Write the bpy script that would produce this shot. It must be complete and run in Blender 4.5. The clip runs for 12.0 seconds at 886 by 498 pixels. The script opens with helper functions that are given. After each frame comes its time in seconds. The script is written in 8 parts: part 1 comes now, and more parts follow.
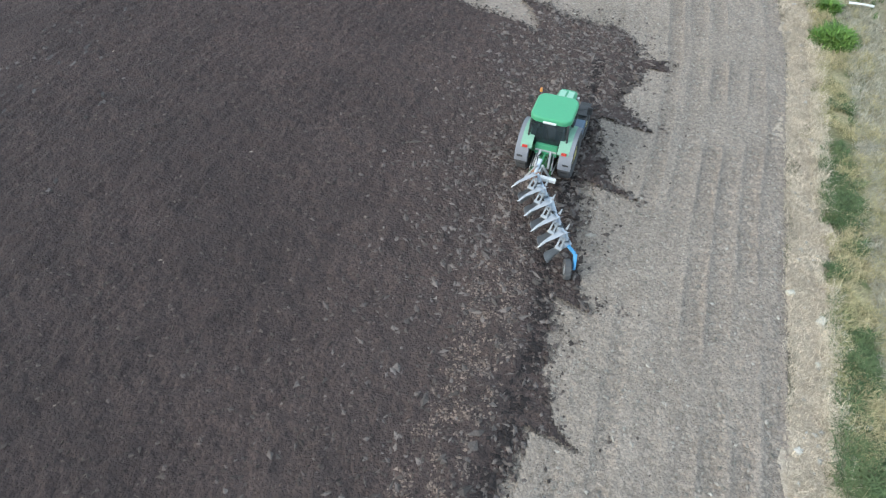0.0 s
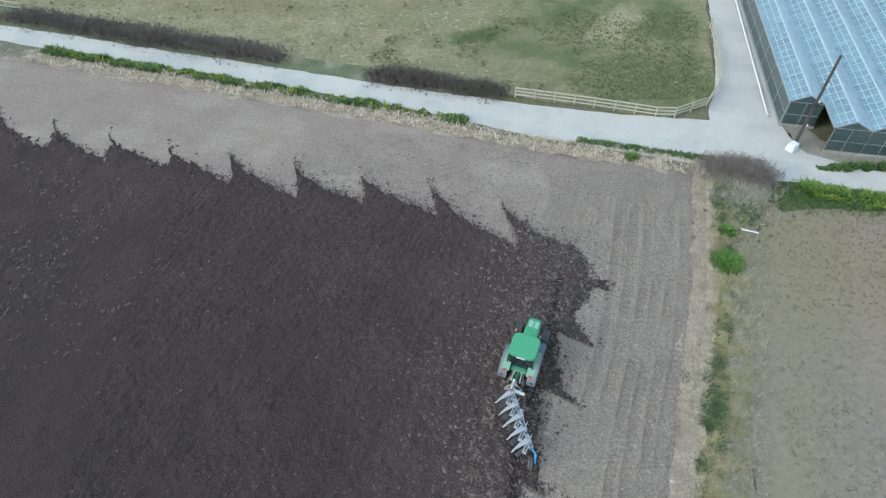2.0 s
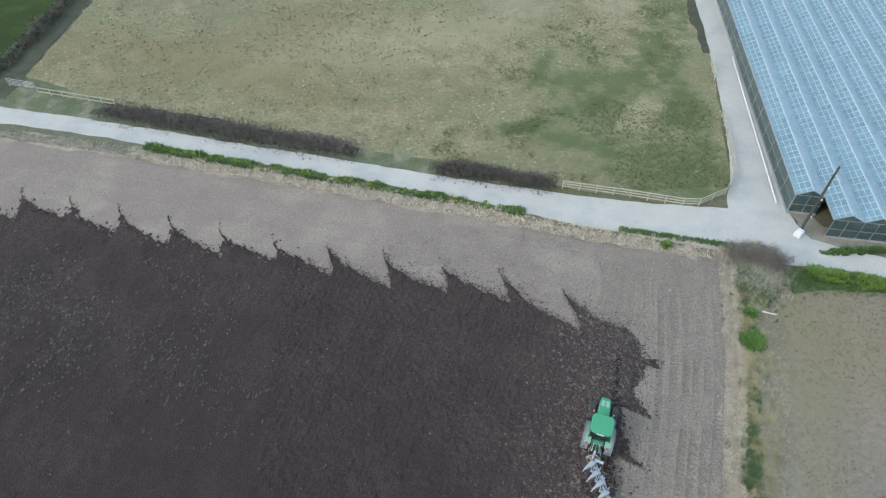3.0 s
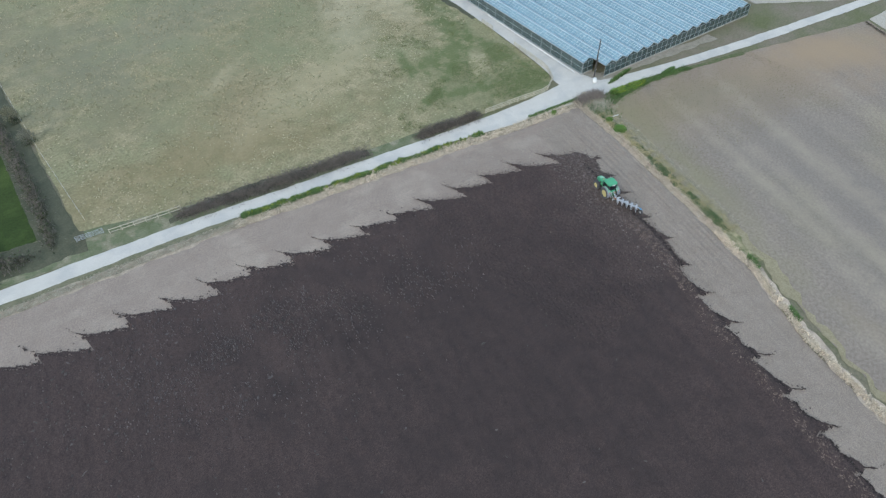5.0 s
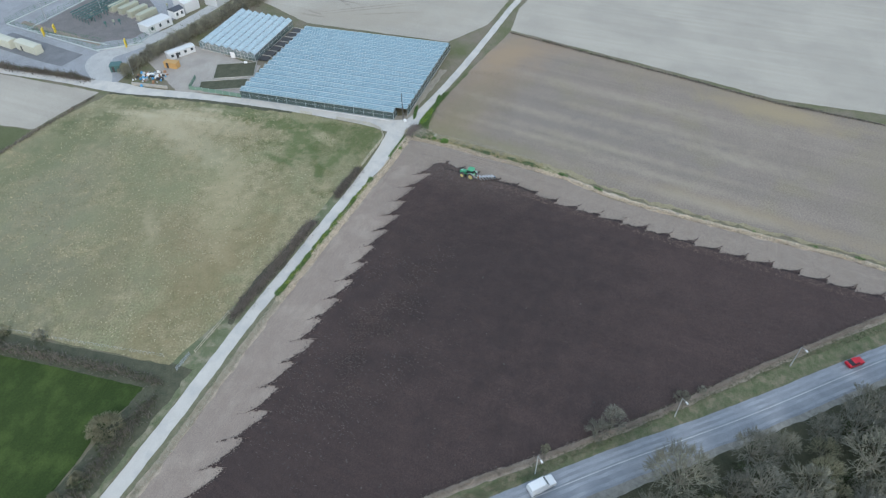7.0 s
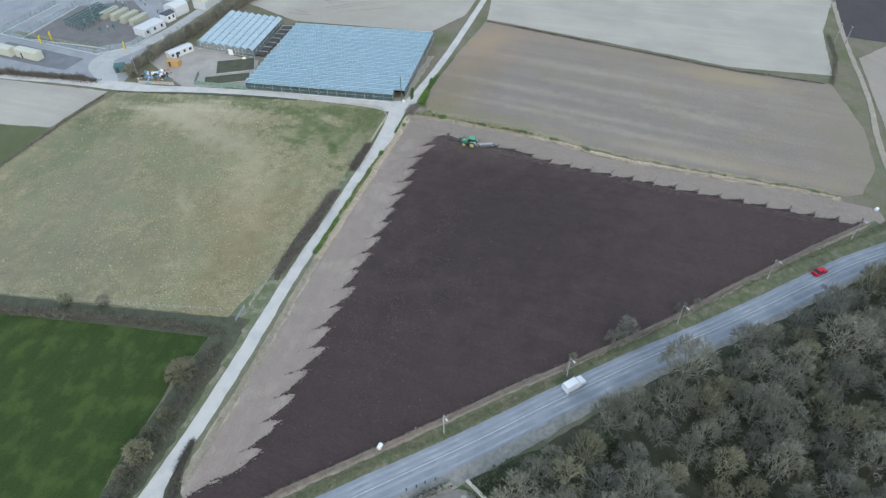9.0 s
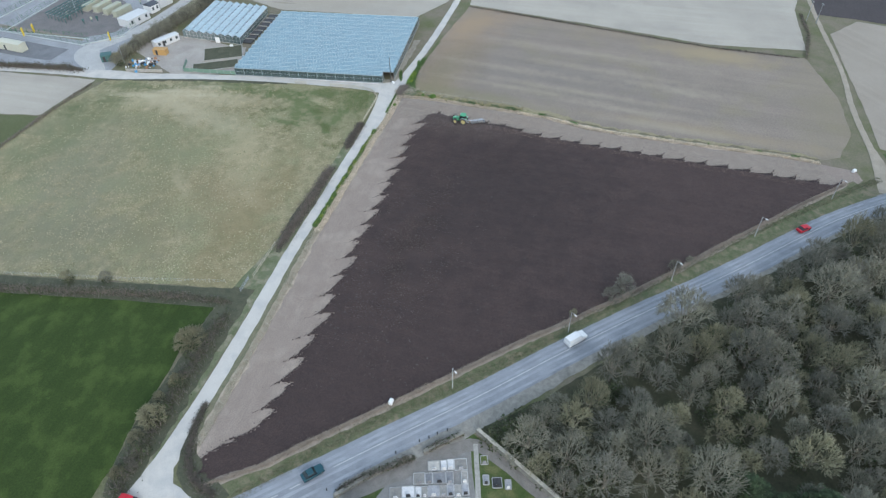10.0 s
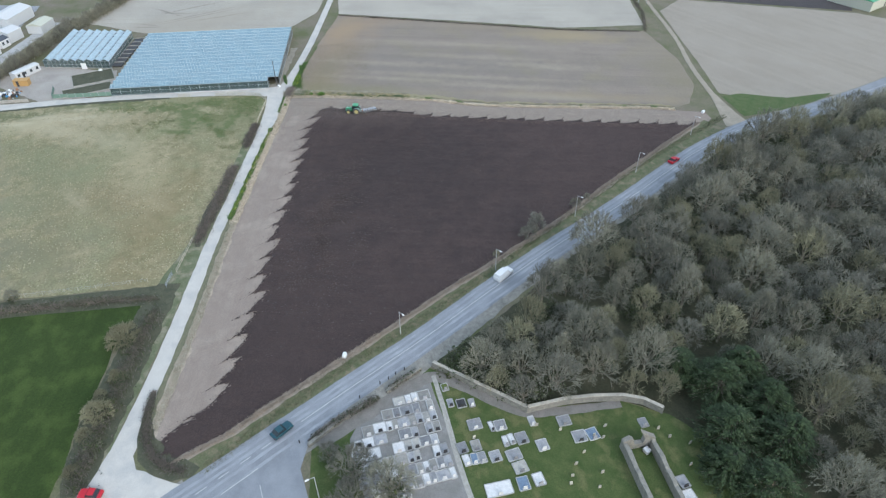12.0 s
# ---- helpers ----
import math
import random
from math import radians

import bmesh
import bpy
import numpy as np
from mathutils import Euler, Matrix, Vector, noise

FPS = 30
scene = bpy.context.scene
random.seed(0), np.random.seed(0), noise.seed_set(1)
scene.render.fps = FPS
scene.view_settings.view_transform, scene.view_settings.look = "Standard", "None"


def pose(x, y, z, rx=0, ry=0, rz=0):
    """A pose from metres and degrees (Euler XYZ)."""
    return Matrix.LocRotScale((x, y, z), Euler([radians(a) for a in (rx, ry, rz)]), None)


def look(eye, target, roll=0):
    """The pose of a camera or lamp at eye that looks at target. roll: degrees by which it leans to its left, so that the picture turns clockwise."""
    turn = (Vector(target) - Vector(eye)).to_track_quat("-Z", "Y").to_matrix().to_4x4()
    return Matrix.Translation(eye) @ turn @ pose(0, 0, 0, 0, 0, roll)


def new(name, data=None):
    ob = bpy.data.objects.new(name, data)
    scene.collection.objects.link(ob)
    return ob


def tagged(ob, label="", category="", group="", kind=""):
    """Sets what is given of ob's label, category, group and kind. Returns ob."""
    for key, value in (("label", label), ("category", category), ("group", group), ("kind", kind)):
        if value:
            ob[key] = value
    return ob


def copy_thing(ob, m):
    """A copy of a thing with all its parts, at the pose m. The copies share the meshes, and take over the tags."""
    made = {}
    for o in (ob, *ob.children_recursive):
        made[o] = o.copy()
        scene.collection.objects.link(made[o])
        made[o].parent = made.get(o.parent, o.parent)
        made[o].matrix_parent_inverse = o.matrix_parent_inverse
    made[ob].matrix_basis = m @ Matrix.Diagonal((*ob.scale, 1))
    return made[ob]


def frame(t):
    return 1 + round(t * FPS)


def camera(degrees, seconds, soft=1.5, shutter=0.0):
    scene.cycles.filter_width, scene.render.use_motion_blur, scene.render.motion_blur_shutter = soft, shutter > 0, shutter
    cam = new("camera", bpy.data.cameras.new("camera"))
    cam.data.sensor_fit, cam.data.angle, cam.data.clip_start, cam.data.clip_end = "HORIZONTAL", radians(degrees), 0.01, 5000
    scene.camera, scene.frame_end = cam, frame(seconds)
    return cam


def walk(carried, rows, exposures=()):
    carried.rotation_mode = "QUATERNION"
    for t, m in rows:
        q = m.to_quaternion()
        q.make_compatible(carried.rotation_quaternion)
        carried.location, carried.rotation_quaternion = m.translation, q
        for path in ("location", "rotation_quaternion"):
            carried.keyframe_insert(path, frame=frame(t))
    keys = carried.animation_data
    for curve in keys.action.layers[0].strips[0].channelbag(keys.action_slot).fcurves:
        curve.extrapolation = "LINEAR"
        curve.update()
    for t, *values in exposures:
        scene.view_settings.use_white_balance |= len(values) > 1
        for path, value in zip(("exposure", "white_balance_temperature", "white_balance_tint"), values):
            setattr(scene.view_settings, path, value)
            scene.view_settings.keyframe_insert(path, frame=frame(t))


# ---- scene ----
# ---------------------------------------------------------------- camera
cam = camera(69.40, 12.0, soft=1.3)
PATH = [
    (0, (0.000, -0.000, 19.235), (-0.000, 25.652, -11.457), -1.89),
    (0.2, (-0.019, -0.013, 19.342), (0.014, 25.671, -11.322), -1.80),
    (0.4, (-0.039, -0.025, 19.467), (0.029, 25.691, -11.171), -1.71),
    (0.5, (-0.053, -0.027, 19.569), (0.037, 25.701, -11.059), -1.65),
    (0.6, (-0.073, -0.021, 19.867), (0.045, 25.716, -10.754), -1.57),
    (0.8, (-0.134, 0.013, 21.251), (0.060, 25.761, -9.360), -1.38),
    (1, (-0.208, 0.035, 23.091), (0.060, 25.801, -7.503), -1.18),
    (1.2, (-0.301, 0.027, 25.425), (0.032, 25.897, -5.081), -0.99),
    (1.4, (-0.407, 0.007, 28.263), (-0.012, 26.047, -2.098), -0.81),
    (1.5, (-0.453, -0.007, 29.636), (-0.032, 26.102, -0.665), -0.73),
    (1.6, (-0.489, -0.047, 30.947), (-0.047, 26.120, 0.696), -0.67),
    (1.8, (-0.547, -0.204, 33.570), (-0.072, 26.073, 3.415), -0.57),
    (2, (-0.631, -0.299, 36.200), (-0.115, 26.048, 6.108), -0.45),
    (2.2, (-0.785, -0.293, 38.846), (-0.174, 26.090, 8.785), -0.23),
    (2.4, (-1.090, -0.271, 41.496), (-0.375, 26.132, 11.457), 0.02),
    (2.5, (-1.332, -0.253, 42.818), (-0.599, 26.152, 12.781), 0.08),
    (2.6, (-2.122, -0.115, 44.165), (-1.391, 26.278, 14.117), 0.10),
    (2.7, (-3.457, 0.014, 45.449), (-2.727, 26.395, 15.390), 0.11),
    (2.8, (-4.973, -0.101, 46.603), (-4.153, 26.289, 16.555), 0.11),
    (3, (-8.822, -0.952, 48.714), (-7.328, 25.496, 18.743), 0.10),
    (3.2, (-13.575, -2.474, 50.639), (-10.867, 24.027, 20.801), 0.10),
    (3.4, (-19.016, -4.480, 52.467), (-14.691, 21.995, 22.796), 0.08),
    (3.5, (-21.926, -5.605, 53.372), (-16.689, 20.806, 23.791), 0.08),
    (3.6, (-24.926, -6.780, 54.287), (-18.734, 19.525, 24.796), 0.06),
    (3.8, (-31.086, -9.188, 56.190), (-22.939, 16.772, 26.869), 0.04),
    (4, (-37.280, -11.515, 58.265), (-27.252, 13.935, 29.080), -0.00),
    (4.2, (-43.289, -13.573, 60.601), (-31.618, 11.260, 31.496), -0.05),
    (4.3, (-46.157, -14.443, 61.896), (-33.799, 10.069, 32.802), -0.08),
    (4.4, (-48.981, -15.400, 63.477), (-36.083, 8.768, 34.330), -0.65),
    (4.5, (-51.949, -15.955, 65.168), (-38.463, 7.780, 35.932), -1.21),
    (4.6, (-55.170, -15.900, 66.694), (-40.811, 7.214, 37.375), -1.17),
    (4.7, (-58.580, -15.749, 68.162), (-43.132, 6.534, 38.754), -1.08),
    (4.8, (-62.081, -15.524, 69.607), (-45.449, 5.767, 40.109), -0.97),
    (4.9, (-65.577, -15.247, 71.062), (-47.774, 4.956, 41.483), -0.88),
    (5, (-68.972, -14.940, 72.559), (-50.097, 4.167, 42.917), -0.84),
    (5.1, (-72.285, -14.529, 74.114), (-52.420, 3.461, 44.420), -0.84),
    (5.2, (-75.579, -13.946, 75.708), (-54.763, 2.847, 45.964), -0.84),
    (5.3, (-78.830, -13.220, 77.315), (-57.121, 2.320, 47.529), -0.84),
    (5.4, (-82.011, -12.383, 78.914), (-59.485, 1.882, 49.096), -0.84),
    (5.5, (-85.093, -11.465, 80.481), (-61.838, 1.536, 50.646), -0.84),
    (5.6, (-88.050, -10.346, 82.016), (-64.099, 1.304, 52.173), -0.84),
    (5.7, (-90.903, -8.949, 83.536), (-66.301, 1.237, 53.686), -0.82),
    (5.8, (-93.702, -7.365, 85.040), (-68.565, 1.401, 55.185), -0.79),
    (5.9, (-96.497, -5.688, 86.528), (-70.976, 1.875, 56.671), -0.77),
    (6, (-99.338, -4.009, 88.001), (-73.592, 2.745, 58.143), -0.74),
    (6.1, (-102.211, -2.285, 89.452), (-76.189, 4.031, 59.738), -0.71),
    (6.2, (-105.085, -0.445, 90.881), (-78.595, 5.596, 61.525), -0.67),
    (6.3, (-107.977, 1.453, 92.300), (-80.946, 7.294, 63.400), -0.64),
    (6.4, (-110.932, 3.369, 93.729), (-83.396, 8.997, 65.267), -0.61),
    (6.5, (-114.006, 5.265, 95.199), (-86.113, 10.585, 67.027), -0.60),
    (6.6, (-117.130, 7.083, 96.666), (-89.006, 11.989, 68.648), -0.61),
    (6.7, (-120.281, 8.861, 98.122), (-91.958, 13.311, 70.228), -0.64),
    (6.8, (-123.447, 10.617, 99.572), (-94.952, 14.592, 71.783), -0.68),
    (6.9, (-126.619, 12.365, 101.019), (-97.969, 15.876, 73.327), -0.71),
    (7, (-129.634, 14.040, 102.401), (-100.841, 17.123, 74.806), -0.75),
    (7.1, (-132.447, 15.606, 103.879), (-103.505, 18.267, 76.396), -0.77),
    (7.2, (-134.669, 16.868, 104.722), (-105.629, 19.211, 77.314), -0.79),
    (7.3, (-136.178, 17.773, 104.721), (-107.100, 19.929, 77.339), -0.81),
    (7.4, (-137.572, 18.614, 104.721), (-108.461, 20.598, 77.360), -0.82),
    (7.5, (-138.859, 19.396, 104.719), (-109.720, 21.223, 77.377), -0.83),
    (7.6, (-140.050, 20.124, 104.717), (-110.887, 21.807, 77.392), -0.84),
    (7.8, (-142.178, 21.439, 104.712), (-112.976, 22.868, 77.413), -0.86),
    (8, (-144.031, 22.600, 104.703), (-114.801, 23.816, 77.424), -0.87),
    (8.2, (-145.684, 23.650, 104.690), (-116.432, 24.682, 77.427), -0.89),
    (8.4, (-147.212, 24.631, 104.674), (-117.942, 25.499, 77.425), -0.90),
    (8.5, (-147.953, 25.108, 104.665), (-118.674, 25.899, 77.423), -0.90),
    (8.6, (-148.691, 25.584, 104.654), (-119.403, 26.299, 77.420), -0.91),
    (8.8, (-150.195, 26.551, 104.629), (-120.887, 27.114, 77.412), -0.91),
    (9, (-151.800, 27.575, 104.598), (-122.468, 27.975, 77.405), -0.91),
    (9.2, (-153.395, 28.599, 104.131), (-124.036, 28.860, 76.965), -0.90),
    (9.4, (-154.914, 29.575, 103.213), (-125.527, 29.700, 76.077), -0.88),
    (9.5, (-155.689, 30.060, 102.781), (-126.288, 30.092, 75.659), -0.87),
    (9.6, (-156.485, 30.538, 102.387), (-127.071, 30.449, 75.280), -0.87),
    (9.8, (-158.098, 31.474, 101.565), (-128.660, 31.041, 74.487), -0.86),
    (10, (-159.691, 32.450, 100.747), (-130.234, 31.524, 73.702), -0.85),
    (10.2, (-161.245, 33.502, 99.972), (-131.799, 31.605, 72.966), -0.79),
    (10.4, (-162.769, 34.617, 99.203), (-133.391, 31.419, 72.246), -0.67),
    (10.5, (-163.513, 35.200, 98.805), (-134.172, 31.447, 71.879), -0.62),
    (10.6, (-164.239, 35.809, 98.391), (-134.924, 31.584, 71.507), -0.58),
    (10.8, (-165.650, 37.098, 97.534), (-136.367, 31.993, 70.768), -0.50),
    (11, (-167.074, 38.400, 96.686), (-137.801, 32.534, 70.066), -0.45),
    (11.2, (-168.574, 39.697, 95.879), (-139.278, 33.186, 69.433), -0.42),
    (11.4, (-170.083, 40.978, 95.085), (-140.731, 33.897, 68.850), -0.40),
    (11.5, (-170.808, 41.587, 94.682), (-141.416, 34.246, 68.562), -0.39),
    (11.6, (-171.503, 42.165, 94.273), (-142.061, 34.584, 68.278), -0.40),
    (11.8, (-172.842, 43.267, 93.445), (-143.267, 35.242, 67.737), -0.41),
    (12, (-174.171, 44.356, 92.616), (-144.462, 35.894, 67.203), -0.44),
]
walk(cam, [(t, look(eye, target, roll)) for t, eye, target, roll in PATH],
    exposures=[(0.0, 0.04, 6000, 5.6), (1.0, 0.0, 5920, 5.2), (1.5, -0.22, 5800, 4.4), (2.0, -0.36, 5780, 4.6), (2.7, -0.45, 5880, 6.2), (5.0, -0.44, 5820, 7.6), (6.0, -0.45, 5800, 8.0), (7.0, -0.5, 5800, 8.5), (9.0, -0.45, 5780, 8.8), (10.5, -0.41, 5790, 9), (12.0, -0.34, 5820, 9.3)])

# ---------------------------------------------------------------- light
world = bpy.data.worlds.new("overcast_evening")
scene.world = world
world.use_nodes = True
wn = world.node_tree.nodes
wl = world.node_tree.links
sky = wn.new("ShaderNodeTexSky")
sky.sky_type = "NISHITA"
sky.sun_disc = False
sky.sun_elevation = radians(24)
sky.sun_rotation = radians(250)
sky.dust_density = 4.0
sky.air_density = 1.2
cover = wn.new("ShaderNodeMix")
cover.data_type = "RGBA"
cover.inputs[0].default_value = 0.55
cover.inputs[7].default_value = (6.4, 7.4, 8.2, 1)
wl.new(sky.outputs[0], cover.inputs[6])
wl.new(cover.outputs[2], wn["Background"].inputs[0])
wn["Background"].inputs[1].default_value = 0.24
sun = new("sun", bpy.data.lights.new("sun", "SUN"))
sun.data.energy = 1.5
sun.data.angle = radians(16)
sun.data.color = (1.0, 0.99, 0.97)
sun.matrix_world = look((0, 0, 60), (38, 14, 28))
scene.view_settings.exposure = 0.0


# ---------------------------------------------------------------- mesh helpers
def vnoise(x, y, scale, seed=0):
    """Smooth value noise between -1 and 1 on arrays."""
    x, y = np.asarray(x, float) / scale, np.asarray(y, float) / scale
    table = np.random.RandomState(seed).uniform(-1, 1, (256, 256))
    i, j = np.floor(x).astype(int), np.floor(y).astype(int)
    u, v = x - i, y - j
    u, v = u * u * (3 - 2 * u), v * v * (3 - 2 * v)
    a, b = table[i % 256, j % 256], table[(i + 1) % 256, j % 256]
    c, d = table[i % 256, (j + 1) % 256], table[(i + 1) % 256, (j + 1) % 256]
    return (a * (1 - u) + b * u) * (1 - v) + (c * (1 - u) + d * u) * v


def mesh_of(name, verts, faces, smooth=False):
    me = bpy.data.meshes.new(name)
    verts, faces = np.asarray(verts, np.float32), np.asarray(faces, np.int32)
    k = faces.shape[1]
    me.vertices.add(len(verts))
    me.vertices.foreach_set("co", verts.ravel())
    me.loops.add(faces.size)
    me.loops.foreach_set("vertex_index", faces.ravel())
    me.polygons.add(len(faces))
    me.polygons.foreach_set("loop_start", np.arange(len(faces), dtype=np.int32) * k)
    me.polygons.foreach_set("use_smooth", np.full(len(faces), smooth))
    me.update(calc_edges=True)
    return me


def put(name, me, material, parent=None, label="", at=None):
    ob = new(name, me)
    if material and not me.materials:
        me.materials.append(material)
    if parent:
        ob.parent = parent
    if label:
        ob["label"] = label
    if at is not None:
        ob.matrix_basis = at
    return ob


def part(name, bm, material, parent=None, label="", at=None, smooth=False):
    me = bpy.data.meshes.new(name)
    bm.normal_update()
    bm.to_mesh(me)
    bm.free()
    if smooth:
        me.polygons.foreach_set("use_smooth", np.full(len(me.polygons), True))
    return put(name, me, material, parent, label, at)


def thing(name, label, category, at=None, group="", kind=""):
    ob = tagged(new(name), label, category, group, kind)
    if at is not None:
        ob.matrix_basis = at
    return ob


def box(bm, cx, cy, cz, sx, sy, sz, rot=None, bevel=0.0, taper=1.0):
    """A box by its centre and size; taper narrows its top."""
    made = bmesh.ops.create_cube(bm, size=1.0)["verts"]
    for v in made:
        k = taper if v.co.z > 0 else 1.0
        v.co = Vector((v.co.x * sx * k, v.co.y * sy * k, v.co.z * sz))
    if bevel:
        edges = list({e for v in made for e in v.link_edges})
        made = list({v for f in bmesh.ops.bevel(bm, geom=edges, offset=bevel, segments=2, affect="EDGES", profile=0.6)["faces"] for v in f.verts} | {v for v in made if v.is_valid})
    m = Matrix.Translation((cx, cy, cz)) @ (rot if rot is not None else Matrix())
    bmesh.ops.transform(bm, matrix=m, verts=made)
    return bm


def tube(bm, a, b, r1, r2=None, sides=8):
    """A tapered bar from a to b."""
    a, b = Vector(a), Vector(b)
    r2 = r1 if r2 is None else r2
    q = (b - a).to_track_quat("Z", "Y").to_matrix()
    rings = []
    for p, r in ((a, r1), (b, r2)):
        rings.append([bm.verts.new(p + q @ Vector((math.cos(2 * math.pi * k / sides) * r, math.sin(2 * math.pi * k / sides) * r, 0))) for k in range(sides)])
    for k in range(sides):
        bm.faces.new((rings[0][k], rings[0][(k + 1) % sides], rings[1][(k + 1) % sides], rings[1][k]))
    bm.faces.new(rings[0][::-1])
    bm.faces.new(rings[1])
    return bm


def ring(bm, centre, axis, outer, inner, width, sides=28, lug=0.0):
    """A tyre or rim: an annulus turned about an axis, with rounded shoulders and lugs on its tread."""
    q = Vector(axis).to_track_quat("Z", "Y").to_matrix()
    prof = [(inner, -0.42), (outer * 0.93, -0.5), (outer, -0.36), (outer, 0.36), (outer * 0.93, 0.5), (inner, 0.42)]
    rows = []
    for k in range(sides):
        a = 2 * math.pi * k / sides
        grow = lug if k % 2 else 0.0
        rows.append([bm.verts.new(Vector(centre) + q @ Vector((math.cos(a) * (r + (grow if r >= outer else 0)), math.sin(a) * (r + (grow if r >= outer else 0)), w * width))) for r, w in prof])
    n = len(prof)
    for k in range(sides):
        for j in range(n):
            bm.faces.new((rows[k][j], rows[k][(j + 1) % n], rows[(k + 1) % sides][(j + 1) % n], rows[(k + 1) % sides][j]))
    return bm


def prism(bm, outline, z0, z1):
    """A polygon outline raised from z0 to z1."""
    low = [bm.verts.new((x, y, z0)) for x, y in outline]
    high = [bm.verts.new((x, y, z1)) for x, y in outline]
    n = len(outline)
    for k in range(n):
        bm.faces.new((low[k], low[(k + 1) % n], high[(k + 1) % n], high[k]))
    bm.faces.new(high)
    bm.faces.new(low[::-1])
    return bm


def loft(bm, sections):
    """A closed skin over rings of equal length."""
    rows = [[bm.verts.new(p) for p in s] for s in sections]
    n = len(rows[0])
    for a, b in zip(rows, rows[1:]):
        for k in range(n):
            bm.faces.new((a[k], a[(k + 1) % n], b[(k + 1) % n], b[k]))
    bm.faces.new(rows[0][::-1])
    bm.faces.new(rows[-1])
    bmesh.ops.recalc_face_normals(bm, faces=bm.faces)
    return bm


def along(points, step):
    """Points at even steps along a line, with the direction there."""
    pts = [Vector((*p, 0)) for p in points]
    out, left = [], 0.0
    for a, b in zip(pts, pts[1:]):
        d = (b - a).length
        while left <= d:
            out.append((a + (b - a) * (left / d), (b - a).normalized()))
            left += step
        left -= d
    return out


def smooth_line(points, rounds=2):
    """Corner-cutting of an open line."""
    for _ in range(rounds):
        out = [points[0]]
        for (ax, ay, *aw), (bx, by, *bw) in zip(points, points[1:]):
            out.append((ax * 0.75 + bx * 0.25, ay * 0.75 + by * 0.25, *[p * 0.75 + q * 0.25 for p, q in zip(aw, bw)]))
            out.append((ax * 0.25 + bx * 0.75, ay * 0.25 + by * 0.75, *[p * 0.25 + q * 0.75 for p, q in zip(aw, bw)]))
        points = out + [points[-1]]
    return points


def ribbon(name, line, z, material, wobble=0.12, across=4, step=1.0, crown=0.0):
    """A road or strip: a line of (x, y, half width left, half width right), with slightly uneven edges."""
    line = smooth_line(line)
    dist = np.r_[0, np.cumsum([math.dist(a[:2], b[:2]) for a, b in zip(line, line[1:])])]
    s = np.arange(0, dist[-1], step)
    cols = [np.interp(s, dist, [p[k] for p in line]) for k in range(4)]
    dx, dy = np.gradient(cols[0]), np.gradient(cols[1])
    norm = np.hypot(dx, dy)
    nx, ny = -dy / norm, dx / norm
    left = cols[2] + wobble * (vnoise(s, s * 0, 2.3, 11) + 0.6 * vnoise(s, s * 0, 0.9, 12))
    right = cols[3] + wobble * (vnoise(s, s * 0, 2.1, 13) + 0.6 * vnoise(s, s * 0, 0.8, 14))
    w = np.linspace(0, 1, across + 1)
    off = left[:, None] * (1 - w) - right[:, None] * w
    zz = z + crown * (1 - (2 * w - 1) ** 2)
    verts = np.stack([cols[0][:, None] + nx[:, None] * off, cols[1][:, None] + ny[:, None] * off, np.broadcast_to(zz, off.shape)], -1).reshape(-1, 3)
    n, m = len(s), across + 1
    i, j = np.meshgrid(np.arange(n - 1), np.arange(m - 1), indexing="ij")
    a = (i * m + j).ravel()
    return put(name, mesh_of(name, verts, np.stack([a, a + 1, a + m + 1, a + m], -1)), material)


def sheet(name, outline, z, material, cut=1.5, wobble=0.25):
    """A flat field with slightly uneven edges."""
    bm = bmesh.new()
    pts = []
    for a, b in zip(outline, outline[1:] + outline[:1]):
        d = math.dist(a, b)
        n = max(1, min(60, int(d / cut)))
        for k in range(n):
            x, y = a[0] + (b[0] - a[0]) * k / n, a[1] + (b[1] - a[1]) * k / n
            pts.append((x + wobble * float(vnoise(x, y, 1.7, 5)), y + wobble * float(vnoise(x, y, 1.9, 6))))
    f = bm.faces.new([bm.verts.new((x, y, z)) for x, y in pts])
    bmesh.ops.triangulate(bm, faces=[f])
    bmesh.ops.recalc_face_normals(bm, faces=bm.faces)
    if sum(f.normal.z for f in bm.faces) < 0:
        bmesh.ops.reverse_faces(bm, faces=bm.faces)
    return part(name, bm, material)


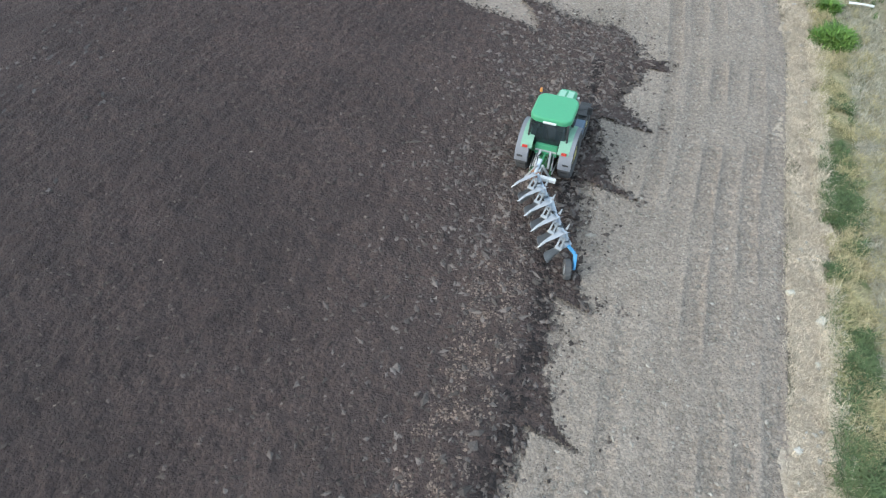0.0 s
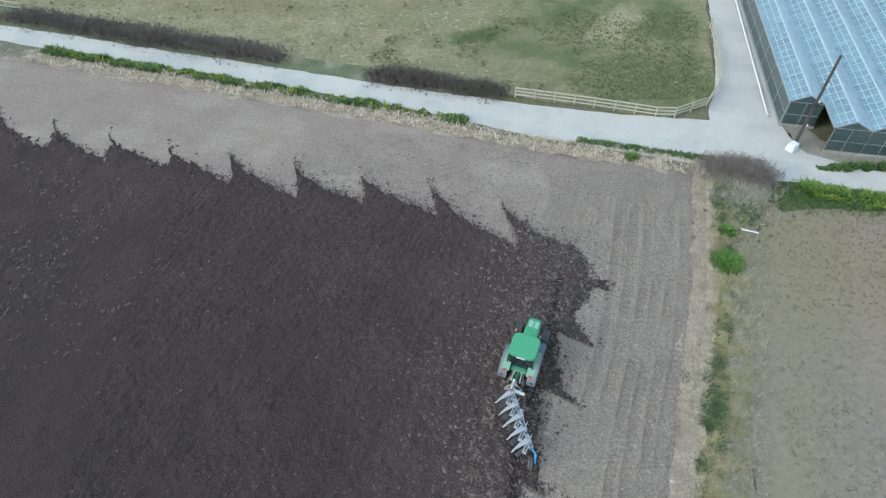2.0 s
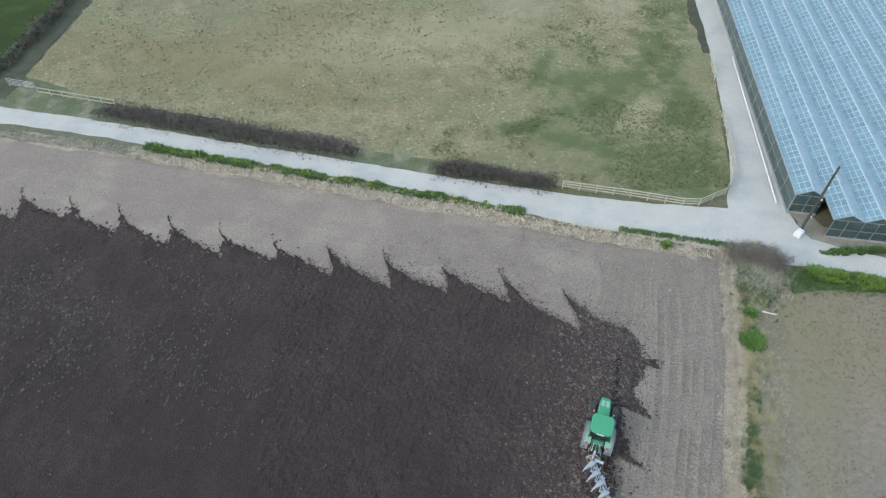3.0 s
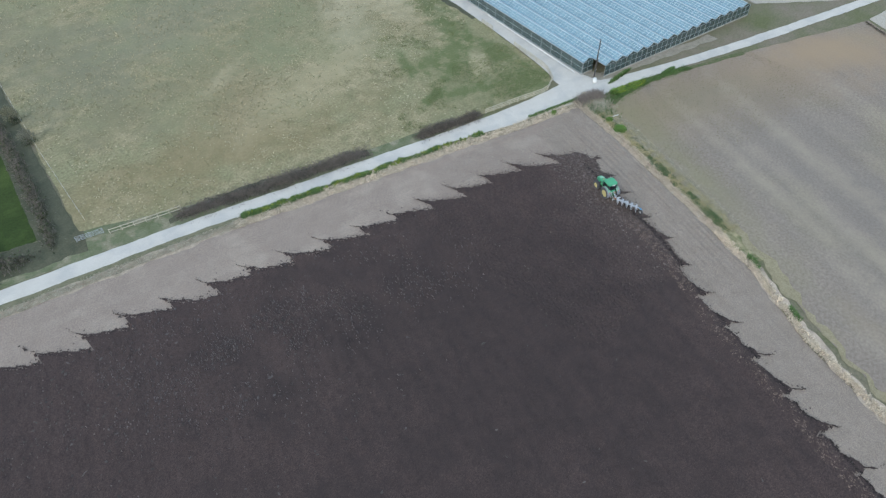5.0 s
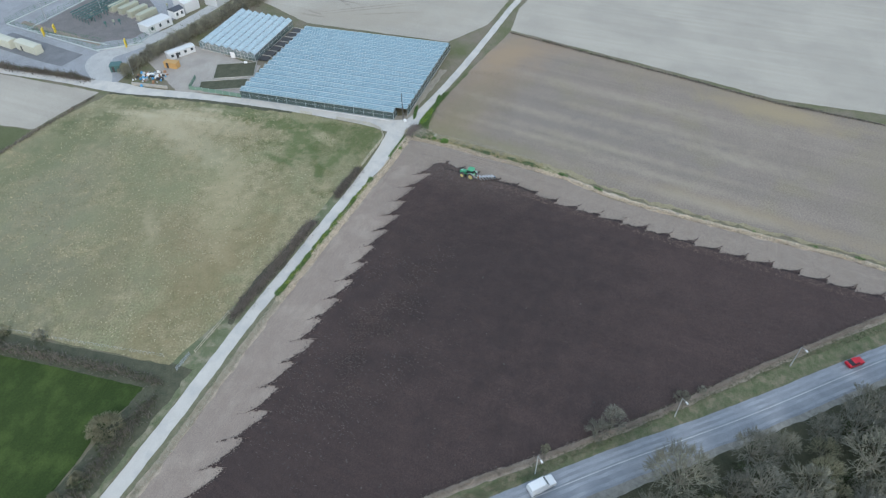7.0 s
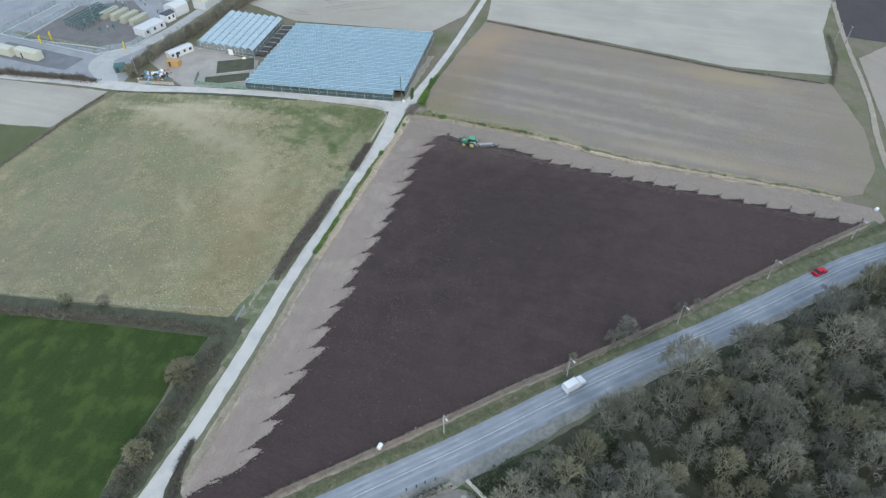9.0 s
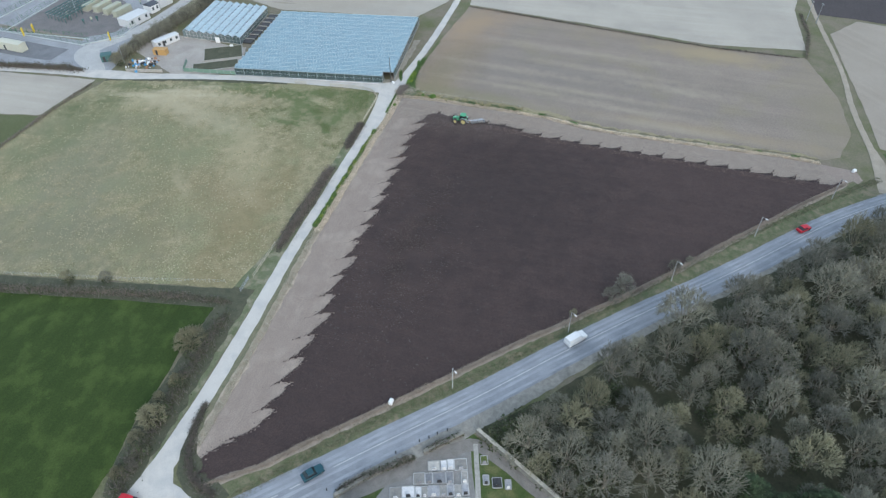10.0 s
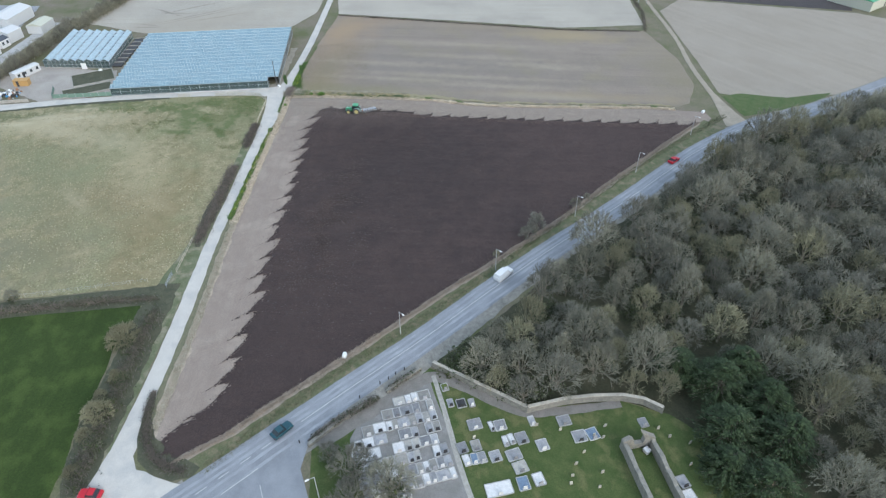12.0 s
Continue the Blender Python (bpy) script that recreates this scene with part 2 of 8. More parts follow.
# ---------------------------------------------------------------- materials
def material(name, base, second=None, size=1.0, rough=0.9, bump=0.0, fine=0.1, metal=0.0, spots=None, spread=0.5, stripes=None, random_tint=0.0, detail=6.0, patch=None, clods=None, grainy=0.75):
    """Two colours mixed by noise at two sizes (metres), with relief; stripes: one or several of (angle, spacing, strength, colour);
    spots: (colour, size, share); patch: (colour, size, share) for broad stains; clods: (size, relief, variation) of a crumbly top."""
    m = bpy.data.materials.new(name)
    m.use_nodes = True
    nt = m.node_tree
    n, l = nt.nodes, nt.links
    b = n["Principled BSDF"]
    b.inputs["Roughness"].default_value = rough
    b.inputs["Metallic"].default_value = metal
    b.inputs["Specular IOR Level"].default_value = 0.3
    geo = n.new("ShaderNodeNewGeometry")
    where = geo.outputs["Position"]

    def noise_tex(scale, detail_=6.0, rough_=0.6):
        t = n.new("ShaderNodeTexNoise")
        t.inputs["Scale"].default_value = scale
        t.inputs["Detail"].default_value = detail_
        t.inputs["Roughness"].default_value = rough_
        l.new(where, t.inputs["Vector"])
        return t.outputs["Fac"]

    def ramp(fac, lo, hi):
        r = n.new("ShaderNodeMapRange")
        r.inputs[1].default_value, r.inputs[2].default_value = lo, hi
        l.new(fac, r.inputs[0])
        return r.outputs[0]

    def mix(fac, a, c):
        x = n.new("ShaderNodeMix")
        x.data_type = "RGBA"
        for sock, v in ((x.inputs[0], fac), (x.inputs[6], a), (x.inputs[7], c)):
            if isinstance(v, (int, float)):
                sock.default_value = v
            elif isinstance(v, tuple):
                sock.default_value = (*v[:3], 1)
            else:
                l.new(v, sock)
        return x.outputs[2]

    second = second or tuple(c * 0.72 for c in base)
    big = ramp(noise_tex(1.0 / size, detail), 0.5 - 0.25 * spread - 0.05, 0.5 + 0.25 * spread + 0.05)
    colour = mix(big, base, second)
    if patch:
        tint, psize, share = patch
        colour = mix(ramp(noise_tex(1.0 / psize, 4.0, 0.55), 0.62 - 0.3 * share, 0.72 - 0.2 * share), colour, tint)
    for angle, gap, strength, tint in ([stripes] if isinstance(stripes, tuple) else stripes or []):
        mp = n.new("ShaderNodeMapping")
        mp.vector_type = "TEXTURE"
        mp.inputs["Rotation"].default_value = (0, 0, radians(angle))
        l.new(where, mp.inputs["Vector"])
        st = n.new("ShaderNodeTexNoise")
        st.noise_dimensions = "2D"
        st.inputs["Scale"].default_value = 1.0
        st.inputs["Detail"].default_value = 5.0
        mp.inputs["Scale"].default_value = (gap, 40.0 * gap, 1.0)
        l.new(mp.outputs[0], st.inputs["Vector"])
        f = n.new("ShaderNodeMath")
        f.operation = "MULTIPLY"
        f.inputs[1].default_value = strength
        l.new(ramp(st.outputs["Fac"], 0.38, 0.66), f.inputs[0])
        colour = mix(f.outputs[0], colour, tint)
    grain = noise_tex(1.0 / fine, 5.0, 0.7)
    g = n.new("ShaderNodeMix")
    g.data_type = "RGBA"
    g.blend_type = "MULTIPLY"
    g.inputs[0].default_value = grainy
    gr = n.new("ShaderNodeValToRGB")
    gr.color_ramp.elements[0].position, gr.color_ramp.elements[1].position = 0.3, 0.7
    gr.color_ramp.elements[0].color, gr.color_ramp.elements[1].color = (0.62, 0.62, 0.62, 1), (1.3, 1.3, 1.3, 1)
    l.new(grain, gr.inputs[0])
    l.new(colour, g.inputs[6])
    l.new(gr.outputs[0], g.inputs[7])
    colour = g.outputs[2]
    if spots:
        tint, ssize, share = spots
        v = n.new("ShaderNodeTexVoronoi")
        v.inputs["Scale"].default_value = 1.0 / ssize
        l.new(where, v.inputs["Vector"])
        colour = mix(ramp(v.outputs["Distance"], share, share * 0.7), colour, tint)
    lumpy = []
    if clods:
        csize, relief, vary = clods
        for k, part_ in ((1.0, 1.0), (0.42, 0.5)):
            cv = n.new("ShaderNodeTexVoronoi")
            cv.inputs["Scale"].default_value = 1.0 / (csize * k)
            cv.inputs["Randomness"].default_value = 1.0
            l.new(where, cv.inputs["Vector"])
            lumpy.append((cv.outputs["Distance"], relief * k))
            hs, vr, sep = n.new("ShaderNodeHueSaturation"), n.new("ShaderNodeMapRange"), n.new("ShaderNodeSeparateColor")
            vr.inputs[3].default_value, vr.inputs[4].default_value = 1 - vary * part_, 1 + vary * part_
            l.new(cv.outputs["Color"], sep.inputs[0])
            l.new(sep.outputs[0], vr.inputs[0])
            l.new(vr.outputs[0], hs.inputs["Value"])
            l.new(colour, hs.inputs["Color"])
            colour = hs.outputs[0]
    if random_tint:
        info = n.new("ShaderNodeObjectInfo")
        hsv = n.new("ShaderNodeHueSaturation")
        rr = n.new("ShaderNodeMapRange")
        rr.inputs[3].default_value, rr.inputs[4].default_value = 1 - random_tint, 1 + random_tint
        l.new(info.outputs["Random"], rr.inputs[0])
        l.new(rr.outputs[0], hsv.inputs["Value"])
        l.new(colour, hsv.inputs["Color"])
        colour = hsv.outputs[0]
    l.new(colour, b.inputs["Base Color"])
    if bump:
        bp = n.new("ShaderNodeBump")
        bp.inputs["Distance"].default_value = bump
        bp.inputs["Strength"].default_value = 0.8
        l.new(grain, bp.inputs["Height"])
        top = bp
        for height, relief in lumpy:
            cb = n.new("ShaderNodeBump")
            cb.invert = True
            cb.inputs["Distance"].default_value = relief
            cb.inputs["Strength"].default_value = 1.0
            l.new(height, cb.inputs["Height"])
            l.new(top.outputs[0], cb.inputs["Normal"])
            top = cb
        l.new(top.outputs[0], b.inputs["Normal"])
    return m


EARTH = material("bare_earth", (0.2, 0.17, 0.13), (0.12, 0.13, 0.06), 9, bump=0.05, fine=0.4)
PLOUGHED = material("ploughed_soil", (0.089, 0.062, 0.0555), (0.064, 0.0447, 0.041), 5, bump=0.1, fine=0.12, spread=1.2, stripes=[(-20.9, 0.5, 0.14, (0.036, 0.029, 0.027)), (-20.9, 2.4, 0.16, (0.042, 0.033, 0.031))], spots=((0.17, 0.145, 0.13), 0.34, 0.045), clods=(0.12, 0.06, 0.3), grainy=0.9)
CLOD = material("soil_clod", (0.112, 0.09, 0.08), (0.074, 0.059, 0.052), 0.5, bump=0.02, fine=0.06, random_tint=0.25)
HEADLAND = material("dry_cultivated_soil", (0.322, 0.268, 0.222), (0.255, 0.212, 0.174), 2.2, bump=0.09, fine=0.13, spots=((0.36, 0.33, 0.28), 0.22, 0.07), stripes=(-20.9, 0.55, 0.2, (0.19, 0.157, 0.134)), spread=0.9, clods=(0.08, 0.03, 0.2))
TRACK = material("pale_gravel_track", (0.56, 0.535, 0.49), (0.48, 0.455, 0.415), 2.5, bump=0.006, fine=0.12, grainy=0.35, spread=0.9, patch=((0.45, 0.435, 0.41), 4, 0.45), detail=8.0)
ASPHALT = material("worn_asphalt", (0.28, 0.295, 0.32), (0.21, 0.22, 0.24), 4, bump=0.004, fine=0.05, rough=0.8)
VERGE = material("mixed_verge_grass", (0.085, 0.11, 0.05), (0.17, 0.155, 0.095), 1.5, bump=0.08, fine=0.25, patch=((0.21, 0.18, 0.12), 2.6, 0.3))
HEADLAND_N = material("dry_soil_along_track", (0.32, 0.2635, 0.2205), (0.252, 0.2055, 0.172), 2.6, bump=0.05, fine=0.2, stripes=[(-105.5, 0.45, 0.12, (0.2, 0.16, 0.138)), (-105.5, 1.7, 0.22, (0.25, 0.2, 0.17))], spread=1.1, patch=((0.345, 0.288, 0.238), 7, 0.4), clods=(0.1, 0.02, 0.12), grainy=0.6)
MEADOW = material("rough_pasture", (0.365, 0.31, 0.19), (0.18, 0.172, 0.09), 3.0, bump=0.18, fine=0.45, grainy=1.0, spread=0.7, patch=((0.25, 0.24, 0.135), 14, 0.5), detail=12.0, spots=((0.43, 0.375, 0.25), 1.2, 0.16))
LUSH = material("lush_grass", (0.1, 0.15, 0.035), (0.15, 0.165, 0.06), 5, bump=0.08, fine=0.5)
CROP = material("bright_green_crop", (0.026, 0.046, 0.007), (0.037, 0.06, 0.011), 5, bump=0.06, fine=0.35, stripes=(74, 1.6, 0.16, (0.06, 0.088, 0.02)), patch=((0.055, 0.084, 0.017), 5, 0.4), spread=0.7)
STUBBLE = material("grey_brown_stubble", (0.228, 0.188, 0.157), (0.262, 0.22, 0.182), 9, bump=0.05, fine=0.45, stripes=[(-22, 1.1, 0.16, (0.3, 0.262, 0.205)), (-22, 3.6, 0.24, (0.315, 0.27, 0.215)), (-20, 6.5, 0.28, (0.175, 0.148, 0.12))], patch=((0.25, 0.212, 0.155), 16, 0.35), detail=9.0)
PALE = material("pale_tilled_field", (0.4, 0.365, 0.31), (0.35, 0.322, 0.275), 12, fine=0.3, stripes=[(-17, 1.6, 0.3, (0.33, 0.295, 0.245)), (-19, 6.0, 0.3, (0.44, 0.405, 0.345))], patch=((0.43, 0.395, 0.335), 30, 0.5))
OLIVE = material("olive_grass_field", (0.115, 0.125, 0.06), (0.095, 0.108, 0.046), 10, bump=0.05, fine=0.5)
DARKSOIL = material("distant_dark_plough", (0.075, 0.065, 0.065), (0.06, 0.052, 0.052), 12, fine=0.8)
LAWN = material("mown_lawn", (0.052, 0.083, 0.022), (0.09, 0.112, 0.038), 2.2, bump=0.04, fine=0.2, patch=((0.13, 0.135, 0.055), 3.5, 0.3), grainy=0.9)
YARD = material("compacted_yard_gravel", (0.4, 0.37, 0.33), (0.31, 0.28, 0.25), 6, bump=0.01, fine=0.2)
WOODFLOOR = material("leaf_litter", (0.075, 0.07, 0.042), (0.04, 0.046, 0.025), 3, bump=0.08, fine=0.4)
# Dark soil; the shade below brambles and hedges is put into its colour.
SHADE_SOIL = material("dark_soil_and_shade", (0.1, 0.1, 0.065), (0.065, 0.07, 0.045), 2, bump=0.08, fine=0.3)

GRASSY = material("grey_green_rough_grass", (0.17, 0.18, 0.11), (0.11, 0.13, 0.065), 1.6, bump=0.08, fine=0.25, patch=((0.26, 0.24, 0.17), 3, 0.4))


def spread_from(m, colour, dark, centre, fade, most=0.92):
    """Another tone of ground round a centre, breaking up into patches further out."""
    n, l = m.node_tree.nodes, m.node_tree.links
    b = n["Principled BSDF"]
    src = b.inputs["Base Color"].links[0].from_socket
    geo, far, spot, tone = n.new("ShaderNodeNewGeometry"), n.new("ShaderNodeVectorMath"), n.new("ShaderNodeTexNoise"), n.new("ShaderNodeTexNoise")
    far.operation = "DISTANCE"
    far.inputs[1].default_value = (*centre, 0)
    spot.inputs["Scale"].default_value, spot.inputs["Detail"].default_value, spot.inputs["Roughness"].default_value = 0.15, 7.0, 0.68
    tone.inputs["Scale"].default_value, tone.inputs["Detail"].default_value = 0.42, 7.0
    for sock in (far.inputs[0], spot.inputs["Vector"], tone.inputs["Vector"]):
        l.new(geo.outputs["Position"], sock)
    away, less, rr = n.new("ShaderNodeMath"), n.new("ShaderNodeMath"), n.new("ShaderNodeMapRange")
    away.operation, less.operation = "MULTIPLY", "SUBTRACT"
    away.inputs[1].default_value = fade
    l.new(far.outputs["Value"], away.inputs[0])
    l.new(spot.outputs["Fac"], less.inputs[0])
    l.new(away.outputs[0], less.inputs[1])
    rr.inputs[1].default_value, rr.inputs[2].default_value, rr.inputs[4].default_value = 0.12, 0.4, most
    l.new(less.outputs[0], rr.inputs[0])
    two, mx = n.new("ShaderNodeMix"), n.new("ShaderNodeMix")
    two.data_type = mx.data_type = "RGBA"
    sharp = n.new("ShaderNodeMapRange")
    sharp.inputs[1].default_value, sharp.inputs[2].default_value = 0.36, 0.62
    two.inputs[6].default_value, two.inputs[7].default_value = (*colour, 1), (*dark, 1)
    l.new(tone.outputs["Fac"], sharp.inputs[0])
    l.new(sharp.outputs[0], two.inputs[0])
    l.new(rr.outputs[0], mx.inputs[0])
    l.new(src, mx.inputs[6])
    l.new(two.outputs[2], mx.inputs[7])
    l.new(mx.outputs[2], b.inputs["Base Color"])


def blotch(m, colour, centre, reach, turn=0.0, most=0.8, grain=0.12, ragged=0.9, soft=0.3):
    """A broad stain of another colour: an ellipse of half lengths reach, turned by degrees, with a torn outline."""
    n, l = m.node_tree.nodes, m.node_tree.links
    b = n["Principled BSDF"]
    src = b.inputs["Base Color"].links[0].from_socket
    geo, mp, size, tear, add = n.new("ShaderNodeNewGeometry"), n.new("ShaderNodeMapping"), n.new("ShaderNodeVectorMath"), n.new("ShaderNodeTexNoise"), n.new("ShaderNodeMath")
    mp.vector_type = "TEXTURE"
    mp.inputs["Location"].default_value = (*centre, 0)
    mp.inputs["Rotation"].default_value = (0, 0, radians(turn))
    mp.inputs["Scale"].default_value = (*reach, 1000)
    size.operation = "LENGTH"
    tear.inputs["Scale"].default_value, tear.inputs["Detail"].default_value, tear.inputs["Roughness"].default_value = grain, 8.0, 0.7
    add.operation = "MULTIPLY_ADD"
    add.inputs[1].default_value = 2.4 * ragged
    l.new(geo.outputs["Position"], mp.inputs["Vector"])
    l.new(geo.outputs["Position"], tear.inputs["Vector"])
    l.new(mp.outputs[0], size.inputs[0])
    l.new(tear.outputs["Fac"], add.inputs[0])
    l.new(size.outputs["Value"], add.inputs[2])
    rr, mx = n.new("ShaderNodeMapRange"), n.new("ShaderNodeMix")
    rr.inputs[1].default_value, rr.inputs[2].default_value = 0.98 - soft + 1.2 * ragged, 0.98 + soft + 1.2 * ragged
    rr.inputs[3].default_value, rr.inputs[4].default_value = most, 0.0
    l.new(add.outputs[0], rr.inputs[0])
    mx.data_type = "RGBA"
    mx.inputs[7].default_value = (*colour, 1)
    l.new(rr.outputs[0], mx.inputs[0])
    l.new(src, mx.inputs[6])
    l.new(mx.outputs[2], b.inputs["Base Color"])


# Darker soil tones stand in for lens vignetting and the soil's changing sheen.
spread_from(PLOUGHED, (0.048, 0.035, 0.0335), (0.032, 0.0255, 0.025), (-88, 46), 0.0062, 0.25)
spread_from(PLOUGHED, (0.048, 0.0355, 0.0335), (0.034, 0.0265, 0.0255), (-28, 12), 0.0092, 0.62)
for colour, centre, reach, turn in (
        ((0.2, 0.195, 0.13), (-12, 128), (34, 13), 20), ((0.185, 0.178, 0.115), (-42, 130), (9, 30), 0), ((0.21, 0.17, 0.085), (-36, 77), (24, 6), -15),
        ((0.24, 0.195, 0.11), (-24, 90), (16, 7), 60), ((0.15, 0.165, 0.08), (12, 136), (24, 7), -20), ((0.19, 0.195, 0.11), (-6, 106), (20, 8), 25),
        ((0.18, 0.185, 0.1), (8, 90), (10, 5), 40), ((0.42, 0.37, 0.25), (14, 100), (16, 4), 55), ((0.38, 0.325, 0.2), (-10, 82), (16, 5), 10),
        ((0.2, 0.18, 0.105), (-40, 100), (9, 5), 0), ((0.17, 0.175, 0.09), (14, 62), (16, 10), 30)):
    blotch(MEADOW, colour, centre, reach, turn, 0.6, 0.12, 1.8, 0.7)
# Paler soil round the tractor: the view's brighter middle, put into the colour.
blotch(PLOUGHED, (0.1, 0.075, 0.066), (2.5, 19), (5, 18), -20, 0.35, 0.2, 1.2, 0.8)
blotch(MEADOW, (0.43, 0.375, 0.25), (27, 112), (7, 22), -6, 0.6, 0.16, 1.2, 0.5)
blotch(MEADOW, (0.4, 0.345, 0.225), (-21, 97), (5, 1.4), 30, 0.5, 0.5, 2.4, 0.9)
for (x, y), reach in (((34.0, 128.0), (2.6, 8)), ((31.0, 118.0), (2.2, 6)), ((33.5, 105.0), (2.4, 7)), ((26.0, 131.0), (4, 5)), ((33.0, 94.0), (2.2, 6)), ((20.0, 141.0), (4, 3))):
    blotch(MEADOW, (0.115, 0.13, 0.06), (x, y), reach, -5, 0.7, 0.4, 2.0, 0.5)
for x, y in ((29.5, 112), (31.5, 99), (28.0, 124), (26.5, 104), (30, 87)):
    blotch(MEADOW, (0.43, 0.38, 0.26), (x, y), (1.2, 7), -6, 0.75, 0.4, 2.0, 0.5)
for (x, y), reach, turn in (((100.3, 86.5), (5, 0.7), 75), ((103.0, 87.0), (4, 0.5), 60), ((107.0, 68.0), (14, 0.4), 108), ((109.0, 69.0), (14, 0.4), 109), ((116.0, 80.0), (7, 0.6), 40), ((114.0, 77.0), (6, 0.5), 70), ((119.0, 70.0), (10, 0.4), 110), ((104.0, 60.0), (10, 0.5), 100)):
    blotch(PALE, (0.2, 0.18, 0.15), (x, y), reach, turn, 0.7, 0.5, 1.4, 0.5)
blotch(PALE, (0.33, 0.29, 0.23), (100, 70), (10, 36), 12, 0.6, 0.08, 1.4, 0.7)
for (x, y), reach, turn in (((21.5, 52.0), (8.0, 4.6), -20), ((8.5, 73.6), (5.0, 1.2), 70), ((12.5, 71.0), (4.6, 2.0), 30), ((19.0, 70.0), (5.5, 3.0), 40), ((14.5, 65.5), (5.0, 2.2), 10), ((4.6, 61.4), (4.0, 1.4), 10), ((10.0, 58.5), (5.0, 1.6), -20), ((25.5, 77.0), (2.4, 8.0), -10), ((29.8, 89.0), (2.6, 9.0), -6), ((25.0, 64.0), (3.0, 5.5), 0)):
    blotch(MEADOW, (0.105, 0.132, 0.05), (x, y), reach, turn, 0.8, 0.4, 1.9, 0.5)
blotch(MEADOW, (0.36, 0.32, 0.2), (20.0, 63.5), (4.2, 1.8), 50, 0.8, 0.4, 1.6, 0.4)
blotch(MEADOW, (0.09, 0.085, 0.055), (37.5, 100), (2.2, 30), -4, 0.85, 0.25, 0.6)
for colour, centre, reach, turn, most in (
        ((0.29, 0.215, 0.145), (56, 20), (32, 9), -22, 0.7), ((0.3, 0.22, 0.145), (80, 4), (22, 7), -63, 0.5), ((0.33, 0.245, 0.155), (74, 13), (9, 5), -40, 0.45),
        ((0.24, 0.2, 0.125), (34, 27), (18, 5), -24, 0.7), ((0.22, 0.2, 0.115), (21, 16), (2.6, 20), -22, 0.6), ((0.34, 0.27, 0.155), (44, -68), (16, 5), 66, 0.7),
        ((0.27, 0.22, 0.155), (62, -40), (26, 5), 63, 0.5), ((0.23, 0.2, 0.13), (2, -88), (30, 8), -18, 0.5), ((0.19, 0.168, 0.15), (30, -12), (34, 12), 67, 0.5), ((0.3, 0.24, 0.155), (-5, -52), (24, 2.2), 68, 0.6)):
    blotch(STUBBLE, colour, centre, reach, turn, most, 0.1, 1.4, 0.8)
for (x, y), reach in (((21, -47.5), (13, 1.4)), ((17, -52), (8, 1.0)), ((-1.5, -39), (12, 1.4)), ((9, -30), (14, 1.2)), ((34, -29), (18, 1.4)), ((26, 5), (18, 1.2)), ((20, -20), (22, 1.2)), ((46, -30), (24, 1.4)), ((38, 2), (20, 1.5))):
    blotch(STUBBLE, (0.36, 0.31, 0.235), (x, y), reach, 67, 0.5, 0.3, 1.6, 1.1)

# ---------------------------------------------------------------- ground and fields
def setting(ob, label, category):
    return tagged(ob, label, category, kind="structure")


def ground_sheet():
    """One sheet out to the horizon, finer in the middle."""
    e = np.r_[-2600, -1500, -800, -450, np.arange(-300, 301, 20), 450, 800, 1500, 2600].astype(float)
    x, y = np.meshgrid(e - 20, e, indexing="ij")
    z = -0.06 + 0 * x
    n = len(e)
    i, j = np.meshgrid(np.arange(n - 1), np.arange(n - 1), indexing="ij")
    a = (i * n + j).ravel()
    return put("ground", mesh_of("ground", np.stack([x, y, z], -1).reshape(-1, 3), np.stack([a, a + n, a + n + 1, a + 1], -1)), EARTH)


setting(ground_sheet(), "open farmland, dull grass and bare earth to the horizon", "ground")

# The ploughed field's bounds: furrow ends along the track, along the east hedge, and the roadside hedge.
FURROW = Vector((0.356, 0.934, 0))
SOUTH_Y = [-76.5, -64.3, -39.0, -17.2, 0.5, 15.9, 29.7, 41.8, 52.7, 62.4, 71.3, 78.5]
SOUTH_X = [-32.3, -38.5, -52.2, -64.8, -73.7, -80.9, -88.2, -94.3, -99.7, -104.9, -107.7, -107.9]
HEADLAND_OUTLINE = [(-106.4, 71.7), (-103.5, 75.3), (-95.5, 74.3), (-84.8, 71.8), (-49.1, 60.9), (-22.3, 53.2), (8.1, 43.1), (21.6, 40.2), (20.4, 36.9), (18.0, 28.2), (13.7, 16.7), (10.4, 7.5), (6.0, -3.7), (-0.8, -15), (-4.9, -25.4), (-11, -43.3), (-18.3, -66), (-22.1, -74.5), (-25.2, -81.6), (-29.4, -81.4), (-32.6, -77.5), (-38.1, -64.8), (-52.1, -39.2), (-64.7, -17.3), (-73.6, 0.4), (-80.8, 15.8), (-88.2, 29.6), (-94.3, 41.8), (-99.6, 52.6), (-105.3, 63.2)]
setting(sheet("headland", HEADLAND_OUTLINE, 0.0, HEADLAND_N), "dry pale cultivated headland soil around the ploughed land", "field soil")

EAST_SIDE = [(21.0, 40.3), (20.4, 36.9), (18.0, 28.2), (13.7, 16.7), (10.4, 7.5), (6.0, -3.7), (-0.8, -15), (-4.9, -25.4), (-11, -43.3), (-18.3, -66), (-22.0, -74.0)]
setting(sheet("headland_east", EAST_SIDE + [(x - 12, y - 1) for x, y in EAST_SIDE[::-1]], 0.004, HEADLAND), "pale cultivated headland soil with wheel marks along the hedge side", "field soil")

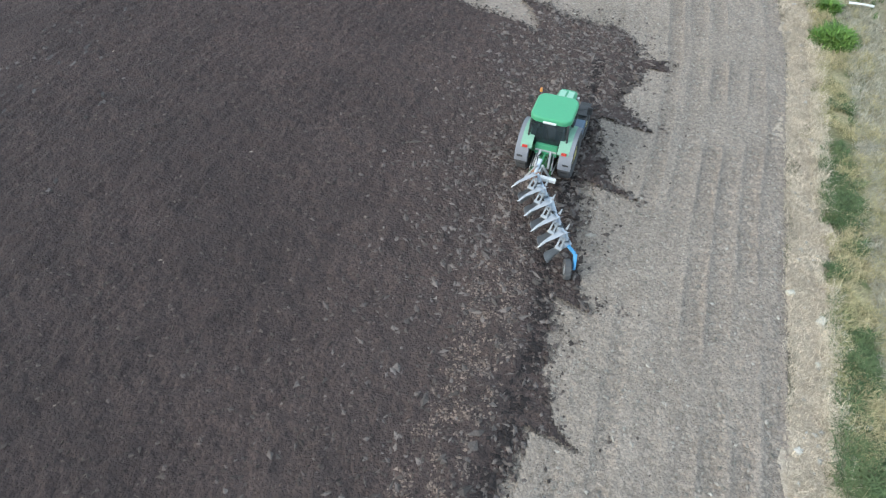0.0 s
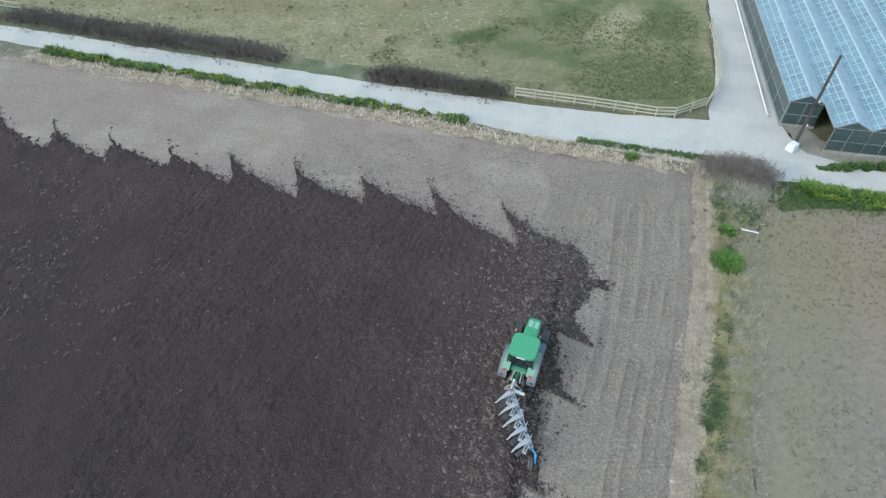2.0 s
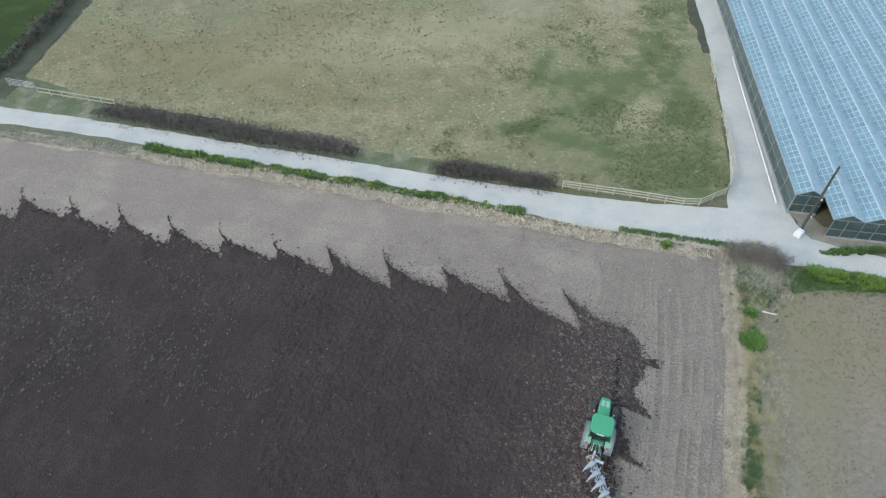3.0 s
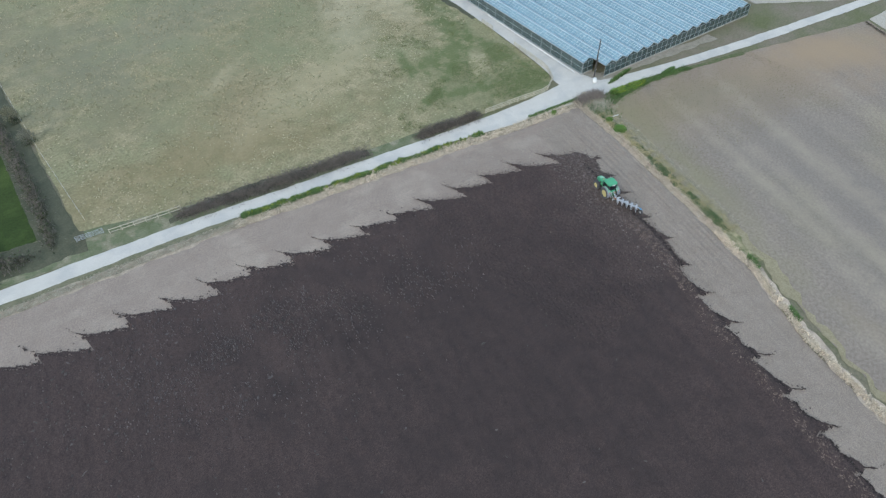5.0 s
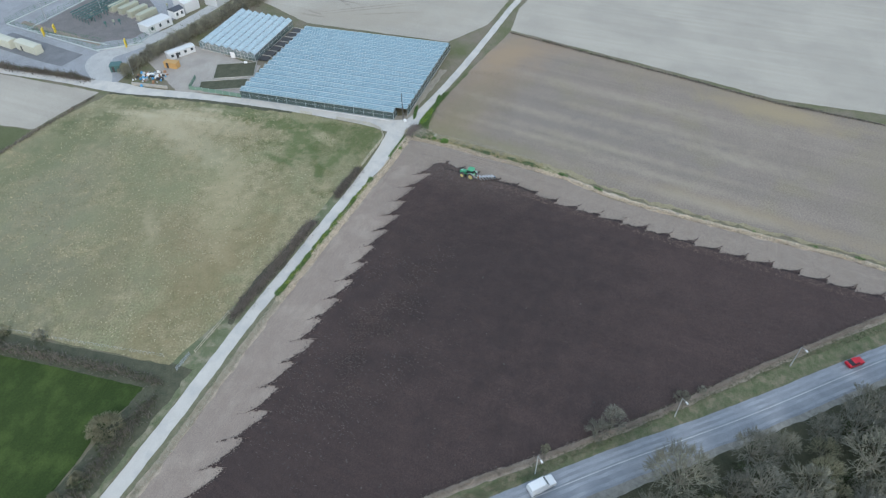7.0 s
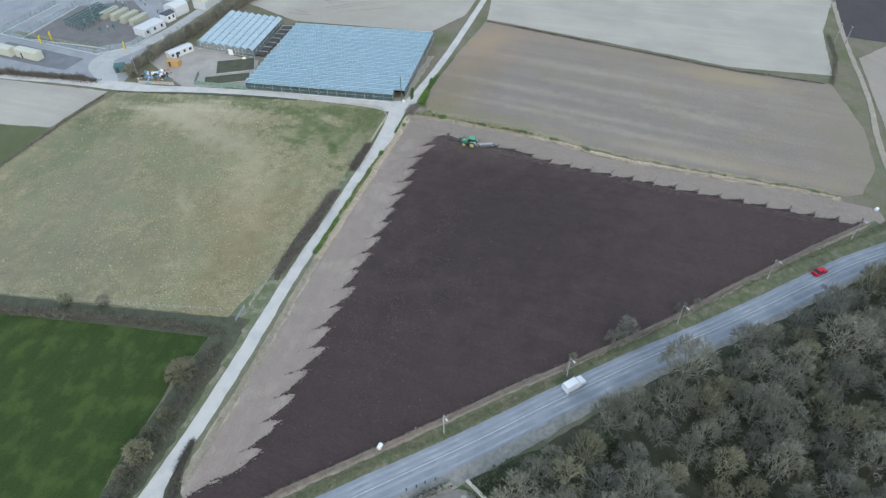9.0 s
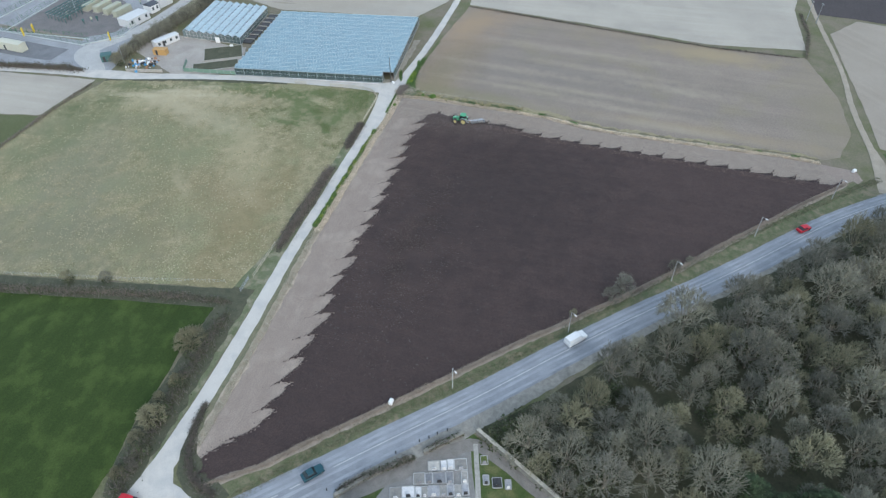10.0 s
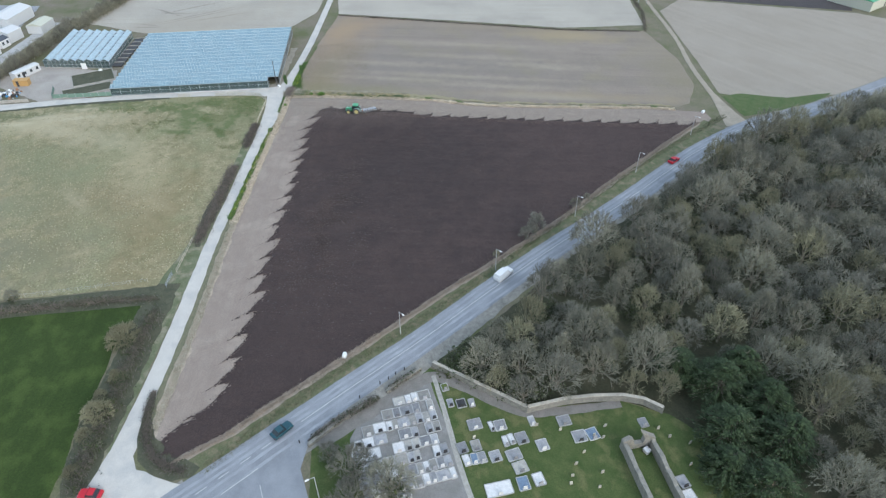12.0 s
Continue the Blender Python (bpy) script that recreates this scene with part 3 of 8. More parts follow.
NORTH_X = [-106.0, -100.6, -96.2, -92.3, -80.6, -69.0, -41.0, -29.3, -18.4, -6.9, -1.3, 4.8, 8.0]
NORTH_Y = [72.0, 73.6, 67.6, 65.9, 61.5, 57.9, 50.3, 46.1, 43.0, 40.0, 38.6, 36.2, 34.6]
EAST_Y = [-73.6, -50.0, -29.2, -18.2, -7.5, 2.9, 7.7, 12.6, 18.1, 22.2, 26.0]
EAST_X = [-28.3, -19.8, -11.8, -7.6, -3.5, 0.7, 3.9, 5.3, 8.2, 10.0, 11.5]
TOOTH_Y = [-77.0, 2.9, 7.7, 12.6, 18.1, 22.2, 27.0]
TOOTH_K = [19.1, 4.0, 3.0, 2.0, 1.0, 0.0, -1.0]


OPEN_Y = [-73.0, -50.0, -24.2, -11.8, -3.4, 2.0, 6.6, 11.0, 16.5, 20.0, 25.0, 29.0]
OPEN_X = [-31.1, -22.7, -12.9, -7.8, -4.6, -1.6, 0.95, 2.8, 4.3, 5.5, 7.3, 8.6]


def from_open_furrow(x, y):
    """How far a place lies east of the last open furrow."""
    return (x - np.interp(y, OPEN_Y, OPEN_X)) * 0.93


def tooth(u, knees):
    """0 at a tooth's tip, falling behind it, then a steep side up to the next tip."""
    return np.interp(u - np.floor(u), *knees)


def ploughed_depth(x, y):
    """Positive inside the ploughed land, about in metres from its edge."""
    rough = 0.22 * vnoise(x, y, 0.35, 21) + 0.3 * vnoise(x, y, 1.3, 22)
    tip = np.interp(x, NORTH_X, NORTH_Y)
    u = (x - 0.3 * np.clip(tip - y, 0, 4) - 4.6) / 5.72
    vary = 1 + 0.3 * vnoise(np.floor(u) * 7.3, 0 * u, 1.0, 23)
    d_n = tip + 0.8 - np.interp(x, [-99, -95, -60, -20], [1.5, 4.4, 4.4, 3.8]) * vary * tooth(u, ((0, 0.1, 0.25, 0.6, 0.93, 1.0), (0, 0.32, 0.55, 0.82, 1.0, 0.7))) - 0.7 * tooth(u * 4.3, ((0, 0.3, 1), (0, 0.8, 1))) - y + rough
    edge = np.interp(y, EAST_Y, EAST_X)
    v = np.interp(-(y - 0.5 * np.clip(edge - x, 0, 3.5)), [-q for q in TOOTH_Y[::-1]], TOOTH_K[::-1])
    deep = np.interp(y, [-2, 6, 11.6, 16.5, 20, 25], [3.4, 2.2, 1.8, 2.8, 3.2, 3.0])
    d_e = edge + 0.2 - deep * tooth(-v, ((0, 0.14, 0.45, 1.0), (0, 0.5, 0.85, 1.0))) - x + rough
    bulge = 10.6 - np.where(y > 28.6, 0.11, 0.13) * (y - 28.6) ** 2 - x + rough
    d_e = np.where((y > 24.6) & (x > -14), np.maximum(bulge, np.where(y > 28, -9, d_e)), d_e)
    d_s = (x - np.interp(y, SOUTH_Y, SOUTH_X)) - 2.3 + rough * 0.5
    return np.minimum(np.minimum(d_n, d_e), np.minimum(d_s, x + 105.0 + rough))


def soil_height(x, y):
    """Furrow ridges and crumbly relief."""
    across = x * FURROW.y - y * FURROW.x
    run = x * FURROW.x + y * FURROW.y
    wob = across + 0.12 * vnoise(run, across, 3.0, 31)
    h = 0.009 * np.sin(wob * 2 * math.pi / 0.45) * (1 + vnoise(x, y, 2.5, 30)) + 0.018 * np.sin(wob * 2 * math.pi / 2.2)
    o = from_open_furrow(x, y)
    h += np.clip((28.5 - y) / 1.5, 0, 1) * (0.15 * np.exp(-((o + 1.3) / 0.8) ** 2) * (1 + 0.5 * vnoise(x, y, 0.8, 35)) + 0.05 * np.exp(-((o - 1.1) / 0.6) ** 2) - 0.06 * np.exp(-(o / 0.32) ** 2))
    h += 0.075 * vnoise(x, y, 0.37, 32) + 0.085 * np.abs(vnoise(x, y, 0.23, 33)) + 0.05 * vnoise(x, y, 1.4, 34)
    return h


def soil_patch(name, x0, x1, y0, y1, cell, lo=0.0, hi=99.0, hole=None):
    """The soil where it lies between lo and hi metres inside the ploughed edge."""
    x, y = np.meshgrid(np.arange(x0, x1 + cell / 2, cell), np.arange(y0, y1 + cell / 2, cell), indexing="ij")
    d = ploughed_depth(x, y)
    keep = (d > lo) & (d < hi)
    if hole:
        keep &= ~((x > hole[0] + 0.65) & (x < hole[1] - 0.65) & (y > hole[2] + 0.65) & (y < hole[3] - 0.65))
    n, m = x.shape
    i, j = np.meshgrid(np.arange(n - 1), np.arange(m - 1), indexing="ij")
    ok = keep[:-1, :-1] & keep[1:, :-1] & keep[1:, 1:] & keep[:-1, 1:]
    a = (i * m + j)[ok]
    faces = np.stack([a, a + m, a + m + 1, a + 1], -1)
    used, inverse = np.unique(faces, return_inverse=True)
    x, y, d = x.ravel()[used], y.ravel()[used], d.ravel()[used]
    z = 0.05 + np.clip(d, 0, 0.8) / 0.8 * (0.06 + soil_height(x, y))
    return put(name, mesh_of(name, np.stack([x, y, z], -1), inverse.reshape(-1, 4), True), PLOUGHED)


NEAR = (-22.0, 11.6, 4.2, 44.1)
FIELD = (-107.0, 12.4, -78.0, 75.0)
setting(soil_patch("ploughed_land", *FIELD, 0.32, lo=0.5, hole=NEAR), "freshly ploughed dark brown soil in low furrows", "ploughed field")
setting(soil_patch("ploughed_edge", *FIELD, 0.13, hi=1.1, hole=NEAR), "dark ploughed soil with jagged furrow ends", "ploughed field")
setting(soil_patch("ploughed_land", *NEAR, 0.1), "freshly ploughed dark crumbly soil beside the tractor", "ploughed field")

# Neighbouring fields.
setting(sheet("meadow", [(-60.3, 75.6), (-48.9, 66.7), (-15.8, 57.5), (7.0, 50.5), (20.6, 46.6), (24.6, 48.3), (26.8, 51.3), (29.2, 61.5), (33.1, 77.1), (37.1, 100.4), (39.8, 136.4), (34.6, 138.8), (17.7, 148.4), (-5.6, 155.0), (-54.8, 171.9), (-52.8, 129.6)], 0.01, MEADOW),
    "rough tussocky olive and straw coloured pasture", "pasture")
setting(sheet("green_field", [(-65.1, 78.4), (-68.0, 78.6), (-74.4, 82.2), (-85.4, 84.2), (-92.0, 86.6), (-101.2, 87.6), (-110, 90), (-185.3, 143.8), (-163.9, 241.9), (-47.7, 215.9), (-56.8, 130.6), (-60.6, 114.6), (-62.7, 94.9)], 0.012, CROP), "bright green growing crop field", "crop field")
setting(sheet("grey_field", [(39.1, 140.6), (17.0, 149.6), (19.4, 167.8), (7.6, 191.6), (26.5, 254.4), (62.9, 253.4), (48.1, 180.4)], 0.012, PALE), "pale grey tilled field", "tilled field")
setting(sheet("olive_field", [(16.5, 149.8), (-5.6, 155.9), (-54.7, 173.7), (-45.7, 220.3), (8.3, 254.9), (24.7, 254.5), (7.2, 191.6), (18.9, 167.8)], 0.01, OLIVE), "dull olive grass field", "grass field")
setting(sheet("stubble_field", [(27.4, 37.3), (38.6, 34.5), (61.0, 25.7), (92.3, 12.1), (70.6, -29.8), (49.9, -69.6), (39.6, -98.2), (12.7, -96.0), (-8.0, -89.4), (-19.1, -80.5), (-19.8, -75.4), (-15.3, -66.6), (-8.0, -43.9), (-1.9, -26.0), (2.2, -15.6), (9.0, -4.3), (15.0, 6.9), (18.3, 16.1), (22.6, 27.6), (25.0, 36.5)], 0.01, STUBBLE), "grey brown stubble field with straw streaks", "stubble field")
setting(sheet("pale_field", [(93.2, 12.3), (112.3, 9.4), (297.8, -58.3), (264.7, -178.9), (106.6, -127.9), (79.0, -112.4), (45.0, -101.1), (51.7, -69.7), (72.4, -29.6)], 0.012, PALE), "pale tilled field beyond a thin hedge", "tilled field")
setting(sheet("pale_field", [(97.2, 20.8), (113.5, 15.6), (298.2, -49.3), (331.6, 72.1), (111.9, 110.5), (93.6, 87.6), (82.3, 33.9)], 0.012, PALE), "pale sandy field behind the greenhouse", "tilled field")
setting(sheet("pale_field", [(-15.4, -93.7), (8.7, -101.4), (57.1, -115.5), (67.4, -130.7), (31.4, -190.8), (-19.8, -228.6), (-32.8, -147.8), (-25.0, -121.4), (-23.9, -103.6)], 0.012, material("tan_tilled_field", (0.33, 0.29, 0.24), (0.29, 0.252, 0.205), 18, fine=0.25, stripes=(-70, 2.4, 0.35, (0.36, 0.32, 0.26)))), "pale tilled field beside the lane", "tilled field")
setting(sheet("far_plough", [(75.2, -117.6), (69.1, -131.7), (34.1, -191.0), (167.7, -299.9), (264.7, -178.9), (107.4, -129.8)], 0.014, DARKSOIL), "distant dark ploughed field", "ploughed field")

# Tracks and roads.
setting(ribbon("farm_track", [(-109.6, 81.7, 3.1, 3.1), (-102.5, 79.2, 2.2, 2.3), (-96.3, 77.4, 1.6, 1.6), (-74.9, 71.0, 1.5, 1.5), (-46.7, 63.8, 1.4, 1.4), (-36.5, 60.6, 1.4, 1.4), (-15.9, 54.6, 1.4, 1.4), (-1.6, 50.3, 1.4, 1.6), (7.4, 47.2, 2.2, 2.3), (14.5, 45.0, 2.6, 2.4), (25.3, 42.3, 3.8, 2.9), (30.7, 41.2, 2.9, 2.7)], 0.03, TRACK, across=6),
    "pale gravel farm track with wheel marks", "farm track")
setting(ribbon("side_track", [(27.1, 40.5, 2.9, 5), (27.8, 44.9, 3.8, 2.9), (29.7, 51.2, 2.6, 2), (31.6, 61.0, 2.1, 2.1), (34.5, 75.3, 1.8, 1.8), (36.8, 88.7, 1.6, 1.6), (38.6, 102.2, 1.7, 1.7), (39.8, 114.8, 1.8, 1.8), (40.4, 127.4, 2, 2.3), (41.9, 138.2, 2.3, 4), (45.3, 154.3, 1.4, 1.4), (50.0, 181.3, 1.4, 1.4), (58.0, 221.8, 1.3, 1.3)], 0.034, TRACK, across=6),
    "pale gravel lane past the greenhouse", "farm track")
setting(ribbon("east_track", [(25.3, 41.0, 3.6, 2.7), (31.5, 39.1, 1.8, 1.6), (39.2, 36.4, 1.2, 1.2), (62.5, 27.8, 1.2, 1.2), (100.7, 16.1, 1.2, 1.2), (113.3, 12.5, 1.2, 1.2), (298.0, -53.8, 1.2, 1.2)], 0.038, TRACK, across=5), "narrow pale gravel track between fields", "farm track")
ROAD_LINE = [(-141.3, 122.7), (-124.5, 90.3), (-113.0, 67.7), (-108.0, 57.8), (-103.2, 48.6), (-99.2, 40.8), (-94.4, 31.1), (-91.2, 24.7), (-87.6, 17.9), (-83.2, 10.0), (-79.0, 1.8), (-73.4, -9.0), (-68.0, -20.6), (-61.3, -34.8), (-50.2, -55.8), (-44.4, -67.2), (-37.6, -85.2), (-35.2, -96.0), (-34.4, -106.8), (-33.0, -118.4), (-27.3, -143.6), (-16.2, -184.2)]
ROAD_NORTH = [3.3, 3.3, 3.3, 3.2, 3.0, 2.9] + [2.8] * 12 + [3.0] * 4
SHOULDER = [3.9, 4, 5, 5, 6.2, 6.3, 6.2, 6.0, 5.8, 5.4, 5.0, 4.8, 4.5, 4.4, 4.3, 4.2, 4, 4, 4, 4, 4, 4]
setting(ribbon("road", [(x, y, w, 3.2) for (x, y), w in zip(ROAD_LINE, ROAD_NORTH)], 0.05, ASPHALT, wobble=0.06, across=6, crown=0.05), "worn pale grey two lane asphalt road", "road")
setting(ribbon("road_shoulder", [(x, y, n + 0.5, w) for (x, y), n, w in zip(ROAD_LINE, ROAD_NORTH, SHOULDER)], 0.026, material("gritty_shoulder", (0.3, 0.285, 0.255), (0.2, 0.19, 0.165), 1.0, fine=0.1), wobble=0.2, across=3), "grey gravelly road shoulder", "road shoulder")
setting(sheet("junction", [(-107.2, 60.6), (-102.1, 53.2), (-105.0, 47.5), (-109.2, 49.5), (-112.9, 51.1), (-118.4, 50.4), (-135.0, 49.1), (-134.6, 61.6), (-114.7, 66.2)], 0.045, ASPHALT, wobble=0.1), "asphalt mouth of a side road", "road")
setting(sheet("track_mouth", [(-100.8, 76.3), (-101.9, 77.4), (-105.3, 76.5), (-107.6, 73.6), (-109.5, 71.0), (-111.5, 67.4), (-116.9, 77.0), (-110.3, 85.8), (-104.2, 82.1), (-101.1, 79.7)], 0.042, TRACK), "pale gravel mouth of the farm track", "farm track")
setting(sheet("yard", [(40.3, 94.9), (60.2, 94.7), (60.7, 97.8), (71.2, 119.1), (78.2, 135.2), (59.9, 134.0), (41.7, 116.5)], 0.02, YARD), "compacted gravel yard beside the small greenhouse", "yard")
setting(sheet("compound_yard", [(41.9, 138.2), (56.4, 135.9), (81.1, 139.6), (140.3, 133.1), (171.3, 213.9), (80.5, 236.5), (53.3, 194.7), (47.4, 163.3)], 0.02, material("pale_gravel_compound", (0.33, 0.34, 0.355), (0.25, 0.255, 0.265), 8, fine=0.5)), "grey gravel ground of an electricity compound", "yard")
setting(sheet("cemetery_lawn", [(-109.3, 48.8), (-98.7, 25.8), (-112.7, 11.6), (-113.5, 5.4), (-115.5, -4.9), (-120.2, -11.3), (-137.7, -22.3), (-159.2, -0.0), (-148.3, 54.9), (-117.9, 50.2)], 0.02, LAWN), "mown cemetery grass", "lawn")
setting(sheet("wood_floor", [(-98.2, 25.2), (-92.0, 12.1), (-83.5, -2.0), (-76.3, -13.5), (-61.9, -37.7), (-47.3, -66.9), (-41.2, -85.9), (-38.9, -106.6), (-37.2, -120.9), (-21.5, -179.5), (-64.6, -226.5), (-214.9, -184.1), (-217.8, -15.6), (-155.6, -23.3), (-120.2, -11.3), (-115.5, -5.3), (-113.3, 5.4), (-112.7, 11.6)], 0.015, WOODFLOOR), "brown leaf litter under bare trees", "woodland floor")

# Verges.
setting(sheet("corner_verge", [(26.2, 38.6), (29.7, 37.4), (38.4, 34.9), (46.0, 32.3), (61.2, 26.4), (61.0, 25.5), (45.6, 31.2), (38.2, 33.6), (31.5, 34.7), (29.2, 34.3), (27.2, 34.2), (25.4, 36.4)], 0.028, material("lush_verge_grass", (0.075, 0.11, 0.04), (0.14, 0.135, 0.07), 1.1, bump=0.06, fine=0.15), wobble=0.5), "green grassy bank between the stubble and the narrow track", "verge")
setting(sheet("greenhouse_apron", [(30.2, 45.6), (29.8, 43.2), (31.6, 41.6), (33.4, 40.2), (37.2, 39.3), (48.0, 36.6), (62.0, 32.4), (62.2, 34.6), (48.6, 38.6), (41.0, 40.9), (33.6, 43.0), (32.2, 46.0)], 0.03, material("trodden_earth", (0.33, 0.3, 0.25), (0.22, 0.2, 0.155), 1.2, bump=0.03, fine=0.12), wobble=0.4), "trodden grey earth along the glasshouse foot", "bare ground")
setting(ribbon("road_verge", [(x + 0.8, y + 0.4, 3.2, 4.2) for x, y in [(-110.5, 68.8), (-105.5, 58.7), (-99.6, 48.2), (-94.6, 37.3), (-89.7, 25.5), (-83.4, 13.2), (-74.5, -1.9), (-65.2, -17.9), (-53.0, -39.9), (-40.4, -64.5), (-32.9, -80.9)]], 0.03, VERGE, across=4), "green grassy roadside verge", "verge")
STRAW = material("straw_verge", (0.5, 0.415, 0.325), (0.4, 0.33, 0.26), 0.8, bump=0.08, fine=0.12, patch=((0.3, 0.255, 0.205), 1.3, 0.35))
setting(ribbon("field_verge", [(21.6, 40.2, 1.8, 0.0), (20.4, 36.9, 1.7, 0.0), (18.0, 28.2, 1.6, 0.0), (13.7, 16.7, 1.6, 0.0), (10.4, 7.5, 1.5, 0.0), (6.0, -3.7, 1.3, 0.0), (-0.8, -15.0, 1.7, 0.0), (-4.9, -25.4, 1.7, 0.0), (-11.0, -43.3, 1.6, 0.0), (-18.3, -66.0, 1.5, 0.0), (-22.1, -74.5, 1.5, 0.0)], 0.035, STRAW, across=4, wobble=0.5), "pale dead grass strip at the headland edge", "verge")
setting(ribbon("green_verge", [(23.1, 39.8, 2.2, 0.0), (21.9, 36.5, 1.6, 0.0), (19.5, 27.8, 1.3, 0.0), (15.2, 16.3, 1.3, 0.0), (11.9, 7.1, 1.2, 0.0), (7.5, -4.1, 0.9, 0.0)], 0.036, material("patchy_weeds", (0.12, 0.14, 0.06), (0.22, 0.2, 0.11), 0.8, bump=0.1, fine=0.14, patch=((0.36, 0.31, 0.19), 1.7, 0.55)), across=4, wobble=0.9), "green weedy strip between the fields", "verge")
setting(ribbon("grey_verge", [(24.1, 39.5, 2.6, 0.0), (22.9, 36.2, 2.2, 0.0), (20.5, 27.5, 2.0, 0.0), (16.2, 16.0, 2.0, 0.0), (12.9, 6.8, 1.6, 0.0), (8.5, -4.4, 1.2, 0.0), (1.7, -15.7, 1.0, 0.0), (-2.4, -26.1, 1.0, 0.0), (-8.5, -44.0, 1.0, 0.0), (-15.8, -66.7, 1.0, 0.0), (-19.6, -75.2, 1.0, 0.0)], 0.033, material("grey_straw_verge", (0.31, 0.27, 0.175), (0.24, 0.21, 0.13), 0.9, bump=0.1, fine=0.16), across=4, wobble=0.8), "grey matted dead grass strip", "verge")
setting(ribbon("track_verge", [(-99.9, 76.0, 0.72, 1.6), (-75.0, 68.7, 0.81, 1.2), (-46.4, 61.5, 0.81, 1.1), (-16.0, 52.4, 0.81, 1.1), (0.1, 47.6, 0.81, 1.2), (7.3, 44.7, 0.54, 1.3), (19.8, 41.3, 0.54, 1.3), (23.4, 40.2, 0.72, 1.4)], 0.022, material("dry_verge", (0.2, 0.185, 0.125), (0.125, 0.13, 0.075), 1.0, bump=0.1, fine=0.2), across=4), "dry grass strip beside the farm track", "verge")
setting(ribbon("meadow_verge", [(-103.3, 82.4, 4.5, 0.9), (-92.6, 79.3, 5.4, 0.9), (-74.8, 73.8, 5.4, 0.9), (-64.1, 70.9, 6.3, 0.9), (-46.2, 66.0, 2.2, 0.9), (-15.8, 56.7, 1.4, 0.9), (2.1, 51.4, 2.2, 0.9)], 0.018, GRASSY, across=4), "dark rough scrubby strip along the track", "verge")
setting(ribbon("dead_growth_floor", [(a + 1.5, b + 0.35, 0.8, 0.7) for a, b in zip(SOUTH_X, SOUTH_Y)][:-1], 0.034, material("tan_dead_litter", (0.37, 0.315, 0.26), (0.26, 0.222, 0.18), 0.9, bump=0.06, fine=0.2), across=4, wobble=0.25), "tan dead litter along the roadside field edge", "verge")
TV_LINE = [(-99.9, 75.1), (-75.0, 67.9), (-46.4, 60.6), (-16.0, 51.5), (0.1, 46.7), (7.3, 43.9), (19.8, 40.6)]
setting(ribbon("straw_strip", [(x, y - 0.45, 0.75, 0.8) for x, y in TV_LINE], 0.024, material("pale_straw_strip", (0.46, 0.385, 0.3), (0.33, 0.275, 0.215), 0.9, bump=0.06, fine=0.18, patch=((0.27, 0.235, 0.175), 1.6, 0.35)), across=3, wobble=0.35), "pale dead grass strip along the headland beside the track", "verge")
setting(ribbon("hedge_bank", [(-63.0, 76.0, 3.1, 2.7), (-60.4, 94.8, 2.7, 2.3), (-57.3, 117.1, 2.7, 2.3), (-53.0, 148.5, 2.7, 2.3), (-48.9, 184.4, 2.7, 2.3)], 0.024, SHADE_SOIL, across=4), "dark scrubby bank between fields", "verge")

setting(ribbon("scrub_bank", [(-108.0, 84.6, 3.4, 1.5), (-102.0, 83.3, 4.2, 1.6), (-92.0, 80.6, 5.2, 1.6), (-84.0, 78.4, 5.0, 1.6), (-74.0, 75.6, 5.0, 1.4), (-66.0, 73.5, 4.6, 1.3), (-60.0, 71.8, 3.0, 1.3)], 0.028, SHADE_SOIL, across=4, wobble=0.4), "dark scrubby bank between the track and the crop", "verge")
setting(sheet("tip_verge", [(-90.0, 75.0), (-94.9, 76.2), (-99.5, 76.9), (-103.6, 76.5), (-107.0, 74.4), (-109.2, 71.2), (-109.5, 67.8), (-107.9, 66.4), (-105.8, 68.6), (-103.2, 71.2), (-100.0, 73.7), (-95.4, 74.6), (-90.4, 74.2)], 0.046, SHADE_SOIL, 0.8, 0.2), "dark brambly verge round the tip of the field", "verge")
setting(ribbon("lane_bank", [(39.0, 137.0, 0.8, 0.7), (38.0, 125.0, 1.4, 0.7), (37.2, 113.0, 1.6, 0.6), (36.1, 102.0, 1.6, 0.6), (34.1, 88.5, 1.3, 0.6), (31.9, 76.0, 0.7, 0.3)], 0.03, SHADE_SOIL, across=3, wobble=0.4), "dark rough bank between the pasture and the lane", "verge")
setting(ribbon("east_lane", [(-35.5, -87.0, 4.5, 3.5), (-29.5, -87.9, 3.0, 2.6), (-19.2, -90.3, 1.2, 1.2), (-12.3, -91.8, 0.9, 0.9), (8.0, -97.5, 0.8, 0.8), (27.8, -105.6, 0.8, 0.8), (71.5, -117.0, 0.8, 0.8), (107.0, -128.6, 0.8, 0.8)], 0.031, material("tan_earth_lane", (0.37, 0.325, 0.26), (0.29, 0.255, 0.2), 3, fine=0.2), across=5), "pale gravel lane running up from the road", "farm track")
setting(sheet("roadside_grass", [(-31.0, -91.5), (-18.0, -93.0), (-17.5, -100.0), (-24.5, -112.0), (-25.5, -128.0), (-29.8, -120.0), (-31.0, -107.0), (-31.4, -97.0)], 0.022, material("bright_roadside_grass", (0.068, 0.112, 0.034), (0.11, 0.13, 0.055), 2.0, bump=0.06, fine=0.3)), "green grass corner between the lane and the road", "grass")


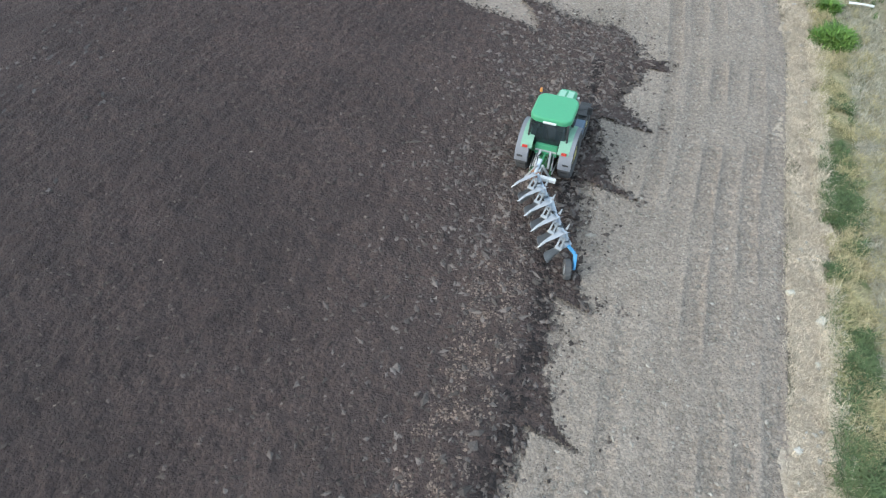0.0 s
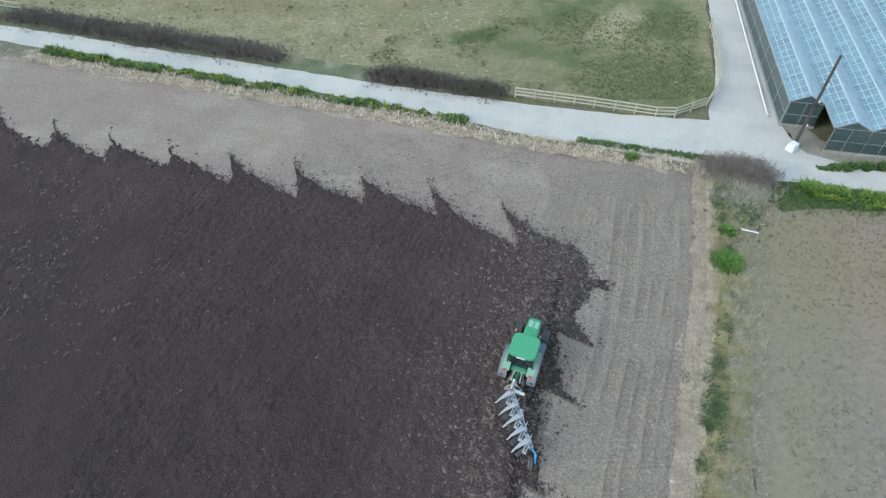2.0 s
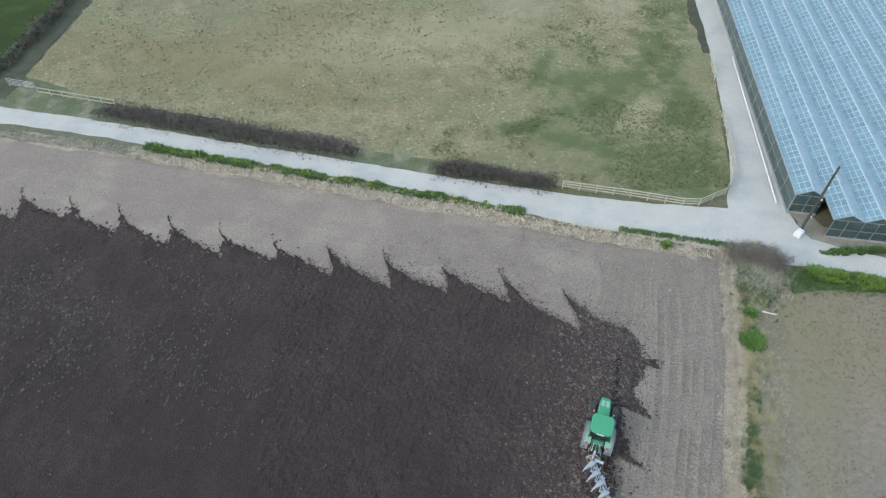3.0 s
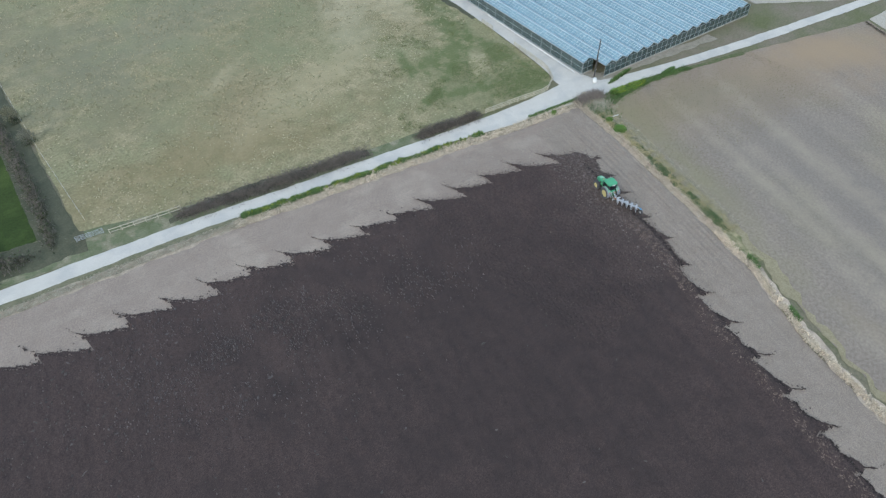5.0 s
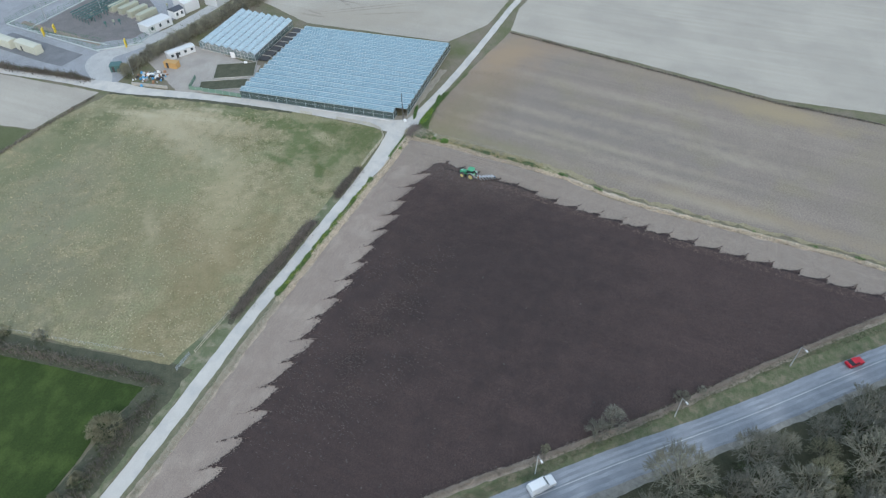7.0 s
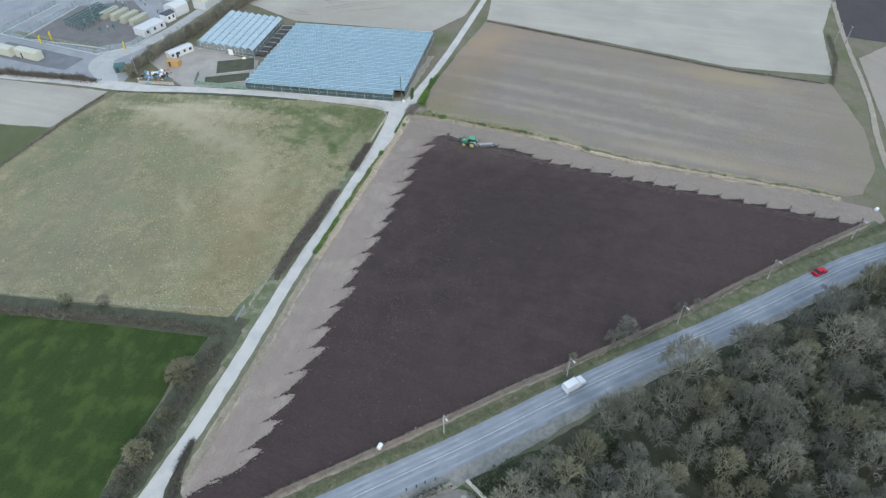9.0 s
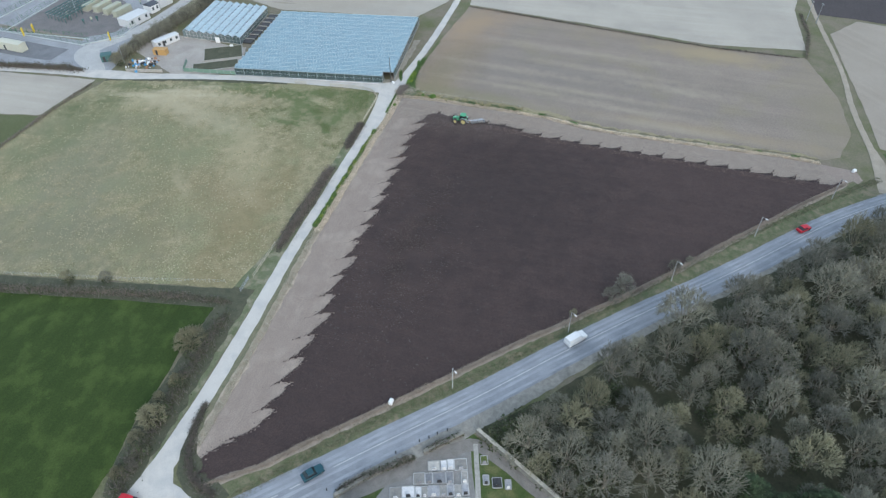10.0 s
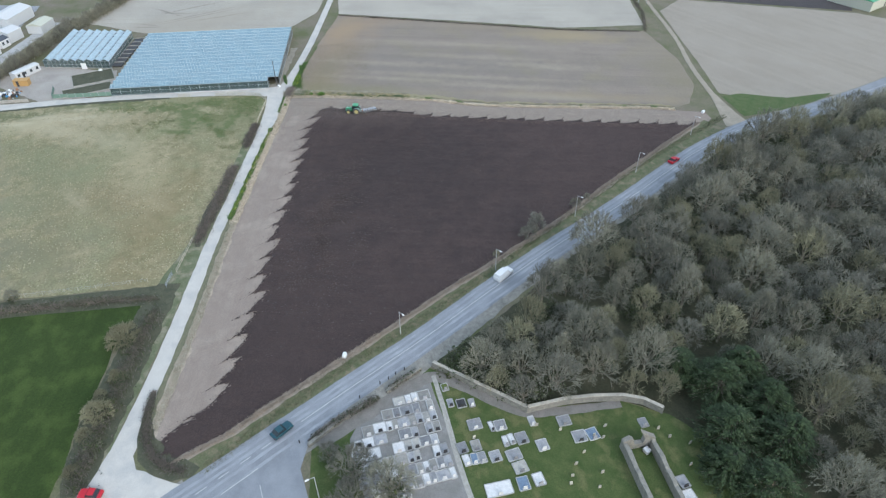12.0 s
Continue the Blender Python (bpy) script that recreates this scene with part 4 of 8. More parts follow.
def trodden_headland():
    """Crumbly headland beside the east edge, with tyre ruts and lug marks along it."""
    cell = 0.085
    x, y = np.meshgrid(np.arange(-6.0, 20.6, cell), np.arange(-4.0, 39.0, cell), indexing="ij")
    edge = np.interp(y, [-3.7, 7.5, 16.7, 28.2, 36.9, 40.2], [6.0, 10.4, 13.7, 18.0, 20.4, 21.6])
    gap = (edge - x) * 0.93
    run = y / 0.93
    keep = (gap > 0.02) & (ploughed_depth(x, y) < 0.2) & (gap < 8 + 0.8 * vnoise(x, y, 2.0, 86)) & (y < 36 + vnoise(x, y, 1.5, 87))
    h = 0.026 * vnoise(x, y, 0.17, 81) + 0.03 * np.abs(vnoise(x, y, 0.3, 82)) + 0.03 * vnoise(x, y, 1.1, 83)
    for k, (c, w, deep) in enumerate(((0.45, 0.3, 0.07), (1.35, 0.28, 0.08), (2.25, 0.3, 0.06), (3.1, 0.3, 0.11), (4.15, 0.35, 0.06), (5.3, 0.3, 0.08), (6.6, 0.3, 0.05))):
        c = c + 0.15 * vnoise(run, 0 * run + k, 6.0, 84)
        o = gap - c
        inside = np.exp(-(o / w) ** 4)
        lug = np.sign(np.sin(2 * math.pi * (run / 0.42 + np.abs(o) * 1.4)))
        fade = np.clip(0.55 + vnoise(run, 0 * run + 3 * k, 3.5, 85), 0, 1)
        deep *= 0.95
        h += deep * fade * inside * (0.55 * lug - 0.8) + 0.6 * deep * fade * np.exp(-((np.abs(o) - w - 0.1) / 0.09) ** 2)
    z = 0.07 + h - 0.06 * np.clip(1 - gap / 0.5, 0, 1)
    n, m = x.shape
    i, j = np.meshgrid(np.arange(n - 1), np.arange(m - 1), indexing="ij")
    ok = keep[:-1, :-1] & keep[1:, :-1] & keep[1:, 1:] & keep[:-1, 1:]
    a = (i * m + j)[ok]
    faces = np.stack([a, a + m, a + m + 1, a + 1], -1)
    used, inverse = np.unique(faces, return_inverse=True)
    return put("trodden_headland", mesh_of("trodden_headland", np.stack([x, y, z], -1).reshape(-1, 3)[used], inverse.reshape(-1, 4), True), HEADLAND)


setting(trodden_headland(), "pale crumbly headland with tyre ruts and lug marks", "field soil")

# Dark strips that carry the shade below the thickets in their colour.
setting(ribbon("bramble_floor", [(-49.0, 67.9, 0.5, 0.8), (-38, 64.6, 1.5, 1.5), (-28, 61.4, 1.5, 1.5), (-15.5, 57.7, 0.4, 0.8)], 0.026, SHADE_SOIL, across=4, wobble=0.5), "dark litter and painted shade under the brambles", "verge")
setting(ribbon("bramble_floor", [(-6.4, 54.3, 0.4, 0.6), (-1.0, 52.9, 1.1, 1.1), (5.8, 51.0, 0.4, 0.6)], 0.026, SHADE_SOIL, across=4, wobble=0.5), "dark litter and painted shade under the small bramble", "verge")
setting(sheet("grave_gravel", [(-109.5, 42.4), (-104.6, 38.4), (-102.2, 30), (-101.6, 26.3), (-112, 26.3), (-127, 26.8), (-125, 38.5), (-116, 43)], 0.03, material("grey_grave_gravel", (0.26, 0.25, 0.24), (0.19, 0.185, 0.17), 2.0, fine=0.12), wobble=0.15), "grey gravel ground between the kerbed graves", "gravel")

setting(sheet("gravel_strip", [(87.2, 194.4), (71.9, 156.4), (69.6, 156.0), (84.9, 194.8)], 0.028, material("brown_gravel_strip", (0.3, 0.25, 0.2), (0.23, 0.195, 0.16), 2, fine=0.2), wobble=0.1), "brown gravel strip inside the compound wall", "gravel")
setting(ribbon("compound_lane", [(42.6, 141.5, 3.2, 3.0), (50.0, 145.0, 3.4, 3.4), (57.0, 150.5, 4.2, 4.2), (63.5, 151.0, 4.2, 4.0), (70.0, 143.4, 3.4, 3.0), (80.0, 136.6, 2.6, 2.6), (98.0, 130.0, 2.4, 2.4), (118.0, 123.5, 2.4, 2.4)], 0.028, material("pale_concrete_lane", (0.46, 0.455, 0.44), (0.38, 0.378, 0.37), 3, fine=0.3), across=4), "pale worn concrete lane past the compound", "lane")
setting(ribbon("parking_ground", [(58.5, 160.0, 4.6, 4.6), (63.0, 172.0, 5.0, 5.0), (68.0, 184.0, 5.2, 5.2), (73.0, 196.0, 5.2, 5.2)], 0.024, material("dark_tarmac_parking", (0.2, 0.205, 0.215), (0.15, 0.153, 0.16), 5, fine=0.3), across=3), "dark tarmac parking ground before the compound", "parking ground")
setting(sheet("compound_ground", [(80, 188), (72.2, 157.5), (76.5, 146.5), (84, 144), (100, 148), (116, 160), (110, 180)], 0.024, material("dark_compound_gravel", (0.2, 0.185, 0.18), (0.15, 0.145, 0.14), 4, fine=0.4)), "dark gravel inside the electricity compound", "yard")
WORN_LANE = material("wheel_polished_asphalt", (0.335, 0.35, 0.375), (0.245, 0.258, 0.28), 5, fine=0.06, rough=0.75)
for off, z in ((0.7, 0.1035), (-0.9, 0.1035), (1.8, 0.1025), (-2.5, 0.1025)):
    w = 0.28
    setting(ribbon("wheel_track", [(x, y, w + off, w - off) for x, y in ROAD_LINE[:-2]], z, WORN_LANE, wobble=0.08, across=2), "paler strip worn by wheels along the road", "road")

# ---------------------------------------------------------------- materials of things
def paint(name, colour, rough=0.45, metal=0.0, dust=0.25):
    return material(name, colour, tuple(c * (1 - dust) + 0.2 * dust for c in colour), 0.35, rough=rough, metal=metal, fine=0.04, spread=0.9, grainy=0.3)


GREEN = paint("green_tractor_paint", (0.085, 0.345, 0.18), 0.32, dust=0.05)
DARKGREEN = paint("dark_green_metal", (0.02, 0.13, 0.04), 0.55)
RUBBER = paint("dusty_tyre_rubber", (0.07, 0.07, 0.072), 0.85)
GREYPLASTIC = paint("grey_mudguard_plastic", (0.22, 0.23, 0.26), 0.6)
YELLOWRIM = paint("yellow_wheel_rim", (0.5, 0.43, 0.16), 0.5)
BLACK = paint("black_plastic", (0.03, 0.03, 0.032), 0.5)
STEEL = paint("pale_worn_steel", (0.5, 0.51, 0.52), 0.42, 0.5)
PALEBLUE = paint("faded_blue_plough_paint", (0.47, 0.53, 0.61), 0.5)
BLUE = paint("blue_plough_paint", (0.08, 0.32, 0.6), 0.5)
RUST = paint("rusty_metal", (0.32, 0.17, 0.09), 0.8)
RED = paint("red_lens", (0.65, 0.05, 0.03), 0.3)
ORANGE = paint("orange_paint", (0.75, 0.3, 0.06), 0.5)
WHITE = paint("white_paint", (0.78, 0.78, 0.77), 0.5, dust=0.1)
CREAM = paint("cream_coated_metal", (0.55, 0.55, 0.45), 0.6)
YELLOW = paint("yellow_paint", (0.75, 0.55, 0.04), 0.5)
GALV = paint("galvanised_steel", (0.45, 0.47, 0.48), 0.45, 0.6)
DARKROOF = paint("dark_slate_roof", (0.06, 0.07, 0.09), 0.6)
WOODPALE = paint("weathered_rail_wood", (0.5, 0.46, 0.36), 0.85)
POLEWOOD = paint("dark_tarred_pole_wood", (0.06, 0.055, 0.05), 0.85)
CARRED = paint("red_car_paint", (0.5, 0.015, 0.03), 0.3, dust=0.05)
CARTEAL = paint("dark_teal_car_paint", (0.02, 0.07, 0.09), 0.25, dust=0.05)
CONCRETE = material("weathered_concrete", (0.42, 0.4, 0.36), (0.3, 0.29, 0.26), 0.6, bump=0.01, fine=0.08)
STONE = material("grey_rubble_stone", (0.3, 0.28, 0.24), (0.2, 0.195, 0.17), 0.7, bump=0.03, fine=0.12, spots=((0.4, 0.38, 0.33), 0.5, 0.16))
MARBLE = material("pale_grave_marble", (0.72, 0.71, 0.7), (0.6, 0.59, 0.58), 0.5, rough=0.5, fine=0.1)
GRANITE = material("grey_grave_granite", (0.36, 0.36, 0.37), (0.27, 0.27, 0.28), 0.5, rough=0.5, fine=0.06, random_tint=0.35)
GRAVEL = material("grave_gravel", (0.4, 0.38, 0.34), (0.3, 0.29, 0.27), 0.6, bump=0.01, fine=0.06, random_tint=0.3)
BLUESLAB = material("blue_grey_slate", (0.2, 0.27, 0.36), (0.15, 0.2, 0.28), 0.5, rough=0.5)


def glass(name, tint, rough=0.12):
    m = bpy.data.materials.new(name)
    m.use_nodes = True
    b = m.node_tree.nodes["Principled BSDF"]
    b.inputs["Base Color"].default_value = (*tint, 1)
    b.inputs["Roughness"].default_value = rough
    b.inputs["Transmission Weight"].default_value = 0.55
    b.inputs["IOR"].default_value = 1.45
    return m


CABGLASS = glass("dark_cab_glass", (0.05, 0.07, 0.08), 0.08)
# Roof glass of the west slopes, its dimmer light put into the colour.
ROOFGLASS = material("dim_slope_glass", (0.2, 0.31, 0.37), (0.175, 0.275, 0.33), 2.5, rough=0.25, fine=0.6, random_tint=0.04)
WALLGLASS = glass("greenhouse_wall_glass", (0.14, 0.2, 0.2), 0.15)

# ---------------------------------------------------------------- tractor
TRACTOR_AT = pose(4.6, 20.5, 0.09, 0, 0, -22.5) @ Matrix.Scale(1.07, 4)
DUSTYGREEN = paint("dusty_green_mudguard", (0.22, 0.42, 0.3), 0.55)
tractor = thing("tractor", "green farm tractor with a glazed cab and grey mudguards, ploughing", "tractor", TRACTOR_AT)


def wheel(parent, x, y, radius, width, rim):
    bm = ring(bmesh.new(), (0, 0, 0), (1, 0, 0), radius, radius * 0.62, width, 40, 0.035)
    w = part("wheel", bm, RUBBER, parent, "dusty black ribbed tyre", Matrix.Translation((x, y, radius)))
    bm = bmesh.new()
    side = 1 if x > 0 else -1
    tube(bm, (-width * 0.3, 0, 0), (width * 0.3, 0, 0), radius * 0.63, radius * 0.63, 28)
    tube(bm, (side * width * 0.25, 0, 0), (side * width * 0.42, 0, 0), radius * 0.28, radius * 0.2, 16)
    part("rim", bm, rim, w)


for sx in (-1, 1):
    wheel(tractor, sx * 0.86, 0.0, 0.93, 0.52, YELLOWRIM)
    wheel(tractor, sx * 0.84, 2.35, 0.66, 0.44, YELLOWRIM)


def bonnet_ring(y, w, z0, z1):
    return [(-w, y, z0), (-w, y, z1 - 0.1), (-w * 0.75, y, z1 - 0.02), (0, y, z1), (w * 0.75, y, z1 - 0.02), (w, y, z1 - 0.1), (w, y, z0), (0, y, z0 - 0.02)]


part("bonnet", loft(bmesh.new(), [bonnet_ring(1.15, 0.44, 1.05, 1.86), bonnet_ring(2.2, 0.42, 1.0, 1.8), bonnet_ring(3.0, 0.37, 0.95, 1.66), bonnet_ring(3.2, 0.33, 0.95, 1.5)]), GREEN, tractor, smooth=False)
bm = bmesh.new()
for sx in (-0.17, 0.17):
    box(bm, sx, 2.55, 1.765, 0.26, 0.55, 0.02, Matrix.Rotation(radians(-9.5), 4, "X"), 0.008)
part("bonnet_panel", bm, paint("light_green_panel", (0.3, 0.55, 0.4), 0.35), tractor, "lighter green bonnet panels")
part("grille", box(bmesh.new(), 0, 3.21, 1.2, 0.6, 0.04, 0.5, None, 0.01), BLACK, tractor)
part("chassis", box(box(bmesh.new(), 0, 1.2, 0.85, 0.5, 4.0, 0.5, None, 0.04), 0, 2.35, 0.68, 1.4, 0.22, 0.2, None, 0.03), DARKGREEN, tractor)
part("rear_axle", tube(bmesh.new(), (-0.84, 0, 0.93), (0.84, 0, 0.93), 0.16, 0.16, 14), DARKGREEN, tractor)
part("cab_floor", box(bmesh.new(), 0, 0.35, 1.25, 1.3, 1.75, 0.3, None, 0.04), DARKGREEN, tractor)


def cab_ring(z, w, y0, y1):
    return [(-w, y0 + 0.12, z), (-w + 0.1, y0, z), (w - 0.1, y0, z), (w, y0 + 0.12, z), (w, y1 - 0.15, z), (w - 0.2, y1, z), (-w + 0.2, y1, z), (-w, y1 - 0.15, z)]


part("cab_glazing", loft(bmesh.new(), [cab_ring(1.36, 0.68, -0.42, 1.18), cab_ring(1.9, 0.74, -0.5, 1.22), cab_ring(2.56, 0.7, -0.42, 1.05)]), CABGLASS, tractor, "dark glass cab windows")
for sx in (-1, 1):
    for (x0, y0), (x1, y1), (x2, y2) in (((0.66, -0.44), (0.74, -0.52), (0.7, -0.44)), ((0.66, 1.16), (0.72, 1.2), (0.68, 1.05)), ((0.7, 0.35), (0.76, 0.35), (0.72, 0.35))):
        part("cab_pillar", tube(tube(bmesh.new(), (sx * x0, y0, 1.36), (sx * x1, y1, 1.9), 0.04, 0.04, 6), (sx * x1, y1, 1.9), (sx * x2, y2, 2.58), 0.04, 0.04, 6), BLACK, tractor)
bm = bmesh.new()
box(bm, 0, 0, 0, 1.6, 1.56, 0.2, None, 0.0)
bmesh.ops.bevel(bm, geom=[e for e in bm.edges if abs(e.verts[0].co.z - e.verts[1].co.z) > 0.1], offset=0.34, segments=6, affect="EDGES", profile=0.5)
bmesh.ops.bevel(bm, geom=[e for e in bm.edges if e.verts[0].co.z > 0.05 and e.verts[1].co.z > 0.05 and len(e.link_faces) == 2 and any(abs(f.normal.z) < 0.5 for f in e.link_faces)], offset=0.08, segments=3, affect="EDGES", profile=0.5)
for v in bm.verts:
    if v.co.z > 0:
        v.co.z += 0.05 * (1 - (v.co.x / 0.84) ** 2) * (1 - (v.co.y / 0.8) ** 2)
part("roof", bm, GREEN, tractor, "smooth rounded green cab roof", Matrix.Translation((0, 0.28, 2.66)), smooth=False)
part("roof_vent", box(bmesh.new(), 0, -0.52, 2.6, 0.5, 0.07, 0.07, None, 0.01), WHITE, tractor, "pale rear roof lamp strip")
part("rear_panel", box(bmesh.new(), 0, -0.5, 1.3, 0.86, 0.14, 0.5, None, 0.03), GREEN, tractor)
part("seat", box(box(bmesh.new(), 0, 0.15, 1.65, 0.5, 0.5, 0.15, None, 0.05), 0, -0.08, 1.95, 0.5, 0.14, 0.55, None, 0.05), BLACK, tractor)
part("steering_wheel", ring(bmesh.new(), (0, 0.72, 1.95), (0, -0.5, 1), 0.2, 0.17, 0.03, 20), BLACK, tractor)


def mudguard(sx, x0, x1, radius, material_, name, a0, a1, label=""):
    bm = bmesh.new()
    n = 12
    rows = []
    for k in range(n + 1):
        a = radians(a0 + (a1 - a0) * k / n)
        c, s = math.cos(a), math.sin(a)
        rows.append([bm.verts.new((sx * x, r * c, 0.93 + r * s)) for x, r in ((x0, radius), (x1, radius), (x1, radius + 0.05), (x0, radius + 0.05))])
    for a, b in zip(rows, rows[1:]):
        for k in range(4):
            bm.faces.new((a[k], a[(k + 1) % 4], b[(k + 1) % 4], b[k]))
    bm.faces.new(rows[0]), bm.faces.new(rows[-1][::-1])
    bmesh.ops.recalc_face_normals(bm, faces=bm.faces)
    return part(name, bm, material_, tractor, label)


for sx in (-1, 1):
    mudguard(sx, 0.5, 0.94, 1.03, DUSTYGREEN, "mudguard", 35, 146)
    mudguard(sx, 0.92, 1.1, 1.01, GREYPLASTIC, "mudguard_extension", 42, 144, "grey plastic mudguard rim")
    mudguard(sx, 0.6, 1.11, 1.005, GREYPLASTIC, "mudguard_tail", 143, 178, "dusty grey plastic mudguard tail")
    part("tail_lamp", box(bmesh.new(), sx * 0.76, -0.9, 1.6, 0.2, 0.06, 0.1, None, 0.01), RED, tractor, "red tail lamp")
    part("reflector", box(bmesh.new(), sx * 0.9, -1.05, 1.2, 0.22, 0.04, 0.06, None, 0.01), BLACK, tractor)
    part("mirror_arm", tube(bmesh.new(), (sx * 0.7, 1.1, 2.2), (sx * 1.15, 1.25, 2.25), 0.02, 0.02, 6), BLACK, tractor)
    part("mirror", box(bmesh.new(), sx * 1.18, 1.27, 2.15, 0.2, 0.06, 0.34, None, 0.02), BLACK, tractor)
    part("front_mudguard", box(bmesh.new(), sx * 0.84, 2.3, 1.4, 0.44, 0.75, 0.05, Matrix.Rotation(radians(8), 4, "X"), 0.02), BLACK, tractor)
    for step_z, step_w in ((0.75, 0.35), (1.05, 0.32)):
        part("cab_step", box(bmesh.new(), sx * 0.8, 1.15, step_z, step_w, 0.29, 0.05, None, 0.01), BLACK, tractor)
part("fuel_tank", box(bmesh.new(), 0.8, 1.25, 0.98, 0.5, 1.1, 0.6, None, 0.08), paint("blue_grey_tank", (0.1, 0.15, 0.22)), tractor, "blue grey side tank")
part("exhaust", tube(tube(bmesh.new(), (0.5, 1.35, 1.6), (0.62, 1.35, 2.3), 0.06, 0.06, 12), (0.62, 1.35, 2.3), (0.66, 1.3, 2.62), 0.05, 0.045, 12), STEEL, tractor, "pale exhaust stack")
part("beacon", tube(bmesh.new(), (-0.78, 1.12, 2.72), (-0.78, 1.12, 2.86), 0.06, 0.045, 12), ORANGE, tractor, "orange rotating beacon")
for sx in (-1, 1):
    part("lift_arm", tube(bmesh.new(), (sx * 0.28, -0.35, 0.75), (sx * 0.42, -1.35, 0.62), 0.045, 0.04, 8), DARKGREEN, tractor)
    part("lift_rod", tube(bmesh.new(), (sx * 0.32, -0.4, 1.25), (sx * 0.38, -0.95, 0.7), 0.035, 0.03, 8), STEEL, tractor)
    part("hydraulic_hose", tube(tube(bmesh.new(), (sx * 0.14, -0.55, 1.15), (sx * 0.2, -1.0, 1.3), 0.022, 0.022, 6), (sx * 0.2, -1.0, 1.3), (sx * 0.05, -1.6, 1.0), 0.022, 0.022, 6), BLACK, tractor)
for sx in (-1, 1):
    part("lift_cylinder", tube(bmesh.new(), (sx * 0.2, -0.5, 1.3), (sx * 0.26, -1.05, 0.85), 0.06, 0.05, 10), STEEL, tractor, "grey hydraulic cylinder")
    part("check_chain", tube(bmesh.new(), (sx * 0.5, -0.25, 0.8), (sx * 0.44, -1.1, 0.68), 0.025, 0.025, 6), STEEL, tractor)
part("rocker_shaft", tube(bmesh.new(), (-0.42, -0.52, 1.28), (0.42, -0.52, 1.28), 0.07, 0.07, 12), STEEL, tractor, "grey cross shaft")
part("spool_block", box(bmesh.new(), 0.05, -0.62, 1.05, 0.3, 0.16, 0.22, None, 0.02), DARKGREEN, tractor)
part("drawbar", box(bmesh.new(), 0, -0.8, 0.55, 0.12, 0.9, 0.08, None, 0.02), STEEL, tractor)
part("top_link", tube(bmesh.new(), (0, -0.45, 1.15), (0.0, -1.4, 1.2), 0.04, 0.04, 8), GREEN, tractor)

# ---------------------------------------------------------------- plough
plough = thing("plough", "five furrow reversible plough in faded pale blue paint, behind the tractor", "plough", TRACTOR_AT @ Matrix.Translation((0, -1.4, 0)) @ Matrix.Rotation(radians(10), 4, "Z") @ Matrix.Translation((0, 1.4, 0)))
bm = bmesh.new()
for sx in (-1, 1):
    tube(bm, (sx * 0.45, -1.35, 0.6), (sx * 0.1, -1.5, 1.35), 0.05, 0.05, 8)
box(bm, 0, -1.45, 0.62, 1.05, 0.12, 0.14, None, 0.02)
part("headstock", bm, STEEL, plough)
part("turnover_ram", tube(bmesh.new(), (0.0, -1.2, 1.4), (-0.15, -1.75, 1.0), 0.09, 0.06, 12), PALEBLUE, plough, "pale blue turnover cylinder")
part("turnover_bearing", tube(bmesh.new(), (-0.1, -1.45, 0.95), (-0.1, -1.85, 0.95), 0.19, 0.17, 16), RUST, plough, "rusty brown pivot housing")
part("cross_arm", box(bmesh.new(), 0.25, -1.75, 0.95, 0.85, 0.16, 0.14, Matrix.Rotation(radians(-12), 4, "Z"), 0.02), WHITE, plough, "white adjusting arm")
BEAM_A, BEAM_B = Vector((-0.05, -1.8, 0.95)), Vector((1.36, -4.85, 0.85))
beam_turn = (BEAM_B - BEAM_A).to_track_quat("Y", "Z").to_matrix().to_4x4()
mid = (BEAM_A + BEAM_B) / 2
part("beam", box(bmesh.new(), mid.x, mid.y, mid.z, 0.24, (BEAM_B - BEAM_A).length, 0.17, beam_turn, 0.02), PALEBLUE, plough)
part("beam_hose", tube(bmesh.new(), BEAM_A + Vector((0.16, -0.9, 0.08)), BEAM_B + Vector((0.05, 0.35, 0.1)), 0.03, 0.03, 6), BLACK, plough)
part("beam_ram", tube(bmesh.new(), BEAM_A + Vector((0.62, -1.0, 0.05)), BEAM_A + Vector((0.85, -1.65, 0.05)), 0.07, 0.05, 10), PALEBLUE, plough)


def mouldboard(flip):
    """A twisted curved plate with thickness; flip: the raised set."""
    bm = bmesh.new()
    grid = []
    for i in range(7):
        row = []
        for j in range(5):
            u, w = i / 6, j / 4
            x = -0.08 - 0.5 * u - 0.16 * w * u + 0.08 * w * (1 - u)
            y = 0.22 - 0.75 * u - 0.05 * w
            z = -0.62 + 0.5 * w + 0.1 * u * w
            row.append(Vector((x - 0.12 * math.sin(math.pi * w) * (1 - 0.5 * u), y, z)))
        grid.append(row)
    sheets = []
    for off in (0.0, 0.018):
        sheets.append([[bm.verts.new((p.x + off, p.y + off, p.z * flip)) for p in row] for row in grid])
    for s, g in enumerate(sheets):
        for i in range(6):
            for j in range(4):
                bm.faces.new((g[i][j], g[i + 1][j], g[i + 1][j + 1], g[i][j + 1]))
    a, b = sheets
    rim = [(i, 0) for i in range(7)] + [(6, j) for j in range(1, 5)] + [(i, 4) for i in range(5, -1, -1)] + [(0, j) for j in range(3, 0, -1)]
    for (i, j), (k, l) in zip(rim, rim[1:] + rim[:1]):
        bm.faces.new((a[i][j], a[k][l], b[k][l], b[i][j]))
    bmesh.ops.recalc_face_normals(bm, faces=bm.faces)
    return bm


